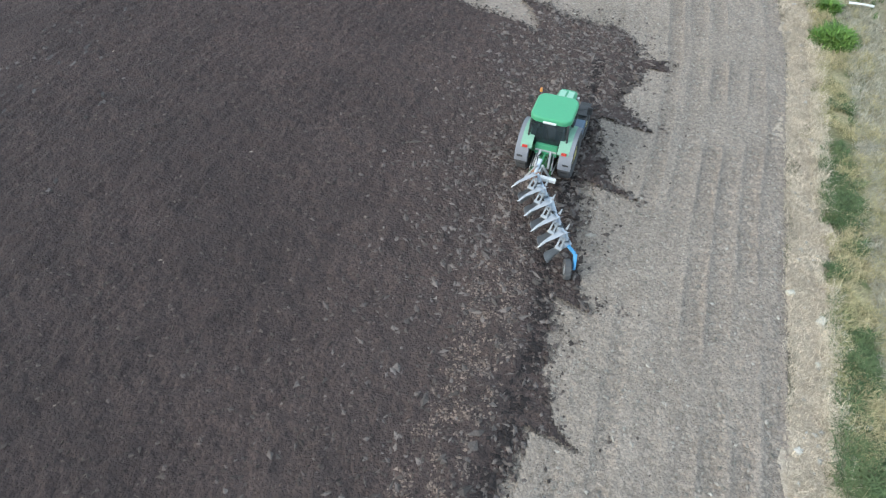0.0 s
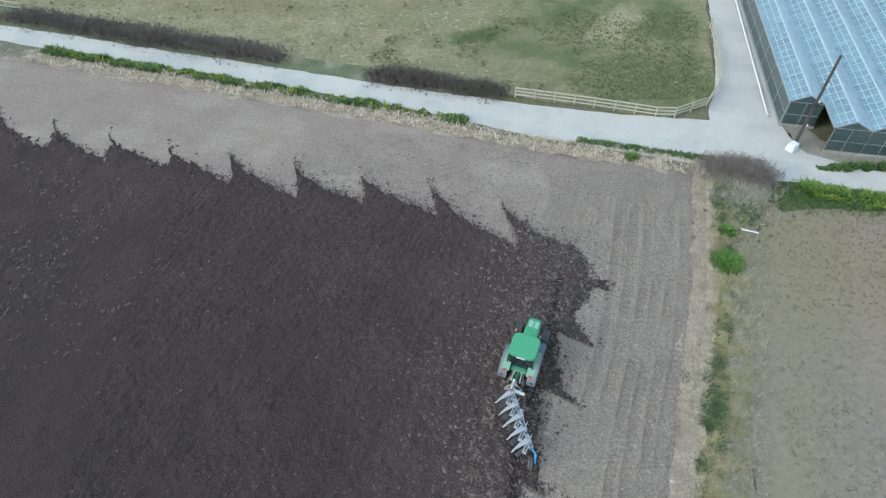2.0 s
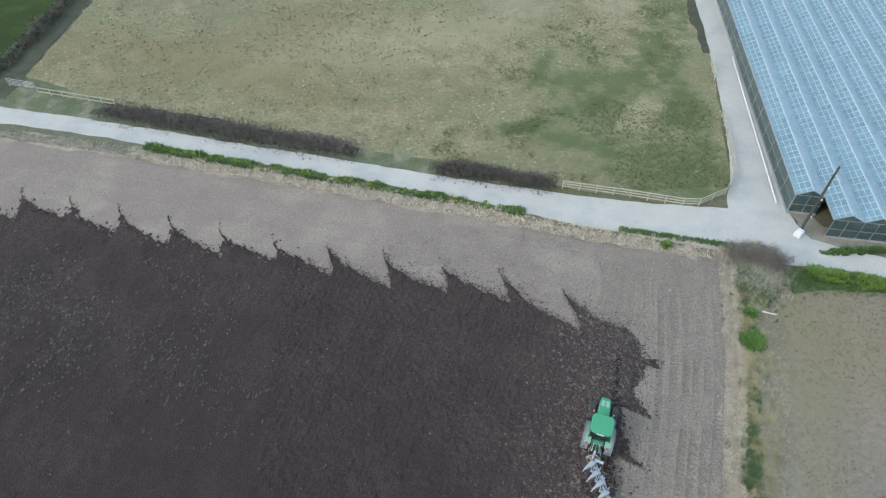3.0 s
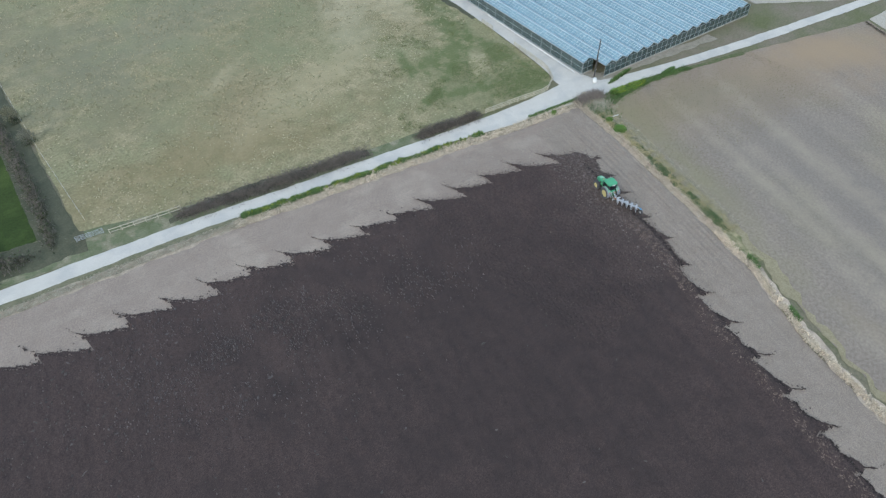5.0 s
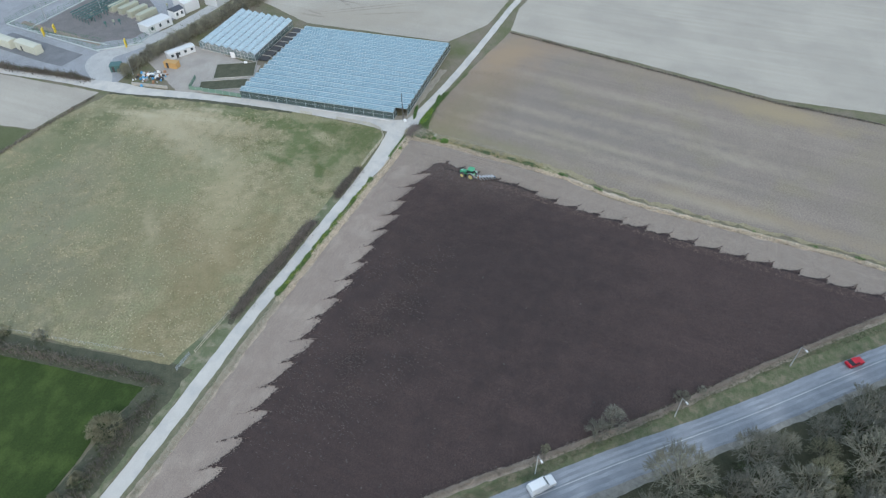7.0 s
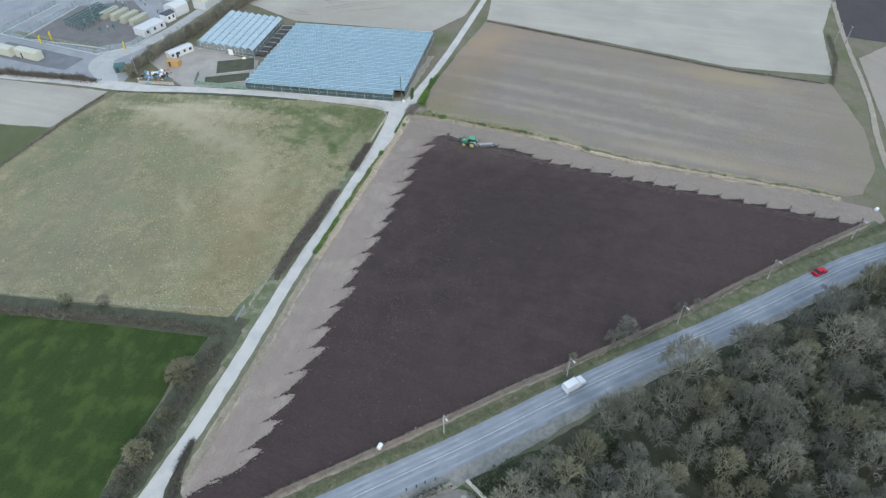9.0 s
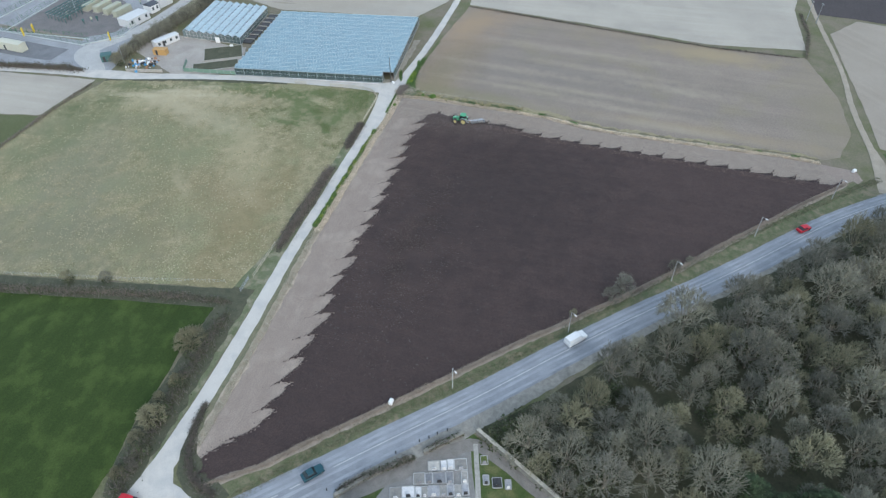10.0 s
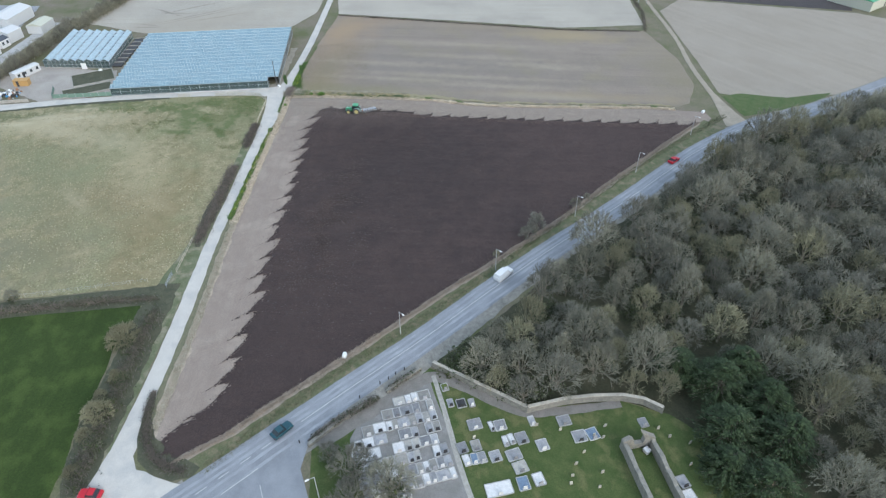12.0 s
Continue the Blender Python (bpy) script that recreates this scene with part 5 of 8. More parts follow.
def raised_board():
    """The upper set's board: a curved blade narrowing to its tail."""
    bm = bmesh.new()
    rows = []
    for off in (0.0, 0.02):
        grid = []
        for i in range(8):
            u = i / 7
            c = Vector((-0.12 - 0.78 * u, 0.16 - 0.85 * u, 0.42 + 0.1 * u))
            half = 0.24 * (1 - u) ** 0.8 + 0.025
            grid.append([bm.verts.new(c + Vector((0.6 * half * w, -0.62 * half * w, 0.55 * half * w - 0.1 * (1 - w * w) * (1 - u) + off))) for w in (-1, -0.5, 0, 0.5, 1)])
        rows.append(grid)
        for i in range(7):
            for j in range(4):
                bm.faces.new((grid[i][j], grid[i + 1][j], grid[i + 1][j + 1], grid[i][j + 1]))
    a, b = rows
    rim = [(i, 0) for i in range(8)] + [(7, j) for j in range(1, 5)] + [(i, 4) for i in range(6, -1, -1)] + [(0, j) for j in range(3, 0, -1)]
    for (i, j), (k, l) in zip(rim, rim[1:] + rim[:1]):
        bm.faces.new((a[i][j], a[k][l], b[k][l], b[i][j]))
    bmesh.ops.recalc_face_normals(bm, faces=bm.faces)
    return bm


PALEGREY = paint("scuffed_pale_grey_paint", (0.5, 0.5, 0.5), 0.5)
WORNBLUE = paint("worn_pale_blue_steel", (0.5, 0.51, 0.545), 0.42)
for k in range(5):
    p = BEAM_A + (BEAM_B - BEAM_A) * (0.1 + 0.215 * k)
    at = Matrix.Translation((p.x, p.y, p.z + 0.02))
    lower = part("plough_body", mouldboard(1), STEEL, plough, "", at, smooth=True)
    upper = part("raised_plough_body", raised_board(), WORNBLUE, plough, "", at, smooth=True)
    for flip, body in ((1, lower), (-1, upper)):
        part("leg", box(tube(bmesh.new(), (0.0, 0.02, 0), (-0.1, 0.1, -0.42 * flip), 0.07, 0.05, 6), -0.02, 0, 0, 0.22, 0.2, 0.2, None, 0.02), PALEBLUE, body)
        part("share_point", tube(bmesh.new(), (-0.08, 0.2, -0.45 * flip), (0.0, 0.42, -0.5 * flip), 0.05, 0.012, 6), STEEL, body)
    part("tail_rod", tube(bmesh.new(), (-0.78, -0.58, 0.5), (-0.98, -0.82, 0.5), 0.03, 0.022, 6), WHITE, upper, "white tail piece")
    part("skimmer_stalk", tube(tube(bmesh.new(), (-0.05, 0.0, 0.1), (-0.24, -0.12, 0.4), 0.04, 0.035, 6), (-0.24, -0.12, 0.4), (-0.36, -0.62, 0.42), 0.035, 0.03, 6), PALEGREY, upper, "pale skimmer stalk")
    part("skimmer_stalk", tube(bmesh.new(), (-0.1, -0.1, 0.3), (-0.22, -0.6, 0.36), 0.03, 0.028, 6), PALEGREY, upper, "pale skimmer stalk")
    part("skimmer", box(bmesh.new(), -0.3, -0.66, 0.4, 0.24, 0.12, 0.06, Matrix.Rotation(radians(25), 4, "Y"), 0.015), PALEGREY, upper, "pale skimmer blade")
bm = ring(bmesh.new(), (0, 0, 0), (1, 0.12, 0), 0.36, 0.2, 0.24, 28, 0.012)
dw = part("depth_wheel", bm, RUBBER, plough, "grey brown rubber depth wheel", Matrix.Translation((1.42, -5.5, 0.36)))
part("hub", tube(bmesh.new(), (-0.1, 0, 0), (0.1, 0, 0), 0.2, 0.2, 16), STEEL, dw)
part("wheel_bracket", box(tube(tube(bmesh.new(), BEAM_B, (1.62, -5.1, 0.75), 0.07, 0.06, 8), (1.62, -5.1, 0.75), (1.66, -5.5, 0.38), 0.06, 0.05, 8), 1.66, -5.3, 0.6, 0.08, 0.5, 0.2, Matrix.Rotation(radians(35), 4, "X"), 0.02), BLUE, plough, "blue wheel bracket")


# ---------------------------------------------------------------- loose soil
LUMP = np.array([(1, 0, 0), (-1, 0, 0), (0, 1, 0), (0, -1, 0), (0, 0, 1), (0, 0, -1)], float)
LUMP_FACES = np.array([(0, 2, 4), (2, 1, 4), (1, 3, 4), (3, 0, 4), (2, 0, 5), (1, 2, 5), (3, 1, 5), (0, 3, 5)])


def lumps(name, x, y, z, size, material_, label, flat=0.6, seed=1, stretch=1.6):
    """Crumbly lumps joined into one mesh."""
    r = np.random.RandomState(seed)
    n = len(x)
    v = LUMP[None] * (1 + 0.35 * r.uniform(-1, 1, (n, 6, 1)))
    v = v + 0.25 * r.uniform(-1, 1, (n, 6, 3))
    v = v * (np.stack([size * r.uniform(1, stretch, n), size * r.uniform(0.7, 1.1, n), size * flat * r.uniform(0.7, 1.2, n)], -1)[:, None])
    a = r.uniform(0, 2 * math.pi, n)
    c, s = np.cos(a)[:, None], np.sin(a)[:, None]
    v = np.stack([v[..., 0] * c - v[..., 1] * s + x[:, None], v[..., 0] * s + v[..., 1] * c + y[:, None], v[..., 2] + z[:, None]], -1)
    f = (LUMP_FACES[None] + 6 * np.arange(n)[:, None, None]).reshape(-1, 3)
    return tagged(put(name, mesh_of(name, v.reshape(-1, 3), f), material_), label, "soil", kind="stuff")


def island(m, spread):
    """Lets each loose piece of a joined mesh take its own brightness."""
    n, l = m.node_tree.nodes, m.node_tree.links
    b = n["Principled BSDF"]
    src = b.inputs["Base Color"].links[0].from_socket
    geo, rr, hsv = n.new("ShaderNodeNewGeometry"), n.new("ShaderNodeMapRange"), n.new("ShaderNodeHueSaturation")
    rr.inputs[3].default_value, rr.inputs[4].default_value = 1 - spread, 1 + spread
    l.new(geo.outputs["Random Per Island"], rr.inputs[0])
    l.new(rr.outputs[0], hsv.inputs["Value"])
    l.new(src, hsv.inputs["Color"])
    l.new(hsv.outputs[0], b.inputs["Base Color"])
    return m


island(CLOD, 0.55)
PALECLOD = island(material("dry_pale_clod", (0.33, 0.3, 0.26), (0.22, 0.195, 0.165), 0.4, bump=0.02, fine=0.06), 0.4)
rs = np.random.RandomState(3)
cx, cy = rs.uniform(-22, 11.5, 80000), rs.uniform(4, 42, 80000)
keep = (ploughed_depth(cx, cy) > 0.05) & (rs.uniform(0, 1, 80000) < 0.35 + 0.65 * np.exp(-((cx - 5 - 0.38 * (cy - 16)) / 8.0) ** 2))
cx, cy = cx[keep][:24000], cy[keep][:24000]
lumps("soil_clods", cx, cy, 0.09 + soil_height(cx, cy), 0.022 + 0.085 * rs.uniform(0, 1, len(cx)) ** 3, CLOD, "crumbly dark clods on freshly ploughed soil", seed=4)
cx, cy = rs.uniform(-8, 11, 26000), rs.uniform(5, 36, 26000)
keep = (ploughed_depth(cx, cy) > 0.1) & (rs.uniform(0, 1, 26000) < np.exp(-((cx - 7.0 - 0.35 * (cy - 26)) / 4.2) ** 2) * np.clip((cy - 8) / 12, 0.25, 1))
lumps("large_clods", cx[keep], cy[keep], 0.1 + soil_height(cx[keep], cy[keep]), 0.045 + 0.1 * rs.uniform(0, 1, keep.sum()) ** 2.5, island(material("drying_large_clod", (0.15, 0.126, 0.113), (0.095, 0.08, 0.072), 0.3, bump=0.02, fine=0.06), 0.45), "large turned clods near the furrow ends", seed=5, stretch=2.2)
HALFDRY = island(material("half_dry_clod", (0.2, 0.152, 0.124), (0.13, 0.099, 0.082), 0.4, bump=0.02, fine=0.06), 0.4)
for n, y0, y1, base, grow, seed in ((12000, 2.0, 15.5, 0.018, 0.055, 6), (2600, 15.5, 27.5, 0.018, 0.05, 61), (6500, -66.0, 2.0, 0.04, 0.08, 62)):
    py, o = rs.uniform(y0, y1, n), -0.45 - 2.3 * rs.beta(1.4, 1.5, n)
    px = np.interp(py, OPEN_Y, OPEN_X) + o / 0.93
    keep = (vnoise(px, py, 0.45, 15) + 0.6 * vnoise(px, py, 0.22, 16) + rs.normal(0, 0.25, n) > 0.0) & (ploughed_depth(px, py) > 0.2)
    px, py = px[keep], py[keep]
    lumps("pale_clods", px, py, 0.1 + soil_height(px, py), base + grow * rs.uniform(0, 1, len(px)) ** 2.5, HALFDRY, "half dry clods turned up beside the open furrow", seed=seed)
# Crumbs darker than the soil beside them, along the open furrow's bottom.
py = rs.uniform(-70, 28.3, 5200)
px = np.interp(py, OPEN_Y, OPEN_X) + rs.normal(0.05, 0.2, 5200)
keep = ploughed_depth(px, py) > 0.15
lumps("damp_crumbs", px[keep], py[keep], 0.11 + soil_height(px[keep], py[keep]), 0.04 + 0.09 * rs.uniform(0, 1, keep.sum()) ** 2, island(material("dark_furrow_soil", (0.03, 0.0235, 0.022), (0.022, 0.0175, 0.017), 0.4, bump=0.02, fine=0.06), 0.3), "dark crumbs along the bottom of the open furrow", flat=0.35, seed=63)
# Furrow slices smeared smooth by the plough; their sky glints are painted as paler colour.
gx, gy = rs.uniform(-88, -16, 42000), rs.uniform(16, 62, 42000)
near = np.exp(-((gx + 50) / 21) ** 2 - ((gy - 38 + 0.3 * (gx + 50)) / 8.5) ** 2)
keep = (ploughed_depth(gx, gy) > 0.6) & (rs.uniform(0, 1, 42000) < near * np.clip(0.35 + 0.9 * vnoise(gx, gy, 4, 91), 0, 1))
gx, gy = gx[keep], gy[keep]
n = len(gx)
turn = rs.normal(radians(69), 0.25, n)
long_, wide_ = 0.06 + 0.17 * rs.uniform(0, 1, n) ** 2.2, 0.03 + 0.045 * rs.uniform(0, 1, n)
tip = rs.uniform(0.02, 0.07, n)
u = np.stack([np.cos(turn) * long_, np.sin(turn) * long_, 0 * turn], -1)
w = np.stack([-np.sin(turn) * wide_, np.cos(turn) * wide_, tip], -1)
c = np.stack([gx, gy, 0.15 + soil_height(gx, gy)], -1)
low = np.array([0, 0, -0.12])
v = np.stack([c - u - w, c + u - 0.8 * w, c + 0.9 * u + w, c - 0.9 * u + 0.8 * w, c - u - w + low, c + u - 0.8 * w + low, c + 0.9 * u + w + low, c - 0.9 * u + 0.8 * w + low], 1).reshape(-1, 3)
f = (np.array([(0, 1, 2, 3), (0, 4, 5, 1), (1, 5, 6, 2), (2, 6, 7, 3), (3, 7, 4, 0)])[None] + 8 * np.arange(n)[:, None, None]).reshape(-1, 4)
tagged(put("furrow_slices", mesh_of("furrow_slices", v, f), island(material("glint_pale_smeared_soil", (0.15, 0.125, 0.113), (0.08, 0.065, 0.059), 0.5, rough=0.5, fine=0.1), 0.45)), "furrow slices smeared smooth by the plough, sky glints painted in pale", "soil", kind="stuff")
# Soil thrown over the edges of the ploughed land.
ex, ey = rs.uniform(-20, 12.5, 260000), rs.uniform(2, 50, 260000)
d = ploughed_depth(ex, ey)
keep = (d < 0.1) & (rs.uniform(0, 1, len(d)) < 0.95 * np.exp(d / 0.55))
ex, ey = ex[keep][:19000], ey[keep][:19000]
lumps("spilled_clods", ex, ey, 0.06 + 0 * ex, 0.016 + 0.08 * rs.uniform(0, 1, len(ex)) ** 4, CLOD, "dark crumbs spilled beyond the furrow ends", seed=9)
ex, ey = rs.uniform(-105, 5, 260000), rs.uniform(-76, 76, 260000)
d = ploughed_depth(ex, ey)
keep = (d < 0.1) & (d > -3) & (rs.uniform(0, 1, len(d)) < 0.9 * np.exp(d / 0.28)) & ~((ex > -20) & (ey > 2)) & (ex > np.interp(ey, SOUTH_Y, SOUTH_X) + 1.0)
ex, ey = ex[keep][:9000], ey[keep][:9000]
lumps("spilled_clods", ex, ey, 0.05 + 0 * ex, 0.05 + 0.1 * rs.uniform(0, 1, len(ex)) ** 3, CLOD, "dark clods spilled along the furrow ends", seed=10)
hx, hy = rs.uniform(-12, 21, 36000), rs.uniform(0, 45, 36000)
keep = (ploughed_depth(hx, hy) < -0.05) & (hx < 12.0 + 0.385 * (hy - 12.5)) & (hy < 47 - 0.26 * (hx + 5))
lumps("headland_crumbs", hx[keep], hy[keep], 0.075 + 0 * hx[keep], 0.018 + 0.06 * rs.uniform(0, 1, keep.sum()) ** 3, PALECLOD, "small dry crumbs and stones on the headland", seed=7)
# Distant clods, toned paler than the soil to carry its faint glints.
wx, wy = rs.uniform(-100, 5, 24000), rs.uniform(-70, 66, 24000)
keep = (ploughed_depth(wx, wy) > 0.3) & ~((wx > -22) & (wy > 4)) & (rs.uniform(0, 1, 24000) < 0.04 + 0.96 * np.exp(-((wx + 62) / 22) ** 2 - ((wy - 38) / 16) ** 2))
lumps("far_clods", wx[keep], wy[keep], 0.12 + 0 * wx[keep], 0.05 + 0.13 * rs.uniform(0, 1, keep.sum()) ** 3, island(material("glint_pale_clod", (0.1, 0.09, 0.086), (0.075, 0.066, 0.062), 0.4, fine=0.1), 0.4), "clods scattered along the furrows, faint glints put into their paler colour", seed=8, stretch=2.4)

# ---------------------------------------------------------------- greenhouses
BARWHITE = paint("pale_aluminium_bar", (0.52, 0.6, 0.64), 0.5)
def greenhouse(label, origin, bay_dir, run_dir, starts, width, length, eave, rise, tone):
    """Ridged glasshouse: bays side by side, each running along run_dir. starts: how far each bay's front is set forward."""
    house = thing("greenhouse", label, "greenhouse")
    b, r = Vector((*bay_dir, 0)).normalized(), Vector((*run_dir, 0)).normalized()
    o = Vector((*origin, 0))
    m = Matrix(((b.x, r.x, 0, o.x), (b.y, r.y, 0, o.y), (0, 0, 1, 0), (0, 0, 0, 1)))
    slope = math.atan2(rise, width / 2)

    def built(name, bm, mat_):
        bm.transform(m)
        return part(name, bm, mat_, house)

    side = math.hypot(rise, width / 2) - 0.04
    pane_len = 2.95
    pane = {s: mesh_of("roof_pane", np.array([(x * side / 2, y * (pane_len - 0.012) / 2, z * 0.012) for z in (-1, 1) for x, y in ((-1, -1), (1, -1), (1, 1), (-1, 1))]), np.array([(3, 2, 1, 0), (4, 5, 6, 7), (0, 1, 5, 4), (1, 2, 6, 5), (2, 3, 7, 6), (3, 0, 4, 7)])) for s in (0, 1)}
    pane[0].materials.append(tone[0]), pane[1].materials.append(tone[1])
    count = 0
    rest = []
    for k, start in enumerate(starts):
        n = int((length - start) / pane_len)
        step = (length - start) / n
        for s in (0, 1):
            for j in range(n):
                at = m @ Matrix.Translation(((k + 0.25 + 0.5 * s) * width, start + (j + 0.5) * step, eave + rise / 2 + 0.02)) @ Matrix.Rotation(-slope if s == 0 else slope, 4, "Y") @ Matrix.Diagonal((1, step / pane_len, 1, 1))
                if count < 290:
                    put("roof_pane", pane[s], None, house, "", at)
                    count += 1
                else:
                    rest.append((s, at))
        bm = bmesh.new()
        box(bm, (k + 0.5) * width, (start + length) / 2, eave + rise + 0.03, 0.14, length - start, 0.06)
        built("ridge", bm, BARWHITE)
        built("gutter", box(bmesh.new(), k * width, (start + length) / 2, eave, 0.16, length - start, 0.12), GALV)
        bm = bmesh.new()
        bars = int((length - start) / 0.98)
        for j in range(bars):
            box(bm, (k + 0.27) * width, start + (j + 0.5) * (length - start) / bars, eave + rise * 0.54 + 0.06, side * 0.86, 0.06, 0.03, Matrix.Rotation(-slope, 4, "Y"))
        for q in (0.16, 0.32):
            box(bm, k * width + q * width, (start + length) / 2, eave + rise * q * 2 + 0.06, 0.05, length - start, 0.03, Matrix.Rotation(-slope, 4, "Y"))
        built("glazing_grid", bm, BARWHITE)
        for e, front in ((start, True), (length, False)):
            bm = bmesh.new()
            x0, x1 = k * width + 0.05, (k + 1) * width - 0.05
            for off in (0, 0.03):
                vs = [bm.verts.new(p) for p in ((x0, e + off, 0.25), (x1, e + off, 0.25), (x1, e + off, eave), ((x0 + x1) / 2, e + off, eave + rise), (x0, e + off, eave))]
                bm.faces.new(vs)
            built("gable_pane", bm, WALLGLASS)
            bm = bmesh.new()
            for x in (x0, (x0 + x1) / 2):
                box(bm, x, e - 0.02, eave / 2, 0.06, 0.06, eave)
            for z in (0.25, eave * 0.5, eave):
                box(bm, (x0 + x1) / 2, e - 0.02, z, x1 - x0, 0.05, 0.05)
            for sgn in (-1, 1):
                box(bm, (x0 + x1) / 2 + sgn * width / 4, e - 0.02, eave + rise / 2, side, 0.06, 0.06, Matrix.Rotation(slope * sgn, 4, "Y"))
            built("gable_frame", bm, GALV)
        built("base_wall", box(bmesh.new(), (k + 0.5) * width, start - 0.02, 0.12, width, 0.14, 0.26), CONCRETE)
    for s in (0, 1):
        mats = [a for q, a in rest if q == s]
        if mats:
            base = np.array([v.co for v in pane[s].vertices])
            faces = np.array([list(p.vertices) for p in pane[s].polygons])
            vv = np.concatenate([base @ np.array(a.to_3x3()).T + np.array(a.translation) for a in mats])
            ff = np.concatenate([faces + 8 * q for q in range(len(mats))])
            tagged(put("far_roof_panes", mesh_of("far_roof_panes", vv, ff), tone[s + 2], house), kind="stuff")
    for x, start in ((0.0, starts[0]), (len(starts) * width, starts[-1])):
        n = int((length - start) / 3.0)
        for j in range(n):
            y0, y1 = start + (length - start) * j / n, start + (length - start) * (j + 1) / n
            built("wall_pane", box(bmesh.new(), x, (y0 + y1) / 2, eave * 0.55, 0.03, y1 - y0 - 0.08, eave * 0.86), WALLGLASS)
            bm = box(bmesh.new(), x, y0, eave / 2, 0.08, 0.08, eave)
            box(bm, x, (y0 + y1) / 2, eave * 0.55, 0.06, y1 - y0, 0.05)
            box(bm, x, (y0 + y1) / 2, 0.15, 0.12, y1 - y0, 0.3)
            built("wall_post", bm, GALV)
    return house, m


# One glass in two tones: each slope's light is painted into its colour.
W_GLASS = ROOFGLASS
E_GLASS = material("pale_lit_glass", (0.4, 0.5, 0.545), (0.34, 0.435, 0.485), 2.5, rough=0.3, fine=0.6, random_tint=0.03)
W_FAR = island(material("far_dim_slope_glass", (0.2, 0.31, 0.37), (0.175, 0.275, 0.33), 2.5, rough=0.25, fine=0.6), 0.04)
E_FAR = island(material("far_pale_lit_glass", (0.4, 0.5, 0.545), (0.34, 0.435, 0.485), 2.5, rough=0.3, fine=0.6), 0.03)
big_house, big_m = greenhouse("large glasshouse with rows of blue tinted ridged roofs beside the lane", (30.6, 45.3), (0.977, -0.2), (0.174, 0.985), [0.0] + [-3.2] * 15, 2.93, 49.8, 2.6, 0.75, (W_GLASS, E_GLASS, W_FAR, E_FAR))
small_house, small_m = greenhouse("small glasshouse with pale ridged roof bays by the yard", (62.4, 97.0), (0.33, 0.944), (0.98, -0.195), [0.0] * 8, 2.95, 27.7, 2.6, 0.75, (E_GLASS, E_GLASS, E_FAR, E_FAR))
bm = box(bmesh.new(), -0.1, 24.6, 1.0, 0.05, 1.6, 1.1, None, 0.02)
part("loading_hatch", bm, WHITE, big_house, "white hatch panel on the long wall", big_m)
part("service_door", box(bmesh.new(), 9.0, -0.06, 1.05, 1.8, 0.06, 2.1, None, 0.02), WHITE, small_house, "white sliding door", small_m)
part("service_pipe", tube(bmesh.new(), (-0.9, 1.0, 0.3), (-0.9, 30.0, 0.3), 0.09, 0.09, 8), WHITE, big_house, "pale pipe along the wall", big_m)

# ---------------------------------------------------------------- fences, poles and lamps
def rail_fence(points, label, rails=3, high=1.15):
    f = thing("rail_fence", label, "fence")
    posts = along(points, 1.85)
    for p, d in posts:
        part("post", box(bmesh.new(), p.x, p.y, high / 2, 0.11, 0.11, high, Matrix.Rotation(math.atan2(d.y, d.x), 4, "Z"), 0.01), WOODPALE, f)
    for (p, _), (q, _) in zip(posts, posts[1:]):
        c, d = (p + q) / 2, q - p
        for k in range(rails):
            part("rail", box(bmesh.new(), c.x, c.y, 0.35 + k * (high - 0.42) / (rails - 1), d.length, 0.045, 0.13, Matrix.Rotation(math.atan2(d.y, d.x), 4, "Z")), WOODPALE, f)
    return f


rail_fence([(7.3, 50.3), (14.2, 48.5), (21.0, 46.5), (24.9, 48.2), (27.2, 51.6), (28.3, 56.5), (29.6, 63.0)], "pale weathered post and rail fence round the pasture corner")
rail_fence([(-57.0, 71.6), (-52.5, 70.2), (-46.2, 68.3)], "thin weathered rail fence at the pasture edge by the track", 2, 1.0)
rail_fence([(31.2, 70.0), (32.1, 75.0)], "short stretch of pale post and rail fence")


def wire_fence(points, label, step, high):
    f = thing("wire_fence", label, "fence")
    posts = along(points, step)
    for p, d in posts:
        part("post", tube(bmesh.new(), (p.x, p.y, 0), (p.x, p.y, high), 0.06, 0.05, 6), WOODPALE, f)
    for (p, _), (q, _) in zip(posts, posts[1:]):
        for z in (0.4, 0.8, high - 0.1):
            part("wire", tube(bmesh.new(), (p.x, p.y, z), (q.x, q.y, z), 0.012, 0.012, 3), GALV, f)
    return f


wire_fence([(-58.5, 77.5), (-56.5, 100), (-53.0, 130), (-51.5, 160)], "thin wire fence beside the dark hedge bank", 3.5, 1.1)

gate = thing("field_gate", "grey tubular steel farm gate by the track", "gate")
for z in (0.25, 0.45, 0.65, 0.88, 1.12):
    part("bar", tube(bmesh.new(), (-61.5, 73.6, z), (-57.6, 72.5, z), 0.03, 0.03, 6), GALV, gate)
for q in (0, 0.5, 1):
    x, y = -61.5 + 3.9 * q, 73.6 - 1.1 * q
    part("upright", tube(bmesh.new(), (x, y, 0), (x, y, 1.2), 0.04, 0.04, 6), GALV, gate)

pole = thing("utility_pole", "dark tarred wooden utility pole beside the greenhouse corner", "utility pole")
part("shaft", tube(bmesh.new(), (30.9, 42.5, 0), (31.0, 42.6, 8.8), 0.15, 0.1, 12), POLEWOOD, pole)
part("transformer_bracket", box(bmesh.new(), 30.95, 42.5, 4.3, 0.5, 0.2, 0.25, None, 0.02), BLACK, pole)
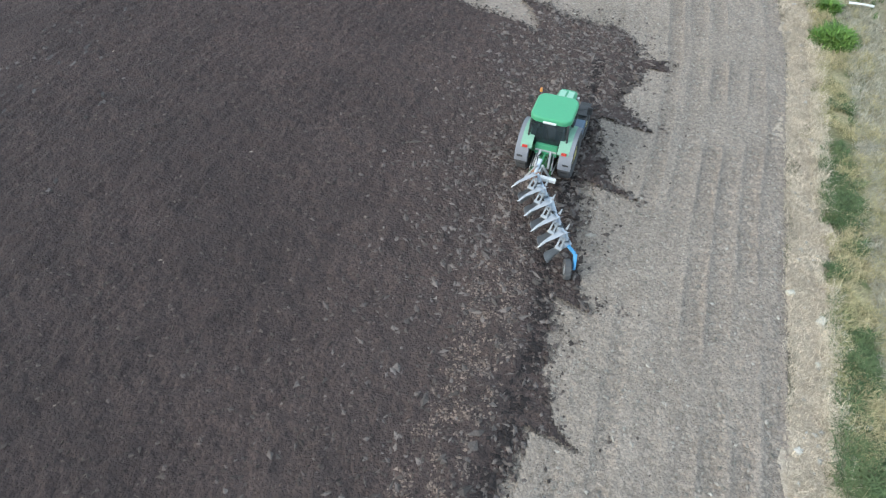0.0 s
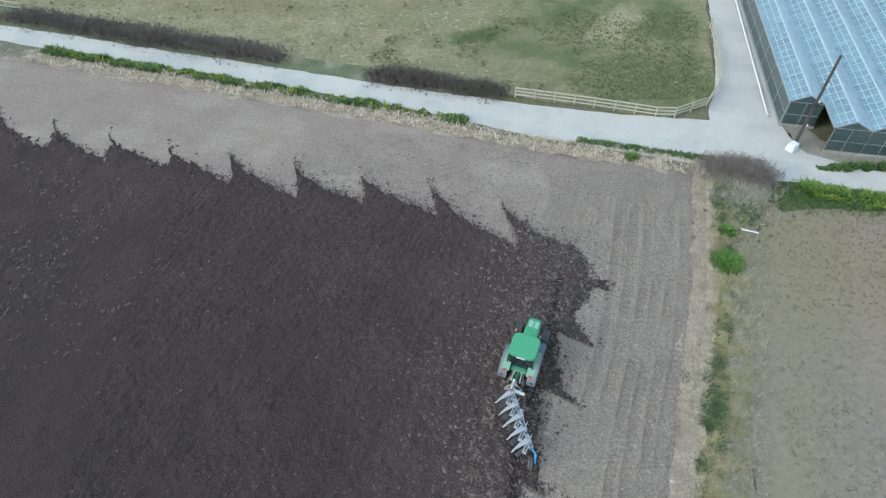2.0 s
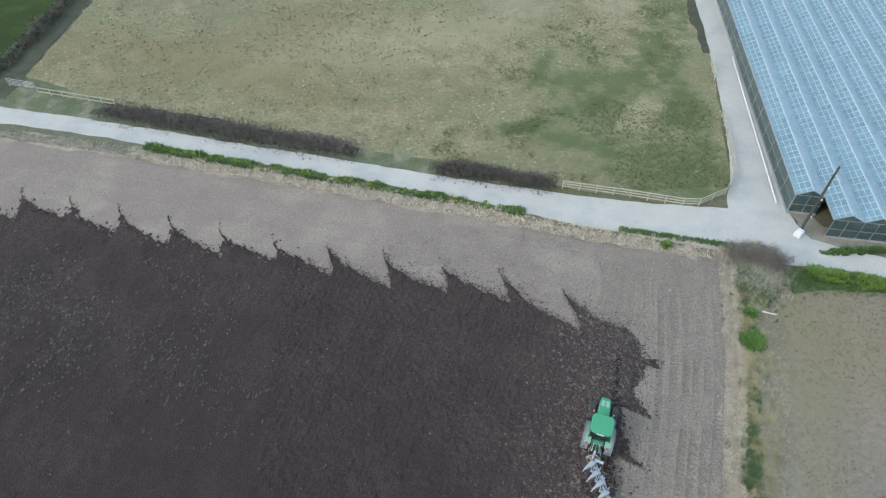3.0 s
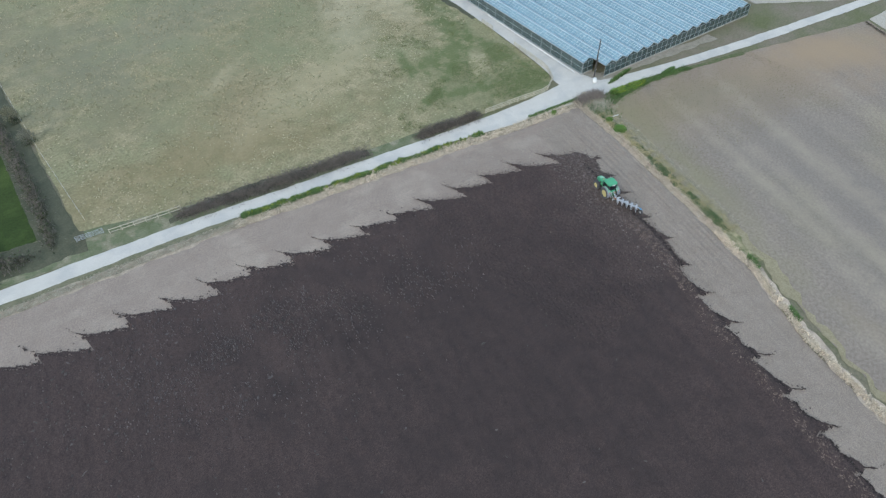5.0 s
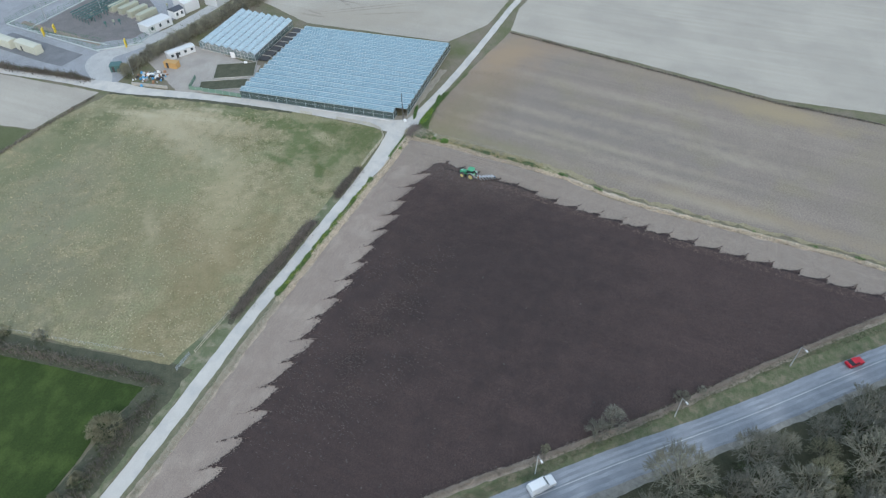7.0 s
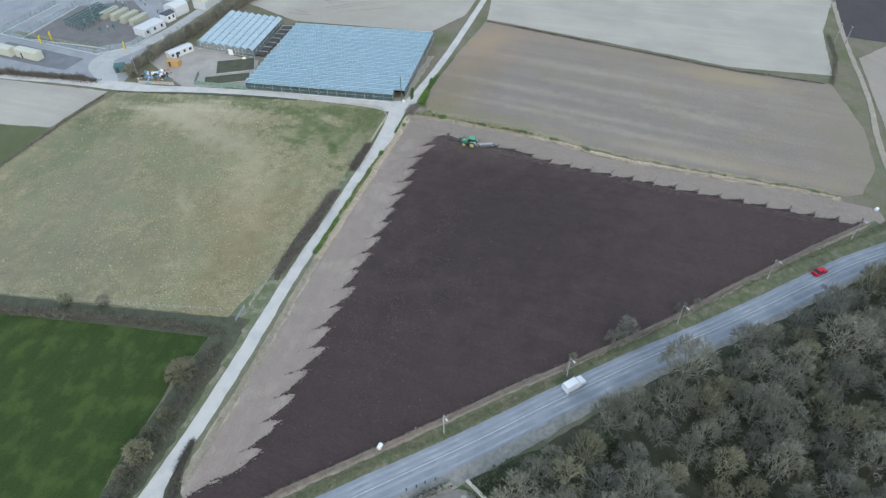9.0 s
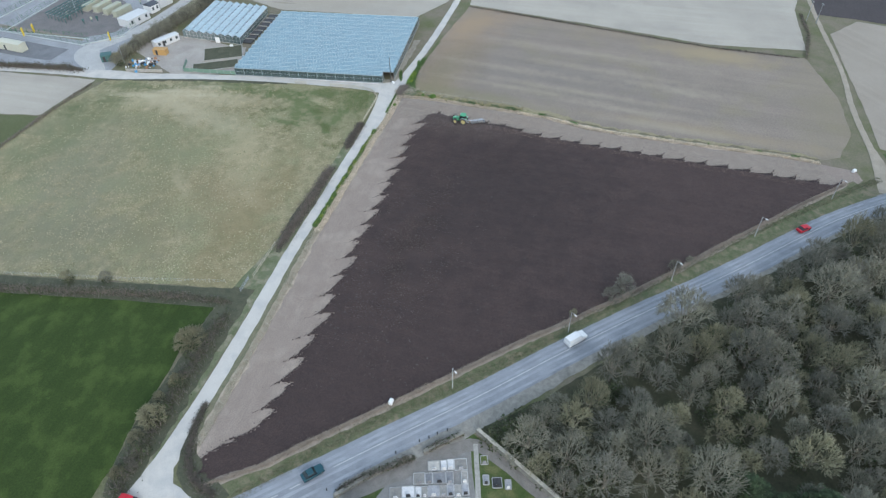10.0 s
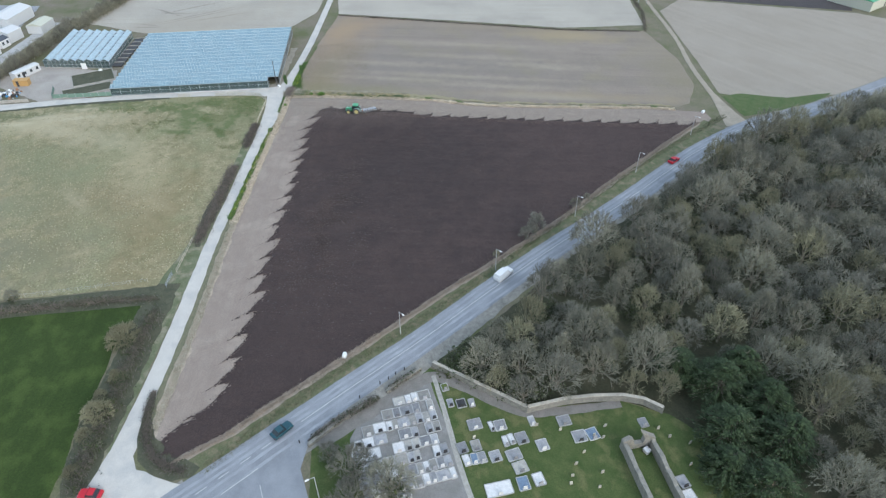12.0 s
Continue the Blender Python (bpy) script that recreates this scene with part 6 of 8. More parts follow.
for z in (2.2, 4.6, 6.2):
    part("insulator", tube(bmesh.new(), (31.05, 42.35, z), (31.05, 42.35, z + 0.18), 0.07, 0.05, 8), WHITE, pole, "white insulator")
bm = box(bmesh.new(), 0, 0, 0.35, 1.0, 0.8, 0.7, None, 0.12, taper=0.8)
tagged(part("white_container", bm, WHITE, at=pose(30.4, 41.9, 0.04, 0, 0, 35)), "white plastic box at the foot of the pole", "container")


LAMPGREY = paint("weathered_pale_lamp_paint", (0.55, 0.56, 0.55), 0.5)


def street_lamp(x, y, tx, ty):
    lamp = thing("street_lamp", "grey steel street lamp with a short arm on the verge", "street lamp", pose(x, y, 0), group="street lamps along the road")
    d = Vector((tx, ty, 0)).normalized()
    part("column", tube(tube(bmesh.new(), (0, 0, 0), (0, 0, 1.2), 0.1, 0.09, 10), (0, 0, 1.2), (0, 0, 6.0), 0.07, 0.055, 10), LAMPGREY, lamp)
    part("arm", tube(bmesh.new(), (0, 0, 5.98), d * 0.9 + Vector((0, 0, 6.12)), 0.045, 0.04, 8), LAMPGREY, lamp)
    q = d.to_track_quat("Y", "Z").to_matrix().to_4x4()
    part("lamp_head", box(bmesh.new(), *(d * 1.15 + Vector((0, 0, 6.13))), 0.26, 0.62, 0.12, q, 0.04), WHITE, lamp, "pale lantern")
    return lamp


for x, y in ((-88.7, 28.8), (-76.3, 4.6), (-63.0, -20.6), (-49.6, -44.6), (-36.5, -69.6)):
    street_lamp(x, y, -0.88, -0.46)
street_lamp(-118.8, 48.8, -0.25, 1.0)

# ---------------------------------------------------------------- road markings
marks = thing("centre_line", "worn white centre line on the road", "road marking", kind="structure")
WORNWHITE = material("worn_road_paint", (0.62, 0.62, 0.6), (0.42, 0.42, 0.42), 0.6, fine=0.08)
line = smooth_line(ROAD_LINE)


def dash(name, a, b, width, z=0.108):
    d = (Vector((*b, 0)) - Vector((*a, 0)))
    n = Vector((-d.y, d.x, 0)).normalized() * width / 2
    bm = bmesh.new()
    bm.faces.new([bm.verts.new((p[0] + s * n.x, p[1] + s * n.y, z)) for p, s in ((a, -1), (b, -1), (b, 1), (a, 1))])
    return part(name, bm, WORNWHITE, marks)


inside = [(x, y) for x, y in line if y < 52]
for a, b in zip(inside, inside[1:]):
    dash("line", a, b, 0.12)
pts = along([p for p in line if 51 < p[1] < 92], 3.9)
for p, d in pts:
    q = p + d * 1.9
    dash("dash", (p.x, p.y), (q.x, q.y), 0.12)
dash("stop_line", (-113.9, 63.4), (-110.9, 57.6), 0.12, 0.106)
dash("stop_line", (-114.0, 57.5), (-119.5, 56.8), 0.1, 0.106)


# ---------------------------------------------------------------- vehicles
def vehicle(name, label, at, paint_, long, wide, high, van=False):
    car = thing(name, label, "van" if van else "car", at)
    h0, belt = 0.24, high * (0.62 if not van else 0.6)
    k = long / 2

    def sec(y, w, z0, z1):
        return [(-w, y, z0), (-w, y, z1 * 0.8 + z0 * 0.2), (-w * 0.9, y, z1), (w * 0.9, y, z1), (w, y, z1 * 0.8 + z0 * 0.2), (w, y, z0)]

    w = wide / 2
    part("body", loft(bmesh.new(), [sec(-k, w * 0.9, h0 + 0.1, belt * (1.0 if van else 0.92)), sec(-k * 0.94, w * 0.97, h0, belt), sec(-k * 0.3, w, h0, belt), sec(k * 0.4, w, h0, belt), sec(k * 0.72, w * 0.98, h0, belt * 0.93), sec(k * 0.95, w * 0.93, h0, belt * 0.8), sec(k, w * 0.84, h0 + 0.1, belt * 0.66)]), paint_, car)
    back, front = (-k * 0.97, k * 0.42) if van else (-k * 0.78, k * 0.3)
    top_b, top_f = (-k * 0.94, k * 0.2) if van else (-k * 0.5, k * 0.05)
    lo = [(-w * 0.93, back, belt - 0.02), (w * 0.93, back, belt - 0.02), (w * 0.93, front, belt - 0.04), (-w * 0.93, front, belt - 0.04)]
    hi = [(-w * 0.78, top_b, high - 0.05), (w * 0.78, top_b, high - 0.05), (w * 0.78, top_f, high - 0.05), (-w * 0.78, top_f, high - 0.05)]
    part("cabin_glass", loft(bmesh.new(), [lo, hi]), paint_ if van else CABGLASS, car, "" if van else "dark windows")
    rl = [(x * 1.03, y * 1.02, z - 0.03) for x, y, z in hi]
    part("roof", loft(bmesh.new(), [rl, [(x * 0.92, y * 0.96, high) for x, y, _ in hi]]), paint_, car)
    if van:
        part("windscreen", loft(bmesh.new(), [[(-w * 0.85, front + 0.03, belt), (w * 0.85, front + 0.03, belt), (w * 0.85, front - 0.05, belt), (-w * 0.85, front - 0.05, belt)], [(-w * 0.72, top_f + 0.05, high - 0.12), (w * 0.72, top_f + 0.05, high - 0.12), (w * 0.72, top_f - 0.05, high - 0.12), (-w * 0.72, top_f - 0.05, high - 0.12)]]), CABGLASS, car, "dark windscreen")
    for sx in (-1, 1):
        for y in (-k * 0.62, k * 0.62):
            wh = part("wheel", ring(bmesh.new(), (0, 0, 0), (1, 0, 0), 0.31, 0.18, 0.2, 24), RUBBER, car, "", Matrix.Translation((sx * (w - 0.1), y, 0.31)))
            part("rim", tube(bmesh.new(), (-0.07, 0, 0), (0.07, 0, 0), 0.19, 0.19, 14), GALV, wh)
        part("headlamp", box(bmesh.new(), sx * w * 0.66, k * 0.95, belt * 0.68, 0.3, 0.12, 0.14, None, 0.03), WHITE, car, "clear headlamp")
        part("tail_lamp", box(bmesh.new(), sx * w * 0.78, -k * 0.98, belt * 0.8, 0.18, 0.06, 0.2, None, 0.02), RED, car, "red tail lamp")
        part("mirror", box(bmesh.new(), sx * (w + 0.06), front - 0.15, belt + 0.06, 0.16, 0.1, 0.12, None, 0.02), paint_, car)
    return car


vehicle("delivery_van", "white delivery van driving along the road", pose(-78.6, 3.6, 0.1, 0, 0, 211.9), WHITE, 4.9, 1.9, 1.95, True)
vehicle("hatchback_car", "dark teal estate car driving on the road", pose(-105.0, 53.2, 0.1, 0, 0, math.degrees(math.atan2(10.5, -6.5)) - 90 + 180), CARTEAL, 3.9, 1.65, 1.35)
vehicle("hatchback_car", "red hatchback driving along the road", pose(-48.0, -56.9, 0.1, 0, 0, 205.5), CARRED, 3.7, 1.6, 1.35)
vehicle("hatchback_car", "red car waiting at the mouth of the farm track", pose(-108.4, 82.8, 0.06, 0, 0, -20), CARRED, 3.7, 1.6, 1.35)

# ---------------------------------------------------------------- cemetery
def wall_run(name, points, high, thick, mat_, cap_, label):
    w = tagged(new(name), label, "wall", kind="structure")
    for a, b in zip(points, points[1:]):
        d = Vector((b[0] - a[0], b[1] - a[1], 0))
        rot = Matrix.Rotation(math.atan2(d.y, d.x), 4, "Z")
        cx, cy = (a[0] + b[0]) / 2, (a[1] + b[1]) / 2
        part("stonework", box(bmesh.new(), cx, cy, high / 2, d.length + thick * 0.5, thick, high, rot), mat_, w)
        n = max(1, int(d.length / 1.1))
        for k in range(n):
            q = Vector((*a, 0)) + d * ((k + 0.5) / n)
            part("coping_stone", box(bmesh.new(), q.x, q.y, high + 0.06, d.length / n - 0.03, thick + 0.14, 0.12, rot, 0.02), cap_, w)
    return w


PALESTONE = material("pale_lichened_coping", (0.5, 0.47, 0.4), (0.4, 0.37, 0.31), 0.6, bump=0.01, fine=0.1, random_tint=0.15)
wall_run("cemetery_wall", [(-98.6, 24.9), (-104.2, 19.8), (-109.4, 15.1), (-112.9, 12.0)], 1.5, 0.5, STONE, PALESTONE, "pale coped rubble wall round the cemetery")
wall_run("cemetery_wall", [(-112.9, 12.0), (-113.1, 5.0), (-113.9, 0.0), (-115.2, -5.0), (-117.0, -8.2), (-119.6, -10.4)], 1.5, 0.5, STONE, PALESTONE, "curved pale coped rubble wall before the wood")
wall_run("roadside_wall", [(-109.2, 49.2), (-105.9, 43.6), (-102.9, 36.6)], 0.8, 0.45, STONE, STONE, "low mossy stone wall beside the road")
wall_run("roadside_wall", [(-102.0, 34.4), (-98.7, 27.4)], 0.8, 0.45, STONE, STONE, "low mossy stone wall beside the road gap")
setting(ribbon("cemetery_path", [(-109.4, 47.6, 1.1, 1.1), (-105.2, 37.7, 1.2, 1.2), (-100.8, 27.4, 1.3, 1.3), (-100.6, 25.0, 1.2, 1.2), (-105.3, 20.2, 0.9, 0.9), (-113.2, 13.2, 0.9, 0.9), (-114.6, 5.2, 0.8, 0.8), (-116, -4.8, 0.8, 0.8)], 0.034, material("cemetery_path_gravel", (0.24, 0.22, 0.2), (0.18, 0.17, 0.15), 1.5, fine=0.1), across=3), "dark trodden gravel path inside the wall", "path")
setting(ribbon("cemetery_walk", [(-100.6, 25.4, 0.4, 0.4), (-110.1, 25.7, 0.45, 0.45), (-119, 26.3, 0.45, 0.45), (-128, 26.2, 0.45, 0.45)], 0.04, CONCRETE, across=2, wobble=0.03), "narrow concrete walk between graves", "path")
for x, y in ((-108.0, 50.6), (-101.8, 39.3), (-99.7, 35.2), (-99.1, 33.5), (-98.4, 32.0), (-97.8, 30.2)):
    tagged(part("bollard", tube(tube(bmesh.new(), (x, y, 0), (x, y, 0.8), 0.09, 0.08, 10), (x, y, 0.8), (x, y, 0.9), 0.1, 0.05, 10), BLACK), "dark short bollard at the road edge", "bollard", "bollards by the wall")

KERB_PALE = material("pale_grave_kerb", (0.46, 0.46, 0.45), (0.32, 0.32, 0.31), 0.5, rough=0.6, fine=0.08, random_tint=0.25)


def grave(x, y, sx, sy, infill, stone, turn=0.0):
    """A kerbed grave; its headstone stands at the low-x end."""
    g = thing("grave", "kerbed grave with a small headstone and stone chippings", "grave", pose(x, y, 0.02, 0, 0, turn), group="graves in the cemetery")
    bm = bmesh.new()
    for cx, cy, lx, ly in ((0, -sy / 2, sx, 0.12), (0, sy / 2, sx, 0.12), (-sx / 2, 0, 0.12, sy - 0.12), (sx / 2, 0, 0.12, sy - 0.12)):
        box(bm, cx, cy, 0.11, lx, ly, 0.22, None, 0.015)
    part("kerb", bm, KERB_PALE, g)
    part("infill", box(bmesh.new(), 0, 0, 0.07, sx - 0.12, sy - 0.12, 0.14), infill, g)
    if stone is not None:
        bm = box(bmesh.new(), -sx / 2 + 0.2, 0, 0.22, 0.22, min(0.8, sy * 0.6), 0.16, None, 0.02)
        box(bm, -sx / 2 + 0.2, 0, 0.6, 0.1, min(0.66, sy * 0.5), 0.62, None, 0.03)
        part("headstone", bm, stone, g)
        part("vase", tube(bmesh.new(), (-sx / 2 + 0.5, 0.1, 0.1), (-sx / 2 + 0.5, 0.1, 0.32), 0.05, 0.08, 8), random.choice([WHITE, BLACK, GRANITE]), g)
    return g


rg = random.Random(5)
for r in range(8):
    gx = -104.4 - 2.3 * r
    gy = 27.2
    top = min(41.0, 29.5 + (-102.0 - gx) * 1.5)
    while gy < top:
        wid = rg.choice([0.95, 1.1, 1.2, 1.9, 2.1])
        if rg.random() < 0.93:
            grave(gx + rg.uniform(-0.1, 0.1), gy + wid / 2, rg.uniform(1.85, 2.15), wid, rg.choice([GRAVEL, GRANITE, GRANITE, MARBLE, GRAVEL]), rg.choice([GRANITE, MARBLE, BLACK, MARBLE]), rg.uniform(-2, 2))
        gy += wid + rg.uniform(0.05, 0.12)
for gx, gy, sx, sy, inf in ((-103.8, 24.2, 1.6, 1.2, LUSH), (-108.0, 22.4, 1.8, 1.6, BLACK), (-107.4, 24.2, 1.7, 1.0, GRANITE), (-108.4, 20.6, 1.7, 1.0, GRANITE), (-112.8, 21.5, 2.1, 2.3, GRANITE), (-114.0, 18.9, 2.0, 0.7, MARBLE), (-114.2, 17.4, 2.0, 1.9, GRANITE), (-117.4, 17.6, 2.0, 0.9, MARBLE), (-117.3, 16.5, 2.0, 0.9, MARBLE), (-117.6, 14.8, 2.2, 1.9, GRANITE),
        (-116.6, 24.9, 2.0, 1.6, GRANITE), (-116.8, 22.6, 2.0, 1.5, GRAVEL), (-119.0, 24.9, 2.0, 1.1, MARBLE), (-119.1, 23.6, 2.0, 1.1, BLUESLAB), (-119.2, 22.3, 2.0, 1.2, GRANITE), (-119.6, 20.2, 2.0, 1.8, GRANITE), (-120.2, 17.2, 2.0, 2.4, GRANITE), (-122.6, 17.0, 2.0, 2.2, GRAVEL), (-125.2, 21.6, 2.3, 4.2, MARBLE), (-125.4, 17.6, 2.3, 1.8, BLUESLAB), (-125.4, 15.0, 2.2, 1.7, MARBLE),
        (-114.9, 11.9, 1.9, 1.0, GRANITE), (-116.4, 6.6, 2.0, 2.2, GRANITE), (-119.8, 12.0, 2.1, 1.8, GRANITE), (-120.0, 5.4, 2.2, 2.2, GRANITE), (-120.2, 3.1, 2.2, 1.9, BLUESLAB), (-120.6, -6.2, 1.8, 1.4, GRANITE), (-132.2, -6.6, 2.1, 1.6, GRANITE), (-134.6, -6.2, 2.1, 1.9, MARBLE), (-128.6, 24.0, 2.0, 2.4, GRANITE), (-121.6, 36.0, 2.0, 2.2, GRANITE), (-112.0, 41.6, 2.4, 2.4, MARBLE)):
    grave(gx, gy, sx, sy, inf, rg.choice([GRANITE, MARBLE, BLACK]), rg.uniform(-4, 4))
for gx, gy in ((-116.0, 11.5), (-118.0, 8.0), (-120.6, 3.0), (-121.4, 1.8), (-119.4, 0.4), (-123.0, 6.0), (-124.6, 8.2), (-126.4, 9.6), (-127.2, 4.8), (-127.6, 10.4), (-129.4, 6.4), (-124.4, -9.0), (-126.4, -11.6), (-122.4, -8.0), (-130.0, -9.4), (-115.4, 22.5)):
    bm = box(bmesh.new(), 0, 0, 0.42, 0.14, 0.55, 0.84, None, 0.05, taper=0.85)
    tagged(part("headstone", bm, PALESTONE, at=pose(gx, gy, 0, rg.uniform(-8, 8), rg.uniform(-6, 6), rg.uniform(-12, 12))), "small leaning old headstone in the grass", "headstone", "old headstones")

ruin = thing("ruined_chapel", "roofless rubble stone chapel ruin with a broken gable", "ruin", pose(-130.2, -2.2, 0, 0, 0, 174))
for name, cx, cy, lx, ly, hz in (("long_wall", -0.5, 2.4, 11.0, 0.75, 2.0), ("long_wall", -0.5, -2.4, 11.0, 0.75, 2.1)):
    bm = box(bmesh.new(), cx, cy, hz / 2, lx, ly, hz, None, 0.08)
    bmesh.ops.subdivide_edges(bm, edges=[e for e in bm.edges if e.calc_length() > 2], cuts=10)
    for v in bm.verts:
        if v.co.z > hz * 0.7:
            v.co.z += 0.4 * noise.noise(v.co * 0.7)
    part(name, bm, STONE, ruin)
bm = bmesh.new()
prism(bm, [(-2.8, 0), (-2.8, 2.3), (-1.7, 3.0), (-1.0, 2.4), (-0.7, 1.2), (0.7, 1.2), (0.9, 2.6), (0.0, 4.3), (1.4, 3.2), (2.8, 2.2), (2.8, 0)], -0.4, 0.4)
part("gable_wall", bm, STONE, ruin, "", Matrix.Translation((-5.9, 0, 0)) @ Matrix.Rotation(radians(90), 4, "Z") @ Matrix.Rotation(radians(90), 4, "X"))
part("fallen_stone", box(bmesh.new(), -4.6, 1.2, 0.4, 1.1, 1.0, 0.8, Matrix.Rotation(0.4, 4, "Z"), 0.2), MARBLE, ruin, "pale tumbled masonry")

# ---------------------------------------------------------------- yard and compound
def shed(name, label, at, sx, sy, hz, rise, wall_, roof_, windows=0, category="shed"):
    s = thing(name, label, category, at)
    part("wall", box(bmesh.new(), 0, 0, hz / 2, sx, sy, hz, None, 0.03), wall_, s)
    bm = bmesh.new()
    loft(bm, [[(-sx / 2 - 0.1, y, hz), (sx / 2 + 0.1, y, hz), (sx / 2 + 0.1, y, hz + 0.08), (0, y, hz + rise), (-sx / 2 - 0.1, y, hz + 0.08)] for y in (-sy / 2 - 0.1, sy / 2 + 0.1)])
    part("roof", bm, roof_, s)
    for k in range(windows):
        y = -sy / 2 + (k + 0.5) * sy / windows
        for sgn in (-1, 1):
            part("window", box(bmesh.new(), sgn * (sx / 2 + 0.01), y, hz * 0.6, 0.05, min(0.9, sy / windows * 0.5), hz * 0.4, None, 0.01), CABGLASS, s)
    part("door", box(bmesh.new(), -sx / 2 - 0.02, sy * 0.2, 0.95, 0.06, 0.8, 1.9, None, 0.01), BLACK, s)
    return s


OCHRE = paint("faded_orange_paint", (0.5, 0.3, 0.1), 0.6)
TEAL = paint("dark_teal_metal", (0.05, 0.13, 0.125), 0.6)
GREYWHITE = paint("dull_white_paint", (0.62, 0.63, 0.63), 0.6)
shed("mobile_home", "long white mobile home with a pale roof in the yard", pose(65.6, 124.4, 0, 0, 0, 50), 2.9, 9.5, 2.2, 0.35, GREYWHITE, GREYWHITE, 4, "mobile home")
shed("orange_container", "dull orange storage container beside the mobile home", pose(57.0, 123.9, 0, 0, 0, -10), 2.3, 4.6, 1.9, 0.1, OCHRE, OCHRE, 0, "container")
shed("substation_hall", "long white rendered building with dark doors", pose(85.4, 141.8, 0, 0, 0, -119), 5.6, 10.4, 2.8, 0.25, GREYWHITE, GREYWHITE, 3, "building")
shed("white_house", "small white house with a dark slate roof", pose(95.6, 138.2, 0, 0, 0, -119), 4.2, 4.2, 2.8, 1.0, WHITE, DARKROOF, 2, "house")
shed("white_barn", "large white barn behind the compound", pose(102.4, 136.8, 0, 0, 0, -119), 6.5, 6.8, 3.6, 1.0, GREYWHITE, GREYWHITE, 0, "barn")
shed("white_barn", "low white shed beside the lane behind the hedge", pose(110.0, 127.0, 0, 0, 0, -110), 6.0, 9.0, 3.0, 1.0, GREYWHITE, CREAM, 0, "barn")
shed("white_barn", "long white storage shed beyond the compound", pose(122.0, 140.0, 0, 0, 0, -112), 9.0, 16.0, 4.0, 1.4, GREYWHITE, GREYWHITE, 0, "barn")
shed("garage", "small dark teal steel garage at the yard entrance", pose(53.4, 141.4, 0, 0, 0, 15), 3.0, 3.4, 2.2, 0.1, TEAL, TEAL, 0, "garage")
shed("green_barn", "low green roofed barn among distant fields", pose(46, -212, 0, 0, 0, 20), 18, 40, 4, 2.5, CREAM, GREEN, 0, "barn")
for x, y, a in ((68.0, 189.8, 67), (64.4, 178.4, 67)):
    shed("trailer", "long pale box trailer parked by the compound", pose(x, y, 0, 0, 0, a - 90), 3.0, 10.5, 2.8, 0.4, CREAM, CREAM, 0, "trailer")
DULLCREAM = paint("weathered_olive_cream", (0.4, 0.41, 0.32), 0.7)
for k, (x, y) in enumerate(((100.9, 163.4), (99.2, 158.7), (96.7, 153.9), (94.0, 149.2))):
    t = thing("transformer", "cream boxed transformer with cooling fins", "transformer", pose(x, y, 0, 0, 0, -113), group="transformers in the compound")
    part("tank", box(bmesh.new(), 0, 0, 1.3, 2.3, 8.4, 2.2, None, 0.2), DULLCREAM, t)
    for j in range(9):
        part("cooling_fin", box(bmesh.new(), 1.2, -3.5 + 0.87 * j, 1.3, 0.25, 0.45, 1.6, None, 0.03), DULLCREAM, t)
    part("plinth", box(bmesh.new(), 0, 0, 0.1, 3.0, 9.0, 0.2), CONCRETE, t)
for k in range(6):
    b = thing("busbar_row", "dark teal row of electrical busbars on posts", "busbar", pose(91.2 - 1.05 * k, 177.0 - 1.75 * k, 0, 0, 0, -20), group="busbar rows")
    for j in range(7):
        part("support", tube(bmesh.new(), (3.0 * j, 0, 0), (3.0 * j, 0, 1.9), 0.14, 0.12, 6), TEAL, b)
        part("insulator", tube(bmesh.new(), (3.0 * j, 0, 1.9), (3.0 * j, 0, 2.2), 0.2, 0.12, 8), GALV, b)
    part("bar", tube(bmesh.new(), (-0.6, 0, 2.3), (18.6, 0, 2.3), 0.2, 0.2, 6), TEAL, b)
rb = random.Random(12)
for k in range(34):
    x, y = rb.uniform(84, 116), rb.uniform(138, 172)
    if not (91 < x < 106 and 146 < y < 166) and y < 178 - 0.3 * (x - 84) and y - 143 > -0.4 * (x - 84):
        c = thing("switchgear_post", "small dark switchgear post in the compound", "switchgear", pose(x, y, 0, 0, 0, -20), group="switchgear posts")
        part("stand", tube(bmesh.new(), (0, 0, 0), (0, 0, 1.6), 0.16, 0.12, 6), TEAL, c)
        part("cabinet", box(bmesh.new(), 0, 0, 1.5, 0.7, 0.5, 0.9, None, 0.04), rb.choice([TEAL, GALV, DULLCREAM]), c)
for x, y in ((75.8, 179.8), (79.0, 177.4), (69.8, 146.0)):
    g = thing("yellow_marker", "yellow painted steel post frame", "post", pose(x, y, 0, 0, 0, 20), group="yellow frames at the compound")
    for s in (-0.6, 0.6):
        part("post", box(bmesh.new(), s, 0, 1.4, 0.5, 0.4, 2.8, None, 0.04), YELLOW, g)
    part("crossbar", box(bmesh.new(), 0, 0, 2.6, 1.4, 0.3, 0.3, None, 0.03), YELLOW, g)
palisade = thing("palisade_fence", "pale grey palisade fence round the electricity compound", "fence")
FENCEGREY = paint("pale_grey_fence", (0.5, 0.54, 0.54), 0.6)
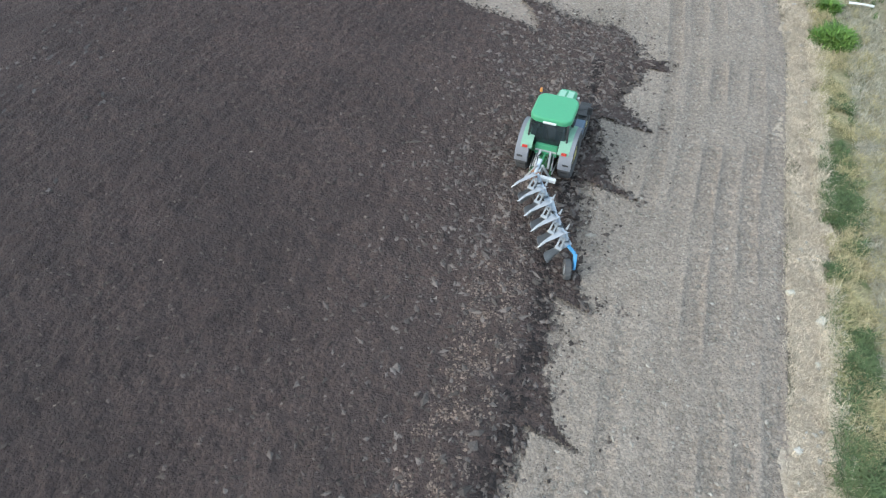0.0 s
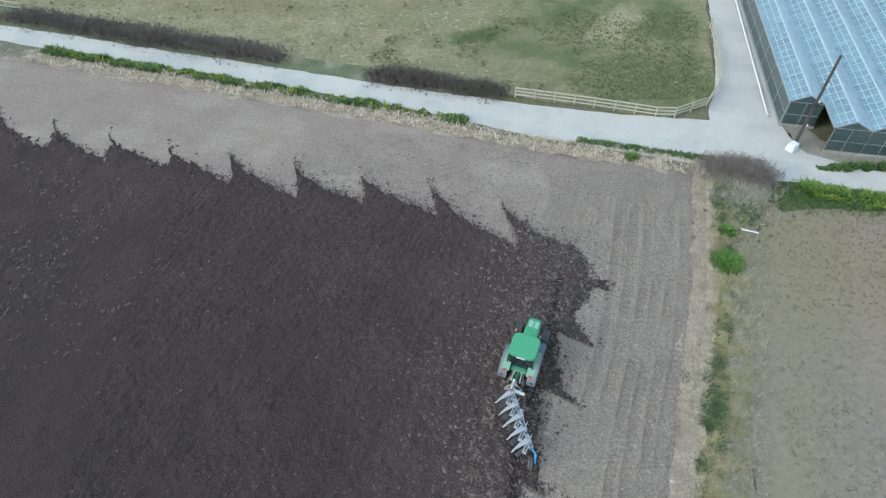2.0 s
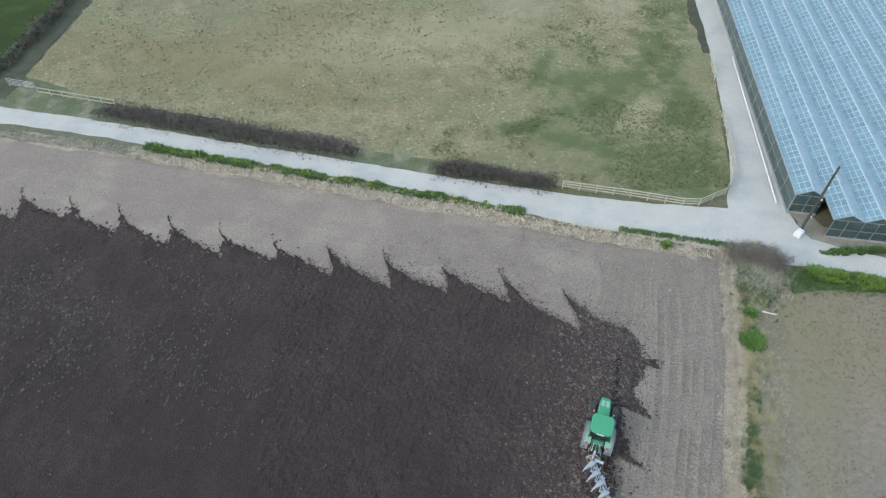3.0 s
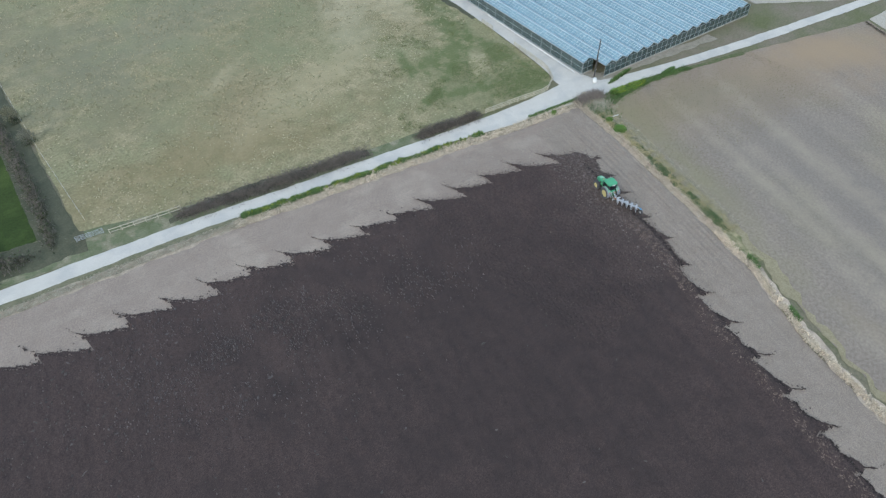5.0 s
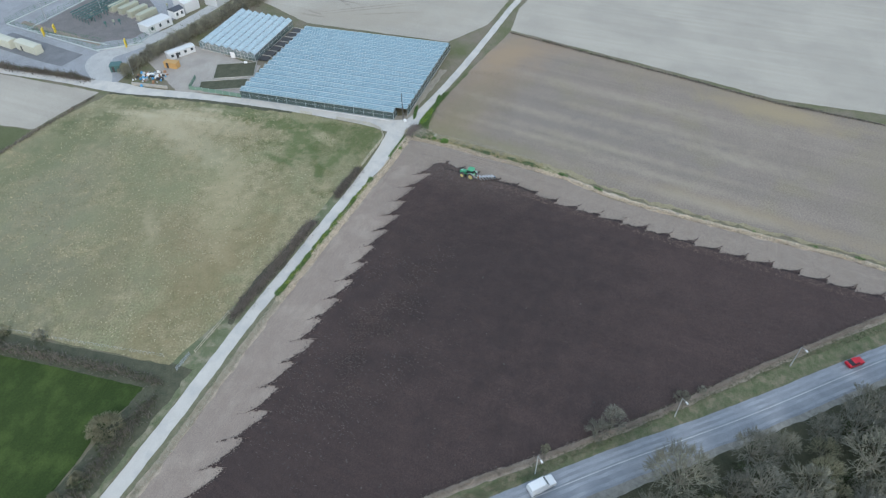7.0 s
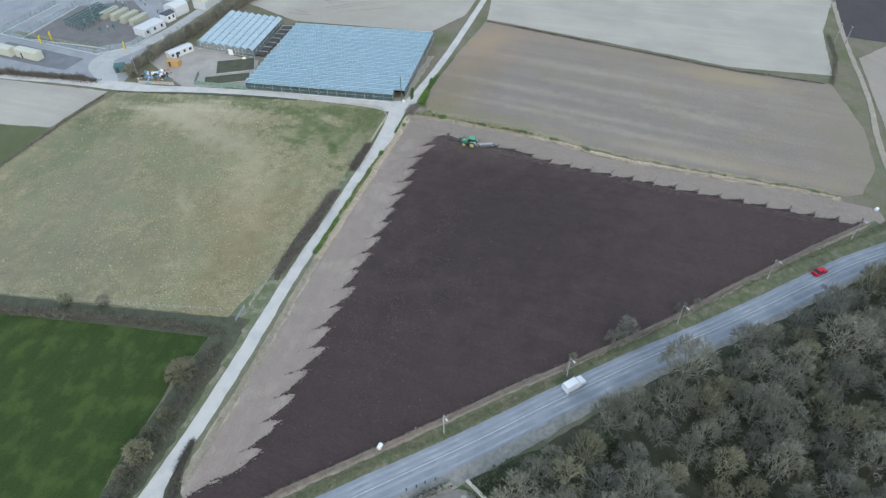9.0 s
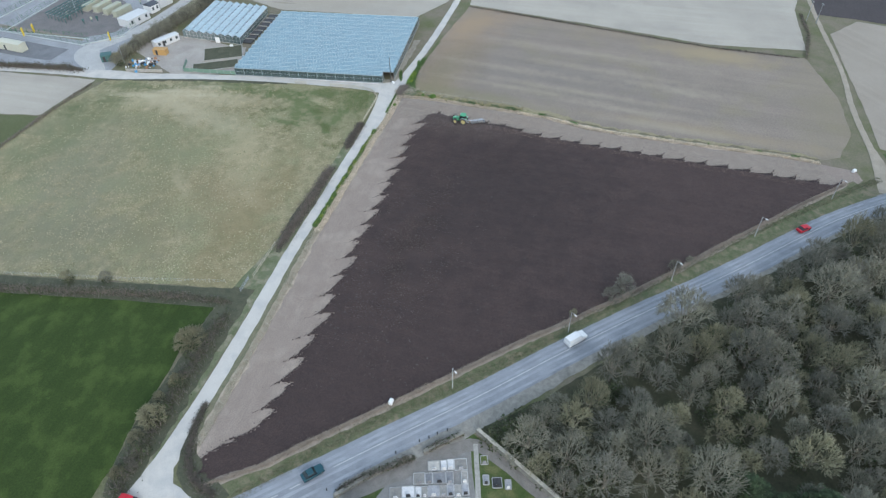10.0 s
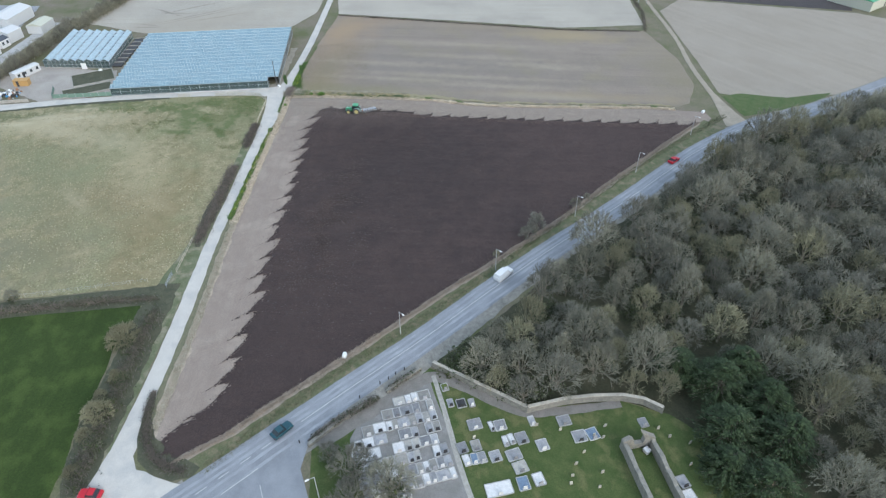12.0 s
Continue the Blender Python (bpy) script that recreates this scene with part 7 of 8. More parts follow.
for a, b in (((84, 199.5), (66.1, 155.4)), ((66.1, 155.4), (71.7, 143.2)), ((71.7, 143.2), (82, 140.5)), ((84, 199.5), (112, 190)), ((80, 189), (71.2, 155.8)), ((80, 189), (108, 181))):
    for p, d in along([a, b], 2.6):
        q = Matrix.Rotation(math.atan2(d.y, d.x), 4, "Z")
        part("kerb", box(bmesh.new(), p.x + d.x * 1.3, p.y + d.y * 1.3, 0.15, 2.6, 0.3, 0.3, q), FENCEGREY, palisade)
        part("post", tube(bmesh.new(), (p.x, p.y, 0.3), (p.x, p.y, 2.3), 0.05, 0.05, 6), DARKGREEN, palisade)
        for z in (0.6, 1.2, 1.8, 2.25):
            part("rail", tube(bmesh.new(), (p.x, p.y, z), (p.x + d.x * 2.6, p.y + d.y * 2.6, z), 0.025, 0.025, 4), DARKGREEN, palisade)
for x, y, h in ((104, 172, 8), (96, 168, 6), (88, 186, 7), (110, 160, 8), (114, 148, 7), (50.8, 134.8, 6.5), (68.4, -111.8, 8), (66.8, -114.8, 7.5)):
    p = thing("mast", "thin grey steel mast with a cross piece", "mast", pose(x, y, 0), group="steel masts")
    part("shaft", tube(bmesh.new(), (0, 0, 0), (0, 0, h), 0.14, 0.08, 8), GALV, p)
    part("cross_piece", box(bmesh.new(), 0, 0, h - 0.3, 1.6, 0.12, 0.12), GALV, p)
wall_run("yard_wall", [(44.3, 132.0), (42.9, 119.6)], 0.9, 0.25, CONCRETE, CONCRETE, "low concrete wall at the yard edge")
mesh_fence = thing("mesh_fence", "green windbreak mesh fence along the lane", "fence")
MESHGREEN = paint("green_mesh", (0.16, 0.26, 0.2), 0.8)
for a, b in (((42.9, 112.5), (39.6, 95.2)), ((42.9, 112.5), (48.2, 113.0))):
    for p, d in along([a, b], 2.4):
        q = Matrix.Rotation(math.atan2(d.y, d.x), 4, "Z")
        part("panel", box(bmesh.new(), p.x + d.x * 1.2, p.y + d.y * 1.2, 0.8, 2.38, 0.03, 1.3, q), MESHGREEN, mesh_fence)
        part("post", tube(bmesh.new(), (p.x, p.y, 0), (p.x, p.y, 1.6), 0.05, 0.05, 6), GALV, mesh_fence)
for x, y, sx, sy in ((56.0, 102.0, 9.6, 13.0), (46.4, 102.6, 6.0, 15.0)):
    bed = thing("growing_bed", "dark raised growing bed edged with boards", "planting bed", pose(x, y, 0.02, 0, 0, 12))
    part("soil", box(bmesh.new(), 0, 0, 0.12, sx, sy, 0.24), SHADE_SOIL, bed)
    for cx, cy, lx, ly in ((0, sy / 2, sx, 0.15), (0, -sy / 2, sx, 0.15), (sx / 2, 0, 0.15, sy), (-sx / 2, 0, 0.15, sy)):
        part("edge_board", box(bmesh.new(), cx, cy, 0.2, lx + 0.1, ly + 0.1, 0.3), CONCRETE, bed)
for k in range(7):
    x, y = 64.8 + 3.6 * k, 96.4 - 0.9 * k
    tank = thing("sunken_tank", "dark water filled tank between the greenhouses", "tank", pose(x, y - 1.6, 0.02, 0, 0, -11), group="tanks between the greenhouses")
    part("basin", box(bmesh.new(), 0, 0, 0.2, 2.9, 3.4, 0.4, None, 0.03), BLACK, tank)
    part("rim", box(bmesh.new(), 1.6, 0, 0.3, 0.25, 3.6, 0.6), CONCRETE, tank)
hr = random.Random(8)
for k in range(64):
    s = hr.uniform(0.25, 0.85)
    bm = box(bmesh.new(), 0, 0, s / 2, s * hr.uniform(0.7, 1.8), s, s, None, 0.05, taper=0.8)
    tagged(part("scrap_item", bm, hr.choice([WHITE, BLUE, BLACK, RUST, GALV, WHITE, GREYWHITE]), at=pose(49.5 + hr.gauss(0, 2.0), 127.6 + hr.gauss(0, 2.6), 0.02, hr.uniform(-15, 15), hr.uniform(-15, 15), hr.uniform(0, 180))), "discarded scrap piece on the yard heap", "scrap", "scrap heap in the yard")
for x, y, r_, lab in ((-25.6, -80.9, 25, "white bagged silage at the field corner"), (-91.6, 40.3, 70, "white bag caught on the roadside hedge"), (64.0, 97.6, 0, "white water tank by the greenhouse"), (61.2, 100.2, 0, "white crate by the greenhouse")):
    bm = box(bmesh.new(), 0, 0, 0.4, 0.9, 1.4, 0.8, None, 0.25, taper=0.75)
    tagged(part("white_bag", bm, WHITE, at=pose(x, y, 0.3 if x < -80 else 0.02, 0, 0, r_)), lab, "bag")
bm = tube(tube(bmesh.new(), (22.7, 32.3, 0.5), (23.3, 32.0, 0.55), 0.07, 0.05, 6), (23.3, 32.0, 0.55), (23.9, 31.9, 0.45), 0.05, 0.07, 6)
tagged(part("pale_stick", bm, WHITE), "bleached white broken post lying in dead grass", "post")
for k, (x, y, r_) in enumerate(((12.6, 13.4, 0.16), (13.2, 12.1, 0.22), (12.4, 10.4, 0.13), (12.9, 10.0, 0.15), (12.3, 9.6, 0.1), (13.1, 8.2, 0.12))):
    bm = box(bmesh.new(), 0, 0, r_ * 0.4, r_ * 2.2, r_ * 1.7, r_ * 0.9, None, r_ * 0.35, taper=0.7)
    tagged(part("field_stone", bm, PALESTONE, at=pose(x, y, 0.03, 4, -6, 37 * k)), "pale field stone lying in dead grass", "stone", "stones on the verge")

# ---------------------------------------------------------------- vegetation
def blades(name, x, y, z, high, wide, lean, material_, label, per=7, seed=1, category="grass"):
    """Tufts of thin bent blades joined into one mesh."""
    r = np.random.RandomState(seed)
    n = len(x) * per
    bx = np.repeat(x, per) + r.uniform(-0.12, 0.12, n)
    by = np.repeat(y, per) + r.uniform(-0.12, 0.12, n)
    hh = np.repeat(high, per) * r.uniform(0.6, 1.2, n)
    a = r.uniform(0, 2 * math.pi, n)
    l = hh * lean * r.uniform(0.3, 1.3, n)
    dx, dy = np.cos(a), np.sin(a)
    w = wide * r.uniform(0.7, 1.4, n)
    zz = np.zeros(n) + z
    v = np.stack([np.stack([bx - dy * w, by + dx * w, zz], -1), np.stack([bx + dy * w, by - dx * w, zz], -1),
        np.stack([bx + dx * l * 0.4 + dy * w * 0.8, by + dy * l * 0.4 - dx * w * 0.8, zz + hh * 0.65], -1), np.stack([bx + dx * l * 0.4 - dy * w * 0.8, by + dy * l * 0.4 + dx * w * 0.8, zz + hh * 0.65], -1),
        np.stack([bx + dx * l, by + dy * l, zz + hh * 0.9], -1)], 1).reshape(-1, 3)
    k = 5 * np.arange(n)[:, None]
    f = np.concatenate([k + [0, 1, 2], k + [0, 2, 3], k + [3, 2, 4]])
    return tagged(put(name, mesh_of(name, v, f), material_), label, category, kind="stuff")


def leaf_material(name, a, b, spread=0.4):
    m = island(material(name, a, b, 1.2, rough=0.7, fine=0.2), spread)
    return m


DRYGRASS = leaf_material("dead_straw_grass", (0.72, 0.62, 0.48), (0.54, 0.46, 0.34), 0.35)
GREYGRASS = leaf_material("grey_dead_grass", (0.46, 0.425, 0.34), (0.32, 0.295, 0.21), 0.35)
WEED = leaf_material("green_weed_leaves", (0.075, 0.145, 0.035), (0.11, 0.17, 0.055), 0.45)
YELLOWWEED = leaf_material("yellow_flowering_weed", (0.3, 0.34, 0.04), (0.14, 0.22, 0.04), 0.4)
BARK = material("grey_brown_bark", (0.26, 0.235, 0.185), (0.17, 0.155, 0.12), 0.5, bump=0.02, fine=0.08)
TWIG = material("pale_twig", (0.295, 0.288, 0.22), (0.19, 0.188, 0.148), 2.0, fine=0.3, random_tint=0.28)
OLIVETWIG = material("olive_lichened_twig", (0.305, 0.29, 0.19), (0.2, 0.198, 0.13), 2.0, fine=0.3, random_tint=0.25)
GREYTWIG = material("grey_twig", (0.255, 0.25, 0.202), (0.165, 0.163, 0.135), 2.0, fine=0.3, random_tint=0.3)
DARKTWIG = material("dark_bramble_stem", (0.22, 0.19, 0.165), (0.14, 0.125, 0.105), 1.0, fine=0.3, random_tint=0.25)
NEEDLE = leaf_material("dark_evergreen_foliage", (0.032, 0.052, 0.021), (0.05, 0.072, 0.03), 0.5)
IVY = leaf_material("dull_ivy_leaves", (0.05, 0.075, 0.03), (0.08, 0.09, 0.04), 0.4)

EDGE_Y = [-74.5, -66, -43.3, -25.4, -15, -3.7, 7.5, 16.7, 28.2, 36.9, 41]
EDGE_X = [-22.1, -18.3, -11, -4.9, -0.8, 6.0, 10.4, 13.7, 18.0, 20.4, 21.8]
rv = np.random.RandomState(17)


def strip(n, y0, y1, off0, off1):
    y = rv.uniform(y0, y1, n)
    return np.interp(y, EDGE_Y, EDGE_X) + rv.uniform(off0, off1, n), y


BANKGRASS = leaf_material("trodden_tan_grass", (0.6, 0.505, 0.385), (0.42, 0.35, 0.265), 0.35)
HAY = leaf_material("yellowed_long_grass", (0.5, 0.42, 0.245), (0.34, 0.31, 0.15), 0.35)
x, y = strip(9000, 2, 41, -0.05, 1.6)
blades("dry_grass", x, y, 0.03, 0.06 + 0.09 * rv.uniform(0, 1, 9000) + 0.05 * vnoise(x, y, 0.9, 38), 0.01, 1.9, BANKGRASS, "flattened tan grass on the bank along the headland", per=6, seed=21)
x, y = strip(3200, 2, 41, 1.05, 1.75)
keep = vnoise(x, y, 1.2, 39) > -0.35
blades("dry_grass", x[keep], y[keep], 0.05, 0.14 + 0.16 * rv.uniform(0, 1, keep.sum()), 0.007, 1.4, DRYGRASS, "pale dead grass fringe at the top of the bank", seed=121)
x, y = strip(3000, -74, 4, -0.1, 1.3)
blades("dry_grass", x, y, 0.03, 0.25 + 0.2 * rv.uniform(0, 1, 3000), 0.024, 1.0, DRYGRASS, "pale dead grass between the fields", per=5, seed=22)
x, y = strip(4200, 2, 41, 3.0, 5.4)
keep = rv.uniform(3.0, 6.2, 4200) > x - np.interp(y, EDGE_Y, EDGE_X)
blades("dry_grass", x[keep], y[keep], 0.03, 0.18 + 0.2 * rv.uniform(0, 1, keep.sum()), 0.008, 1.5, GREYGRASS, "matted grey dead grass", seed=23)
x, y = strip(5200, 2, 40, 1.4, 3.0)
grow = 0.8 * vnoise(x, y, 2.4, 41) + 0.7 * vnoise(x, y, 0.8, 141) + 0.4 * vnoise(x, y, 0.35, 142)
keep = grow > 0.2
blades("green_weeds", x[keep], y[keep], 0.03, 0.14 + 0.25 * np.clip(grow[keep], 0, 1), 0.014, 1.2, leaf_material("deep_green_grass", (0.075, 0.125, 0.05), (0.135, 0.165, 0.07), 0.4), "deep green grass among dead straw", per=9, seed=24, category="weeds")
x, y = strip(7600, 2, 41, 1.5, 4.2)
keep = vnoise(x, y, 1.1, 43) > -0.25
blades("mixed_grass", x[keep], y[keep], 0.03, 0.16 + 0.2 * rv.uniform(0, 1, keep.sum()), 0.008, 1.5, HAY, "yellowing grass between dead straw and weeds", per=6, seed=26)
x, y = strip(70, 2, 36, 0.25, 1.15)
lumps("bank_stones", x, y, 0.06 + 0 * x, 0.05 + 0.11 * rv.uniform(0, 1, 70) ** 2.5, island(material("pale_field_stone", (0.44, 0.42, 0.38), (0.33, 0.31, 0.28), 0.3, fine=0.08), 0.25), "rounded pale stones lying on the bank", seed=122, stretch=1.3)
x, y = strip(1600, -74, 4, 1.1, 1.9)
keep = vnoise(x, y, 3.0, 42) > 0.72
blades("green_weeds", x[keep], y[keep], 0.03, 0.3 + 0.2 * rv.uniform(0, 1, keep.sum()), 0.05, 0.9, WEED, "green weeds among dead grass", seed=25, category="weeds")


def clump(cx, cy, rx, ry, n, seed, mat_, label, high=0.4):
    r = np.random.RandomState(seed)
    a, d = r.uniform(0, 2 * math.pi, n), np.sqrt(r.uniform(0, 1, n))
    x, y = cx + rx * d * np.cos(a), cy + ry * d * np.sin(a)
    return blades("weed_clump", x, y, 0.03, high * (1.2 - d) * r.uniform(0.7, 1.2, n) + 0.1, 0.05, 0.9, mat_, label, per=9, seed=seed, category="weeds")


BRIGHTWEED = leaf_material("bright_weed_leaves", (0.1, 0.2, 0.035), (0.155, 0.235, 0.055), 0.4)
clump(20.8, 29.3, 1.25, 1.1, 210, 31, BRIGHTWEED, "bright green leafy weed clump", 0.6)
clump(21.8, 32.4, 0.65, 0.6, 80, 32, BRIGHTWEED, "small bright green weed clump", 0.5)
clump(16.4, 41.2, 0.6, 0.4, 60, 36, BRIGHTWEED, "bright weed clump beside the track", 0.5)
q = np.sqrt(rv.uniform(0, 1, 520)) * rv.choice([-1, 1], 520)
h = rv.uniform(-1, 1, 520) * np.sqrt(1 - q * q)
bx, by, bh = 33.1 + 3.9 * q + 0.3 * h, 35.8 - 1.15 * q + 1.0 * h, 0.42 * (1.25 - np.abs(h)) * (1 + 0.5 * vnoise(3 * q, h, 0.5, 74)) + 0.12
blades("weed_bank", bx, by, 0.03, bh, 0.045, 0.9, BRIGHTWEED, "bank of bright green weeds by the narrow track", per=8, seed=33, category="weeds")
pick = rv.uniform(0, 1, 520) < 0.75
blades("yellow_flower_heads", bx[pick], by[pick], 0.03 + np.repeat(bh[pick] * 0.7, 6), 0.12 + 0 * bh[pick], 0.035, 0.8, YELLOWWEED, "yellow flower heads over the weed bank", per=6, seed=34, category="flowers")
x, y = rv.uniform(26.4, 48, 2400), rv.normal(0, 0.55, 2400)
y = np.interp(x, [26, 29.7, 38.4, 46, 48], [36.9, 35.9, 34.3, 31.8, 31.0]) + y * np.interp(x, [26, 30, 38], [2.0, 1.3, 0.9])
blades("green_grass", x, y, 0.03, 0.12 + 0.16 * rv.uniform(0, 1, 2400), 0.02, 1.1, WEED, "green grass between the stubble and the narrow track", per=4, seed=37)
x, y = 24.2 + 1.3 * rv.normal(0, 1, 900), 36.4 + 1.15 * rv.normal(0, 1, 900)
blades("long_dry_grass", x, y, 0.03, 0.35 + 0.4 * rv.uniform(0, 1, 900), 0.011, 0.9, leaf_material("pale_grey_straw", (0.5, 0.46, 0.37), (0.36, 0.335, 0.25), 0.35), "long pale dead grass hanging round the corner thicket", per=5, seed=39)
x, y = 23.6 + 0.9 * rv.normal(0, 1, 220), 35.4 + 1.3 * rv.normal(0, 1, 220)
blades("green_weeds", x, y, 0.03, 0.25 + 0.3 * rv.uniform(0, 1, 220), 0.03, 0.9, WEED, "green weeds among long dead grass", per=6, seed=40, category="weeds")
x, y = rv.uniform(20, 62, 22000), rv.uniform(2, 35, 22000)
keep = (y < 34.6 - 0.36 * np.clip(x - 38, 0, 99)) & (x > np.interp(y, EDGE_Y, EDGE_X) + 4.6) & (rv.uniform(-0.6, 0.6, 22000) < 0.5 * vnoise(x, y, 7, 71) + 0.035 * (y - 22))
blades("stubble_weeds", x[keep], y[keep], 0.012, 0.04 + 0.06 * rv.uniform(0, 1, keep.sum()), 0.02, 1.6, leaf_material("olive_stubble_weed", (0.185, 0.162, 0.095), (0.135, 0.13, 0.07), 0.3), "low olive weeds among stubble", per=3, seed=73, category="weeds")
clump(43, 33.3, 3.0, 0.6, 160, 34, WEED, "green weeds by the narrow track")
clump(35.5, 39.4, 4.0, 0.5, 160, 35, WEED, "green weeds under the greenhouse wall")

# Green weeds and dead grass on the track's field side.
TV = [(-98, 74.9), (-75, 68.6), (-46, 61.2), (-16, 52.2), (0, 47.3), (7.5, 44.6), (20, 41.3), (23.5, 40.3)]
tv = np.array([(p.x, p.y) for p, _ in along(TV, 0.05)])


def beside(n, lo, hi, off0, off1, seed):
    r = np.random.RandomState(seed)
    pick = tv[(tv[:, 0] > lo) & (tv[:, 0] < hi)]
    q = pick[r.randint(0, len(pick), n)]
    o = r.uniform(off0, off1, n)
    return q[:, 0] + 0.26 * o, q[:, 1] + 0.96 * o


x, y = beside(3400, -40.5, 2.5, -0.35, 0.8, 51)
grow = vnoise(x, y, 1.3, 52) + 0.5 * vnoise(x, y, 0.5, 152) + 0.4 * vnoise(x, 0 * y, 4.0, 153)
keep = grow > -0.25
blades("green_weeds", x[keep], y[keep], 0.03, 0.16 + 0.3 * np.clip(grow[keep], 0, 1) + 0.12 * rv.uniform(0, 1, keep.sum()), 0.042, 0.9, WEED, "bright green weeds along the track", per=7, seed=53, category="weeds")
x, y = beside(500, -40, 2.5, -0.2, 0.5, 54)
blades("green_weeds", x[:160], y[:160], 0.05, 0.6 + 0 * x[:160], 0.05, 0.8, YELLOWWEED, "yellow topped weeds along the track", per=4, seed=55, category="weeds")
x, y = beside(3000, -98, -40, -1.7, -0.2, 60)
blades("dry_grass", x, y, 0.03, 0.08 + 0.14 * rv.uniform(0, 1, 3000), 0.02, 1.5, GREYGRASS, "grey dead grass beside the track", per=5, seed=61)
x, y = beside(3600, -42, 24, -1.9, 0.1, 56)
blades("dry_grass", x, y, 0.03, 0.12 + 0.25 * rv.uniform(0, 1, 3600), 0.018, 1.4, DRYGRASS, "dead grass along the track", per=5, seed=57)
x, y = beside(500, 12, 24, 0.0, 0.6, 58)
blades("green_weeds", x, y, 0.03, 0.25 + 0 * x, 0.04, 0.9, WEED, "green grass along the track", per=6, seed=59, category="weeds")
# Rough pasture tussocks.
for n, seed, high, wide, a, b, label in ((15000, 63, 0.2, 0.04, (0.46, 0.41, 0.28), (0.33, 0.3, 0.18), "straw tussocks in rough pasture"), (7000, 64, 0.16, 0.045, (0.17, 0.17, 0.09), (0.22, 0.205, 0.11), "dull olive tussocks in rough pasture")):
    x, y = rv.uniform(-55, 38, n), rv.uniform(50, 165, n)
    keep = (y > 60 - 0.275 * (x + 15)) & (x < 28 + 0.1 * (y - 55)) & (y < 154 - 0.33 * x) & (x > -55 + 0.02 * (y - 80)) & (np.hypot((x - 20) / 1.2, y - 58) > 17) & (vnoise(x, y, 9, seed) + 0.8 * vnoise(x, y, 2.2, seed + 1) > 0.0)
    blades("pasture_tussocks", x[keep], y[keep], 0.02, high * (0.5 + rv.uniform(0, 1, keep.sum())), wide, 1.3, leaf_material("pasture_blades", a, b, 0.3), label, per=4, seed=seed)


x, y = rv.uniform(-8, 34, 30000), rv.uniform(48, 92, 30000)
reach = 1.15 - np.hypot((x - 24) / 24, (y - 58) / 20)
keep = (y > 58 - 0.275 * (x + 15) + 1.2 * (x > 20)) & (x < 26.4 + 0.17 * (y - 51)) & (y > 49.5) & (rv.uniform(-0.15, 0.15, 30000) < np.maximum(0.55 * reach - 0.5 + 0.9 * vnoise(x, y, 4, 81) + 0.5 * vnoise(x, y, 1.6, 82), 1.2 - np.hypot((x - 21.5) / 7, (y - 51.5) / 5)))
blades("green_pasture_grass", x[keep], y[keep], 0.015, 0.06 + 0.08 * rv.uniform(0, 1, keep.sum()), 0.035, 1.3, leaf_material("fresh_pasture_blades", (0.11, 0.15, 0.05), (0.16, 0.18, 0.075), 0.3), "fresh green grass in the pasture corner", per=3, seed=83)


# Branching.
def sticks(segs, sides=3):
    """Thin tapered bars from rows of (a, b, r1, r2)."""
    a, b = np.array([s[0] for s in segs]), np.array([s[1] for s in segs])
    r1, r2 = np.array([s[2] for s in segs]), np.array([s[3] for s in segs])
    d = b - a
    d /= np.linalg.norm(d, axis=1, keepdims=True) + 1e-9
    u = np.cross(d, np.where(np.abs(d[:, 2:]) > 0.9, [[1.0, 0, 0]], [[0, 0, 1.0]]))
    u /= np.linalg.norm(u, axis=1, keepdims=True)
    w = np.cross(d, u)
    ang = 2 * math.pi * np.arange(sides) / sides
    c = np.cos(ang)[None, :, None] * u[:, None] + np.sin(ang)[None, :, None] * w[:, None]
    v = np.concatenate([a[:, None] + c * r1[:, None, None], b[:, None] + c * r2[:, None, None]], 1).reshape(-1, 3)
    k = (2 * sides * np.arange(len(a)))[:, None]
    j = np.arange(sides)
    f = np.stack([k + j, k + (j + 1) % sides, k + sides + (j + 1) % sides, k + sides + j], -1).reshape(-1, 4)
    return v, f


def slivers(a, b, wide):
    """Fine twigs, one thin tapering sliver each."""
    d = b - a
    u = np.cross(d, np.random.RandomState(5).normal(0, 1, d.shape))
    u *= wide / (np.linalg.norm(u, axis=1, keepdims=True) + 1e-9)
    v = np.stack([a - u, a + u, b], 1).reshape(-1, 3)
    return v, np.arange(len(v)).reshape(-1, 3)


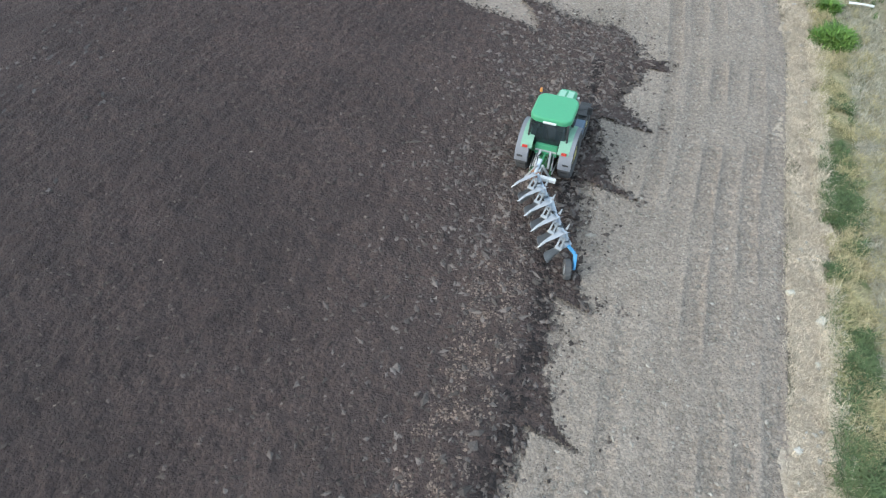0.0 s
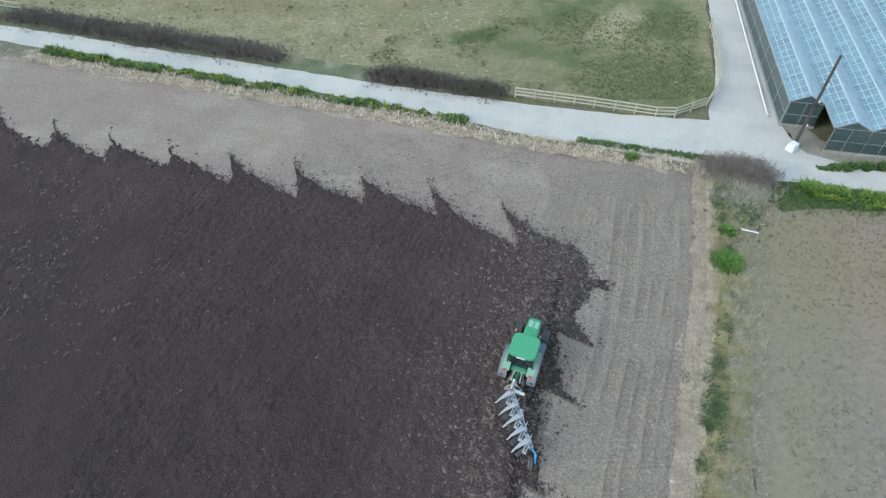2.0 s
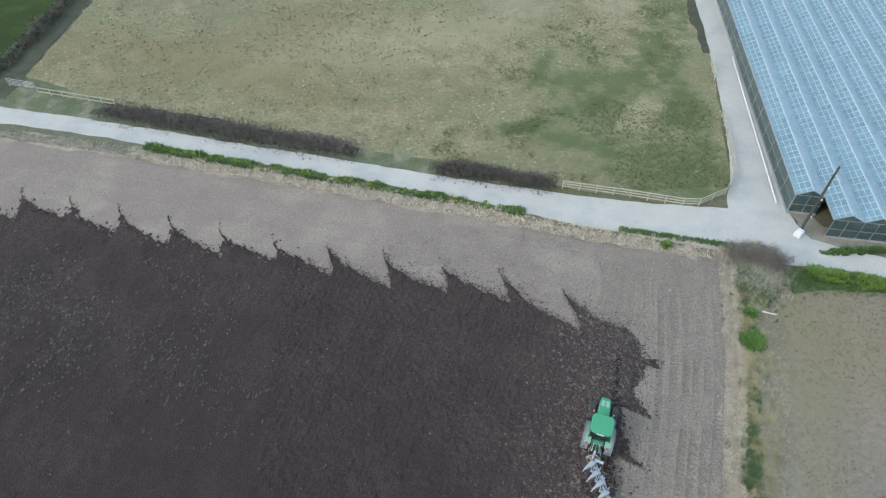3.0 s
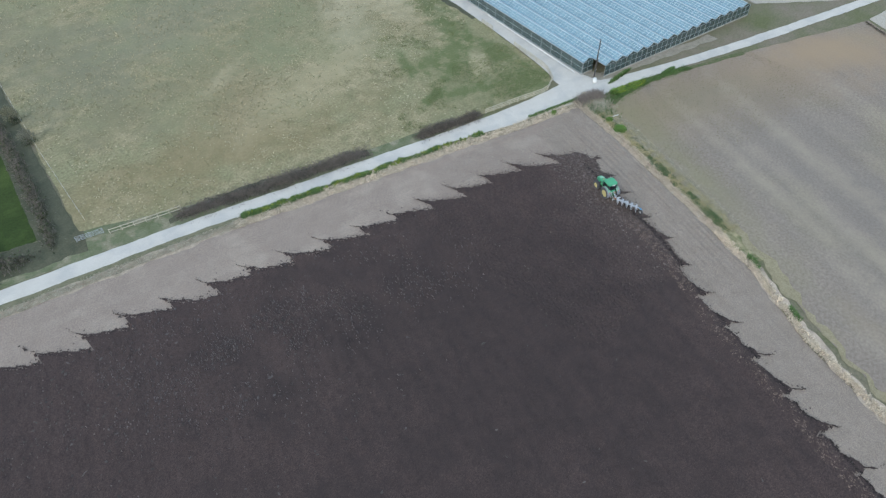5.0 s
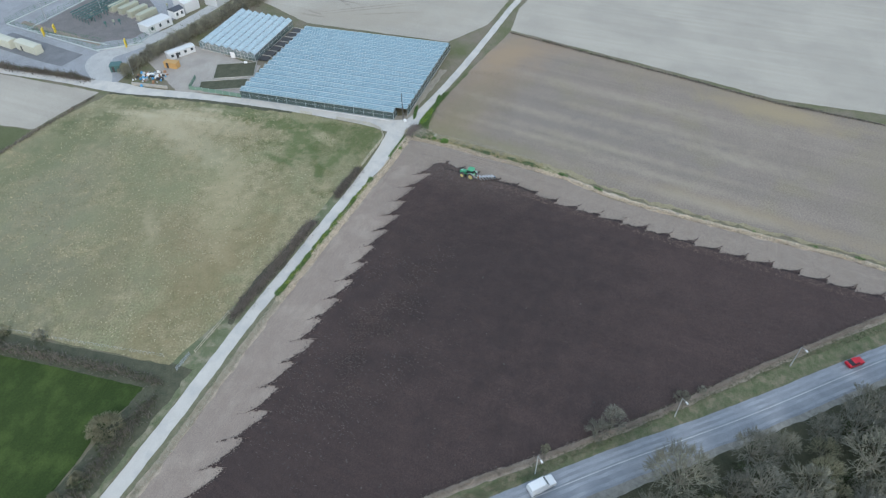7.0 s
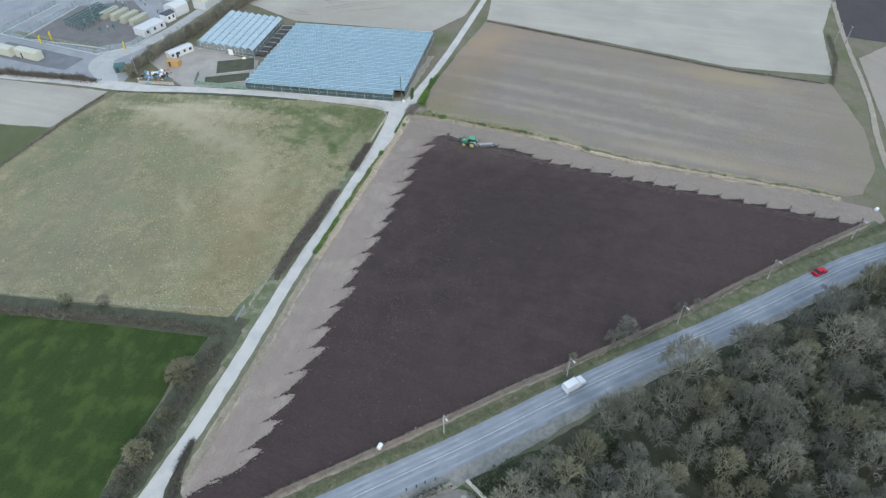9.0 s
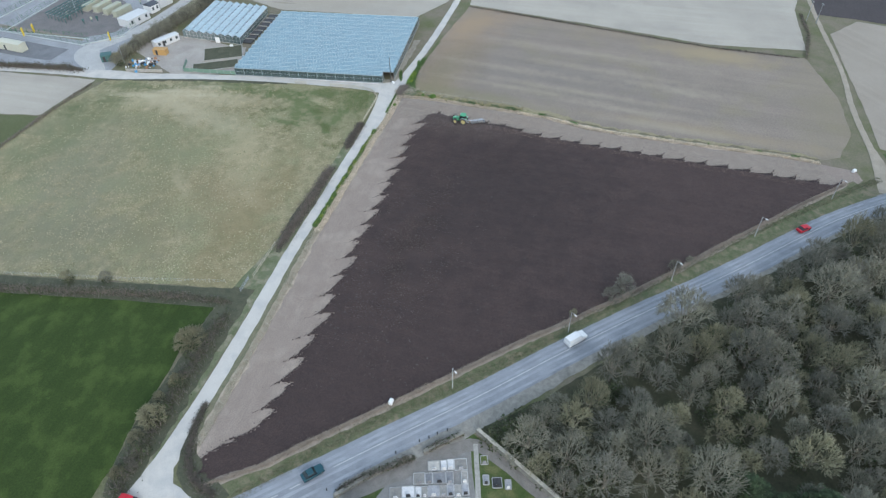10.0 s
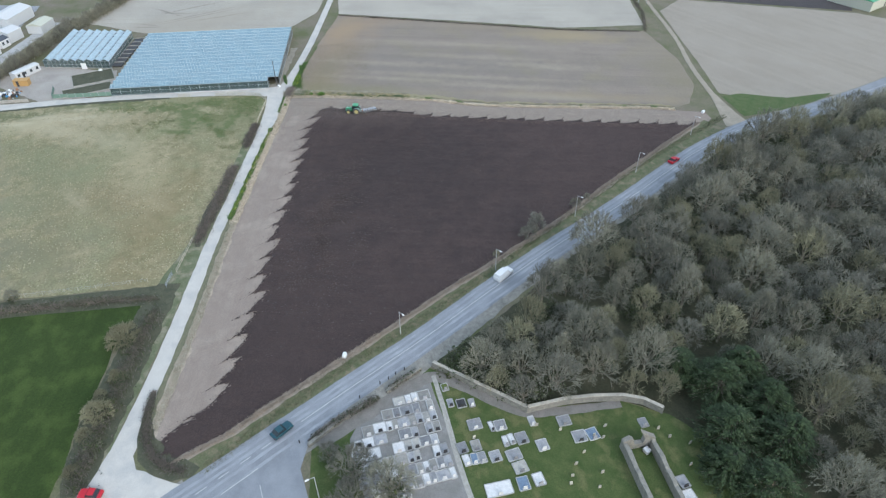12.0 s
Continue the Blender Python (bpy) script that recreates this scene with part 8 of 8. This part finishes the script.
def bare_tree(seed, high, radius, label, name="bare_tree", group="bare trees of the wood", limbs=9, fork=0.22, bark=None, twig=None, wide=0.027, fine=14):
    """A bare broadleaf tree: a trunk that divides into limbs, each limb fanning out into its own rounded lobe of the crown."""
    r = np.random.RandomState(seed)
    t = thing(name, label, "tree" if name == "bare_tree" else "shrub", group=group)
    base = np.array([0, 0, high * fork])
    trunk, ba, bb, wa, wb, ta, tb = [(np.zeros(3), base, 0.02 * high + 0.05, 0.016 * high + 0.03)], [], [], [], [], [], []
    tall = high - base[2]

    def unit(d):
        return d / np.linalg.norm(d)

    for k in range(limbs):
        q = (k + 0.5) / limbs
        az = 2.39996 * k + r.uniform(-0.3, 0.3)
        el = math.asin(np.clip(1.0 - 0.86 * q + r.uniform(-0.06, 0.06), 0.1, 0.99))
        d0 = np.array([math.cos(az) * math.cos(el), math.sin(az) * math.cos(el), math.sin(el)])
        reach = r.uniform(0.84, 1.08)
        heart = base + d0 * np.array([radius, radius, tall]) * 0.5 * reach
        lobe = r.uniform(0.48, 0.6)
        kink = base + (heart - base) * 0.5 + r.normal(0, 0.06, 3) * radius - np.array([0, 0, 0.05 * tall])
        trunk += [(base * r.uniform(0.85, 1.0), kink, 0.012 * high, 0.008 * high), (kink, heart, 0.008 * high, 0.005 * high)]
        for _ in range(5):
            d1 = unit(d0 + r.normal(0, 0.62, 3) + np.array([0, 0, 0.25]))
            e1 = heart + d1 * np.array([radius, radius, tall]) * lobe * r.uniform(0.42, 0.55)
            ba.append(kink + (heart - kink) * r.uniform(0.5, 1.0)), bb.append(e1)
            for _ in range(5):
                d2 = unit(d1 + r.normal(0, 0.36, 3))
                e2 = heart + d2 * np.array([radius, radius, tall]) * lobe * r.uniform(0.72, 0.92)
                s2 = ba[-1] + (e1 - ba[-1]) * r.uniform(0.55, 1.0)
                wa.append(s2), wb.append(e2)
                for _ in range(fine):
                    p = s2 + (e2 - s2) * r.uniform(0.3, 1.0)
                    g = unit(d2 + r.normal(0, 0.42, 3) + np.array([0, 0, 0.22]))
                    ta.append(p), tb.append(p + g * r.uniform(0.45, 1.0) * (0.25 + 0.1 * radius))
    put("trunk", mesh_of("trunk", *sticks(trunk, 4)), bark or BARK, t)
    v1, f1 = slivers(np.array(ba), np.array(bb), 0.075)
    v2, f2 = slivers(np.array(wa), np.array(wb), 0.05)
    put("bough_mass", mesh_of("bough_mass", np.concatenate([v1, v2]), np.concatenate([f1, f2 + len(v1)])), twig or TWIG, t)
    put("crown", mesh_of("crown", *slivers(np.array(ta), np.array(tb), wide)), twig or TWIG, t)
    return t


WOOD = [(-101.2, 20.2), (-96.4, 14.3), (-87.2, -0.9), (-79.4, -12.6), (-66.0, -40.5), (-50.4, -69.6), (-43.2, -87), (-41, -107), (-37, -135), (-58, -142), (-75, -118), (-110, -86), (-137, -66), (-156, -50), (-156, -22), (-142, -27), (-118, -13), (-113.5, -6), (-111.5, 4), (-111, 11.5), (-104.5, 17.8)]


def inside_of(poly, x, y):
    hit = False
    for (ax, ay), (bx, by) in zip(poly, poly[1:] + poly[:1]):
        if (ay > y) != (by > y) and x < (bx - ax) * (y - ay) / (by - ay) + ax:
            hit = not hit
    return hit


rt = random.Random(23)
TREE_KINDS = ((8.6, 4.4, 14, None), (9.4, 4.1, 13, "olive"), (8.0, 4.8, 15, "grey"), (9.8, 4.5, 14, "grey"), (9.0, 5.0, 16, None), (7.6, 3.7, 12, "olive"), (10.2, 3.8, 13, None))
TREE_LABELS = {None: "bare grey brown woodland tree with fine twigs", "olive": "bare woodland tree with olive lichened twigs", "grey": "bare grey woodland tree with a rounded crown"}
TREE_TWIGS = {None: TWIG, "olive": OLIVETWIG, "grey": GREYTWIG}
kinds = [bare_tree(100 + k, h, w, TREE_LABELS[c], limbs=n, twig=TREE_TWIGS[c], fine=13) for k, (h, w, n, c) in enumerate(TREE_KINDS)]
far_kinds = [bare_tree(100 + k, h, w, TREE_LABELS[c], limbs=n, twig=TREE_TWIGS[c], fine=6, wide=0.045) for k, (h, w, n, c) in enumerate(TREE_KINDS[1:5])]
spots = []
tries = 0
while len(spots) < 285 and tries < 40000:
    tries += 1
    x, y = rt.uniform(-156, -35), rt.uniform(-140, 23)
    s = rt.choice([rt.uniform(0.62, 0.85), rt.uniform(0.85, 1.15), rt.uniform(1.05, 1.3)])
    if inside_of(WOOD, x, y) and all((x - a) ** 2 + (y - b) ** 2 > (2.6 * (s + q)) ** 2 for a, b, q in spots) and (x + 126) ** 2 + (y + 21) ** 2 > 150 and (x + 137) ** 2 + (y + 18) ** 2 > 60 and (x + 116) ** 2 + (y + 19) ** 2 > 40:
        spots.append((x, y, s))
for k, (x, y, s) in enumerate(spots):
    m = pose(x, y, 0, rt.uniform(-4, 4), rt.uniform(-4, 4), rt.uniform(0, 360)) @ Matrix.Diagonal((s, s, s * rt.uniform(0.85, 1.15), 1))
    own = far_kinds if y < -48 else kinds
    if all(o.location.length < 1 for o in own[-1:]) and next((o for o in own if o.location.length < 1), None):
        next(o for o in own if o.location.length < 1).matrix_basis = m
    else:
        kind = own[rt.randrange(len(own))]
        copy_thing(kind, m @ Matrix.Diagonal(kind.scale).inverted().to_4x4())


# Undergrowth below the wood.
def shrub(seed, high, spread, label, twig=DARKTWIG, name="shrub", leaves=0, leaf=IVY):
    r = np.random.RandomState(seed)
    t = thing(name, label, "shrub")
    segs = []
    for _ in range(46):
        az, el = r.uniform(0, 2 * math.pi), r.uniform(0.3, 1.4)
        d = np.array([math.cos(az) * math.cos(el) * spread, math.sin(az) * math.cos(el) * spread, math.sin(el)])
        p = np.array([r.uniform(-0.3, 0.3) * spread, r.uniform(-0.3, 0.3) * spread, 0])
        q = p + d * high * r.uniform(0.5, 0.8)
        segs.append((p, q, 0.03, 0.02))
        for _ in range(7):
            e = d + r.normal(0, 0.6, 3)
            s0 = p + (q - p) * r.uniform(0.3, 1.0)
            s1 = s0 + e / np.linalg.norm(e) * high * r.uniform(0.2, 0.45)
            s1[2] = max(s1[2], 0.05)
            segs.append((s0, s1, 0.02, 0.012))
    put("stem_mass", mesh_of("stem_mass", *slivers(np.array([q[0] for q in segs]), np.array([q[1] for q in segs]), 0.028)), twig, t)
    if leaves:
        n = leaves
        az, el, rad = r.uniform(0, 2 * math.pi, n), r.uniform(0, 1.5, n), high * np.sqrt(r.uniform(0.2, 1, n))
        c = np.stack([rad * np.cos(az) * np.cos(el) * spread, rad * np.sin(az) * np.cos(el) * spread, rad * np.sin(el) * 0.9 + 0.05], -1)
        u, w = r.normal(0, 0.09, (n, 3)), r.normal(0, 0.09, (n, 3))
        v = np.stack([c - u, c + w, c + u, c - w], 1).reshape(-1, 3)
        put("foliage", mesh_of("foliage", v, np.arange(4 * n).reshape(-1, 4)), leaf, t)
    return t


bush_ivy = [shrub(210 + k, 2.0, 1.1, "dull green ivy clad shrub", twig=TWIG, leaves=300) for k in range(2)]


def plant(kind, x, y, s, flat=1.0):
    return copy_thing(kind, pose(x, y, 0, 0, 0, rt.uniform(0, 360)) @ Matrix.Diagonal((s, s, s * flat, 1)))


for k in range(190):
    x, y = rt.uniform(-125, -36), rt.uniform(-110, 22)
    if inside_of(WOOD, x, y):
        plant(bush_ivy[k % 2], x, y, rt.uniform(0.8, 1.5))
# Brambles and hedges, each one continuous growth.
def hedge(label, points, wide, high, per, seed, name="hedge", twig=DARKTWIG, leaves=0, leaf=IVY, thick=0.022, lumpy=0.35):
    """Crowded stems with fine side twigs along a line, and leaves where it keeps them."""
    r = np.random.RandomState(seed)
    t = thing(name, label, "hedge" if name == "hedge" else "bramble")
    line = np.array([(p.x, p.y) for p, _ in along(points, 0.1)])
    n = int(len(line) * 0.1 * per)
    pick = r.randint(0, len(line), n)
    at = line[pick]
    s_at = pick / len(line)
    o = np.clip(r.normal(0, 0.5, n), -1.25, 1.25)
    away = r.uniform(0, 2 * math.pi, n)
    p = np.stack([at[:, 0] + o * wide / 2 * np.cos(away), at[:, 1] + o * wide / 2 * np.sin(away), 0 * o], -1)
    tall = high * np.clip(1.02 - 0.62 * o * o, 0.08, 1) * (0.45 + 0.55 * np.clip(np.minimum(s_at, 1 - s_at) * 9, 0, 1)) * (1 + lumpy * vnoise(p[:, 0], p[:, 1], 2.2, seed)) * r.uniform(0.6, 1.05, n)
    q = p + np.stack([r.normal(0, 0.3, n) * tall, r.normal(0, 0.3, n) * tall, tall], -1)
    a, b = [], []
    for _ in range(7):
        f = r.uniform(0.35, 1.0, (n, 1))
        s0 = p + (q - p) * f
        g = r.normal(0, 1, (n, 3))
        g[:, 2] = np.abs(g[:, 2]) * 0.8
        g /= np.linalg.norm(g, axis=1, keepdims=True)
        a.append(s0)
        b.append(s0 + g * (0.22 + 0.22 * tall[:, None]) * r.uniform(0.5, 1.2, (n, 1)))
    put("stem_mass", mesh_of("stem_mass", *slivers(p, q, thick * 1.4)), twig, t)
    put("twig_mass", mesh_of("twig_mass", *slivers(np.concatenate(a), np.concatenate(b), thick)), twig, t)
    if leaves:
        k = r.randint(0, n, int(leaves * len(line) * 0.1))
        c = p[k] + (q[k] - p[k]) * r.uniform(0.5, 1.1, (len(k), 1)) + r.normal(0, 0.15, (len(k), 3))
        u, w = r.normal(0, 0.08, (len(k), 3)), r.normal(0, 0.08, (len(k), 3))
        put("foliage", mesh_of("foliage", np.stack([c - u, c + w, c + u, c - w], 1).reshape(-1, 3), np.arange(4 * len(k)).reshape(-1, 4)), leaf, t)
    return t


TANTWIG = material("tan_dead_stem", (0.44, 0.375, 0.31), (0.31, 0.265, 0.215), 1.5, fine=0.3)
hedge("low dark leafless bramble thicket along the pasture", [(-47.5, 67.4), (-38, 64.5), (-28, 61.3), (-16, 57.8)], 4.6, 0.95, 190, 401, "bramble_thicket", thick=0.017, lumpy=0.5)
hedge("small dark bramble thicket by the fence", [(-6.4, 54.2), (-1.0, 52.8), (6.0, 50.9)], 3.4, 1.1, 190, 402, "bramble_thicket", thick=0.017, lumpy=0.5)
hedge("grey leafless bramble at the field corner", [(22.2, 39.3), (23.6, 39.5), (25.2, 38.9), (26.9, 37.7)], 3.9, 1.65, 330, 403, "bramble_thicket", material("grey_leafless_stem", (0.3, 0.265, 0.235), (0.2, 0.175, 0.155), 1.0, fine=0.3), thick=0.011, lumpy=0.2)
hedge("dark scrub with ivy between the track and the crop", [(-108, 85.6), (-100, 84.0), (-90, 81.4), (-80, 78.8), (-68, 75.4)], 5.5, 1.5, 34, 404, leaves=70, thick=0.035)
hedge("dark scrubby hedge on the bank", [(-64.5, 75.5), (-62.5, 86), (-61, 98), (-58.5, 120), (-55.5, 150), (-50, 184)], 3.2, 1.5, 26, 405, leaves=40, thick=0.035)
hedge("dark brambles round the tip of the field", [(-90, 74.6), (-95.0, 75.4), (-100.0, 75.3), (-103.6, 74.0), (-106.4, 71.9), (-108.0, 69.0)], 2.4, 0.7, 80, 406, "bramble_thicket", leaves=14, thick=0.03)
hedge("tan dead growth along the roadside field edge", [(a + 1.55, b + 0.35) for a, b in zip(SOUTH_X, SOUTH_Y)][:-1], 1.35, 0.65, 60, 407, twig=TANTWIG, thick=0.026)
hedge("thin dark hedge between tilled fields", [(91.1, 12.4), (69.5, -29.5), (49.0, -69.2), (39.5, -96)], 1.1, 0.6, 14, 408, leaves=8, thick=0.04)
hedge("ragged hedge by the far lane", [(38.5, -98), (57, -107.5), (76, -113)], 2.0, 0.9, 14, 409, leaves=14, thick=0.04)
hedge("low dark hedge at the pasture's far side", [(-54.9, 172.5), (-4.9, 154.9), (15.9, 148.0), (36.5, 140.6)], 1.6, 0.9, 12, 410, leaves=4, thick=0.04)
hedge("dark hedge along the compound", [(51, 138.5), (62, 134.6), (80, 126.8), (104, 115.0), (122, 106.0), (140, 97.0)], 6.0, 3.8, 45, 411, twig=TWIG, leaves=30, thick=0.05)
hedge("ivy clad hedge beside the lane", [(45.6, 147), (49, 165), (52.5, 186)], 3.6, 2.2, 34, 412, leaves=30, thick=0.045)
hedge("low dark hedge on the roadside wall", [(-108.3, 48.8), (-105.9, 43.9), (-102.9, 36.2)], 0.9, 1.25, 90, 413, leaves=60, leaf=NEEDLE)
hedge("low dark hedge on the roadside wall", [(-101.8, 34.2), (-98.8, 27.8)], 0.9, 1.25, 90, 414, leaves=60, leaf=NEEDLE)
round_bush = bare_tree(130, 3.6, 2.9, "rounded twiggy bush at the crop's edge", "round_bush", "bushes by the crop", limbs=15, fork=0.08, twig=OLIVETWIG, fine=17)
round_bush.matrix_basis = pose(-75.6, 80.6, 0) @ Matrix.Scale(1.25, 4)
for x, y, s in ((-93.0, 83.4, 1.05), (-84.8, 81.2, 0.62), (-96.8, 85.2, 0.6), (-88.4, 83.6, 0.5), (-103.5, 86.2, 0.55)):
    copy_thing(round_bush, pose(x, y, 0, 0, 0, 70 * x) @ Matrix.Scale(s / 1.25, 4))
for x, y, s in ((-77.0, 79.6, 1.2), (-92.0, 82.6, 1.3), (-85.6, 80.4, 0.9), (-99.0, 83.6, 1.0)):
    plant(bush_ivy[0], x, y, s)
# Hedgerow trees.
TREES = [(-56.7, 104, 0.4), (-56.2, 112.5, 0.42), (-67.9, -6.2, 0.5), (-66.2, -9.0, 0.62), (-59.6, -22.3, 0.34), (-57.4, -26.4, 0.24), (-72.2, 2.8, 0.26), (-116.8, 43.0, 0.95), (-112.6, 46.0, 0.5), (-121.4, 38.0, 0.9), (49, 135.4, 0.5), (51.5, 137, 0.45), (-122.5, 44.5, 0.9)]
for k, (x, y, s) in enumerate(TREES):
    copy_thing(kinds[k % 5], pose(x, y, 0, 0, 0, 40 * k) @ Matrix.Scale(s, 4) @ Matrix.Diagonal(kinds[k % 5].scale).inverted().to_4x4())
    plant(bush_ivy[k % 2], x, y, s * (0.7 if -75 < x < -57 and y < 5 else 1.6))
for k in range(32):
    q = k / 31
    kind = kinds[(2, 3, 0)[k % 3]]
    copy_thing(kind, pose(50.5 + 88 * q + rt.uniform(-1, 1), np.interp(q, [0, 0.6, 1], [136.8, 116.0, 98.0]) + rt.uniform(-1.2, 1.2), 0, 0, 0, 40 * k) @ Matrix.Scale(rt.uniform(0.48, 0.66), 4) @ Matrix.Diagonal(kind.scale).inverted().to_4x4())
for x, y, sz in ((-99.8, 22.4, 1.2), (-98.6, 19.6, 1.5), (-101.4, 20.6, 1.3), (-96.2, 16.4, 1.2), (-104.0, 17.6, 1.3), (-108.2, 13.6, 1.3), (-110.4, 9.0, 1.2)):
    plant(bush_ivy[0], x, y, sz)
for k in range(2):
    bush_ivy[k].matrix_basis = pose(-92 + 6 * k, 0.5 - 6 * k, 0)


# Evergreens at the cemetery's edge.
def evergreen(seed, high, radius):
    r = np.random.RandomState(seed)
    t = thing("evergreen_tree", "dark green spreading evergreen with drooping sprays", "tree", group="evergreens by the cemetery")
    put("trunk", mesh_of("trunk", *sticks([(np.zeros(3), np.array([0, 0, high * 0.9]), 0.35, 0.08)], 8)), BARK, t)
    segs, quads = [], []
    for _ in range(150):
        z = high * r.uniform(0.12, 0.97)
        az = r.uniform(0, 2 * math.pi)
        reach = radius * (1 - (z / high) ** 1.6) * r.uniform(0.75, 1.1) + 0.3
        d = np.array([math.cos(az), math.sin(az), 0.15])
        p, q = np.array([0, 0, z * 0.93]), np.array([0, 0, z]) + d * reach
        q[2] -= reach * 0.12
        segs.append((p, q, 0.06, 0.02))
        n = 46
        tt = np.sqrt(r.uniform(0.08, 1, n))
        c = p + (q - p) * tt[:, None] + r.normal(0, 0.16, (n, 3)) * (1 + reach * 0.12)
        side = np.array([-math.sin(az), math.cos(az), 0])
        u = d * r.uniform(0.25, 0.6, (n, 1)) + side * r.uniform(-0.35, 0.35, (n, 1)) + np.array([0, 0, -0.12])
        w = np.cross(u, [0, 0, 1.0]) * 0.22 + r.normal(0, 0.02, (n, 3))
        quads.append(np.stack([c - w, c + u * 0.5 - w * 0.8, c + u, c + u * 0.5 + w], 1))
    put("branch_mass", mesh_of("branch_mass", *sticks(segs, 3)), BARK, t)
    v = np.concatenate(quads).reshape(-1, 3)
    put("foliage", mesh_of("foliage", v, np.arange(len(v)).reshape(-1, 4)), NEEDLE, t)
    return t


for k, (x, y, h, rad) in enumerate(((-119.0, -21.5, 8.5, 6.0), (-127.5, -17.5, 8.0, 6.2), (-113.5, -17.0, 7.0, 4.6), (-138.0, -17.0, 8.0, 6.0), (-124.5, -27.0, 8.0, 5.5), (-133.0, -13.5, 6.5, 4.6), (-132.0, -25.0, 9.0, 6.0), (-117.0, -27.0, 8.0, 5.5))):
    evergreen(300 + k, h, rad).matrix_basis = pose(x, y, 0, 0, 0, 50 * k)
# Roadside verge grass.
pv = np.array([(p.x, p.y) for p, _ in along([(-107.5, 66), (-99.5, 53.5), (-92.5, 40.5), (-87, 28), (-79.5, 13.5), (-70, -3), (-60, -20.5), (-46.5, -45), (-34.5, -71), (-28, -86)], 0.1)])
q = pv[rv.randint(0, len(pv), 5200)]
blades("verge_grass", q[:, 0] + rv.uniform(-2.3, -0.1, 5200), q[:, 1] + rv.uniform(-0.8, 0.6, 5200), 0.03, 0.08 + 0.16 * rv.uniform(0, 1, 5200) ** 2, 0.035, 1.2, leaf_material("verge_grass_blades", (0.085, 0.112, 0.05), (0.19, 0.175, 0.11), 0.4), "rough green verge grass", per=5, seed=71)
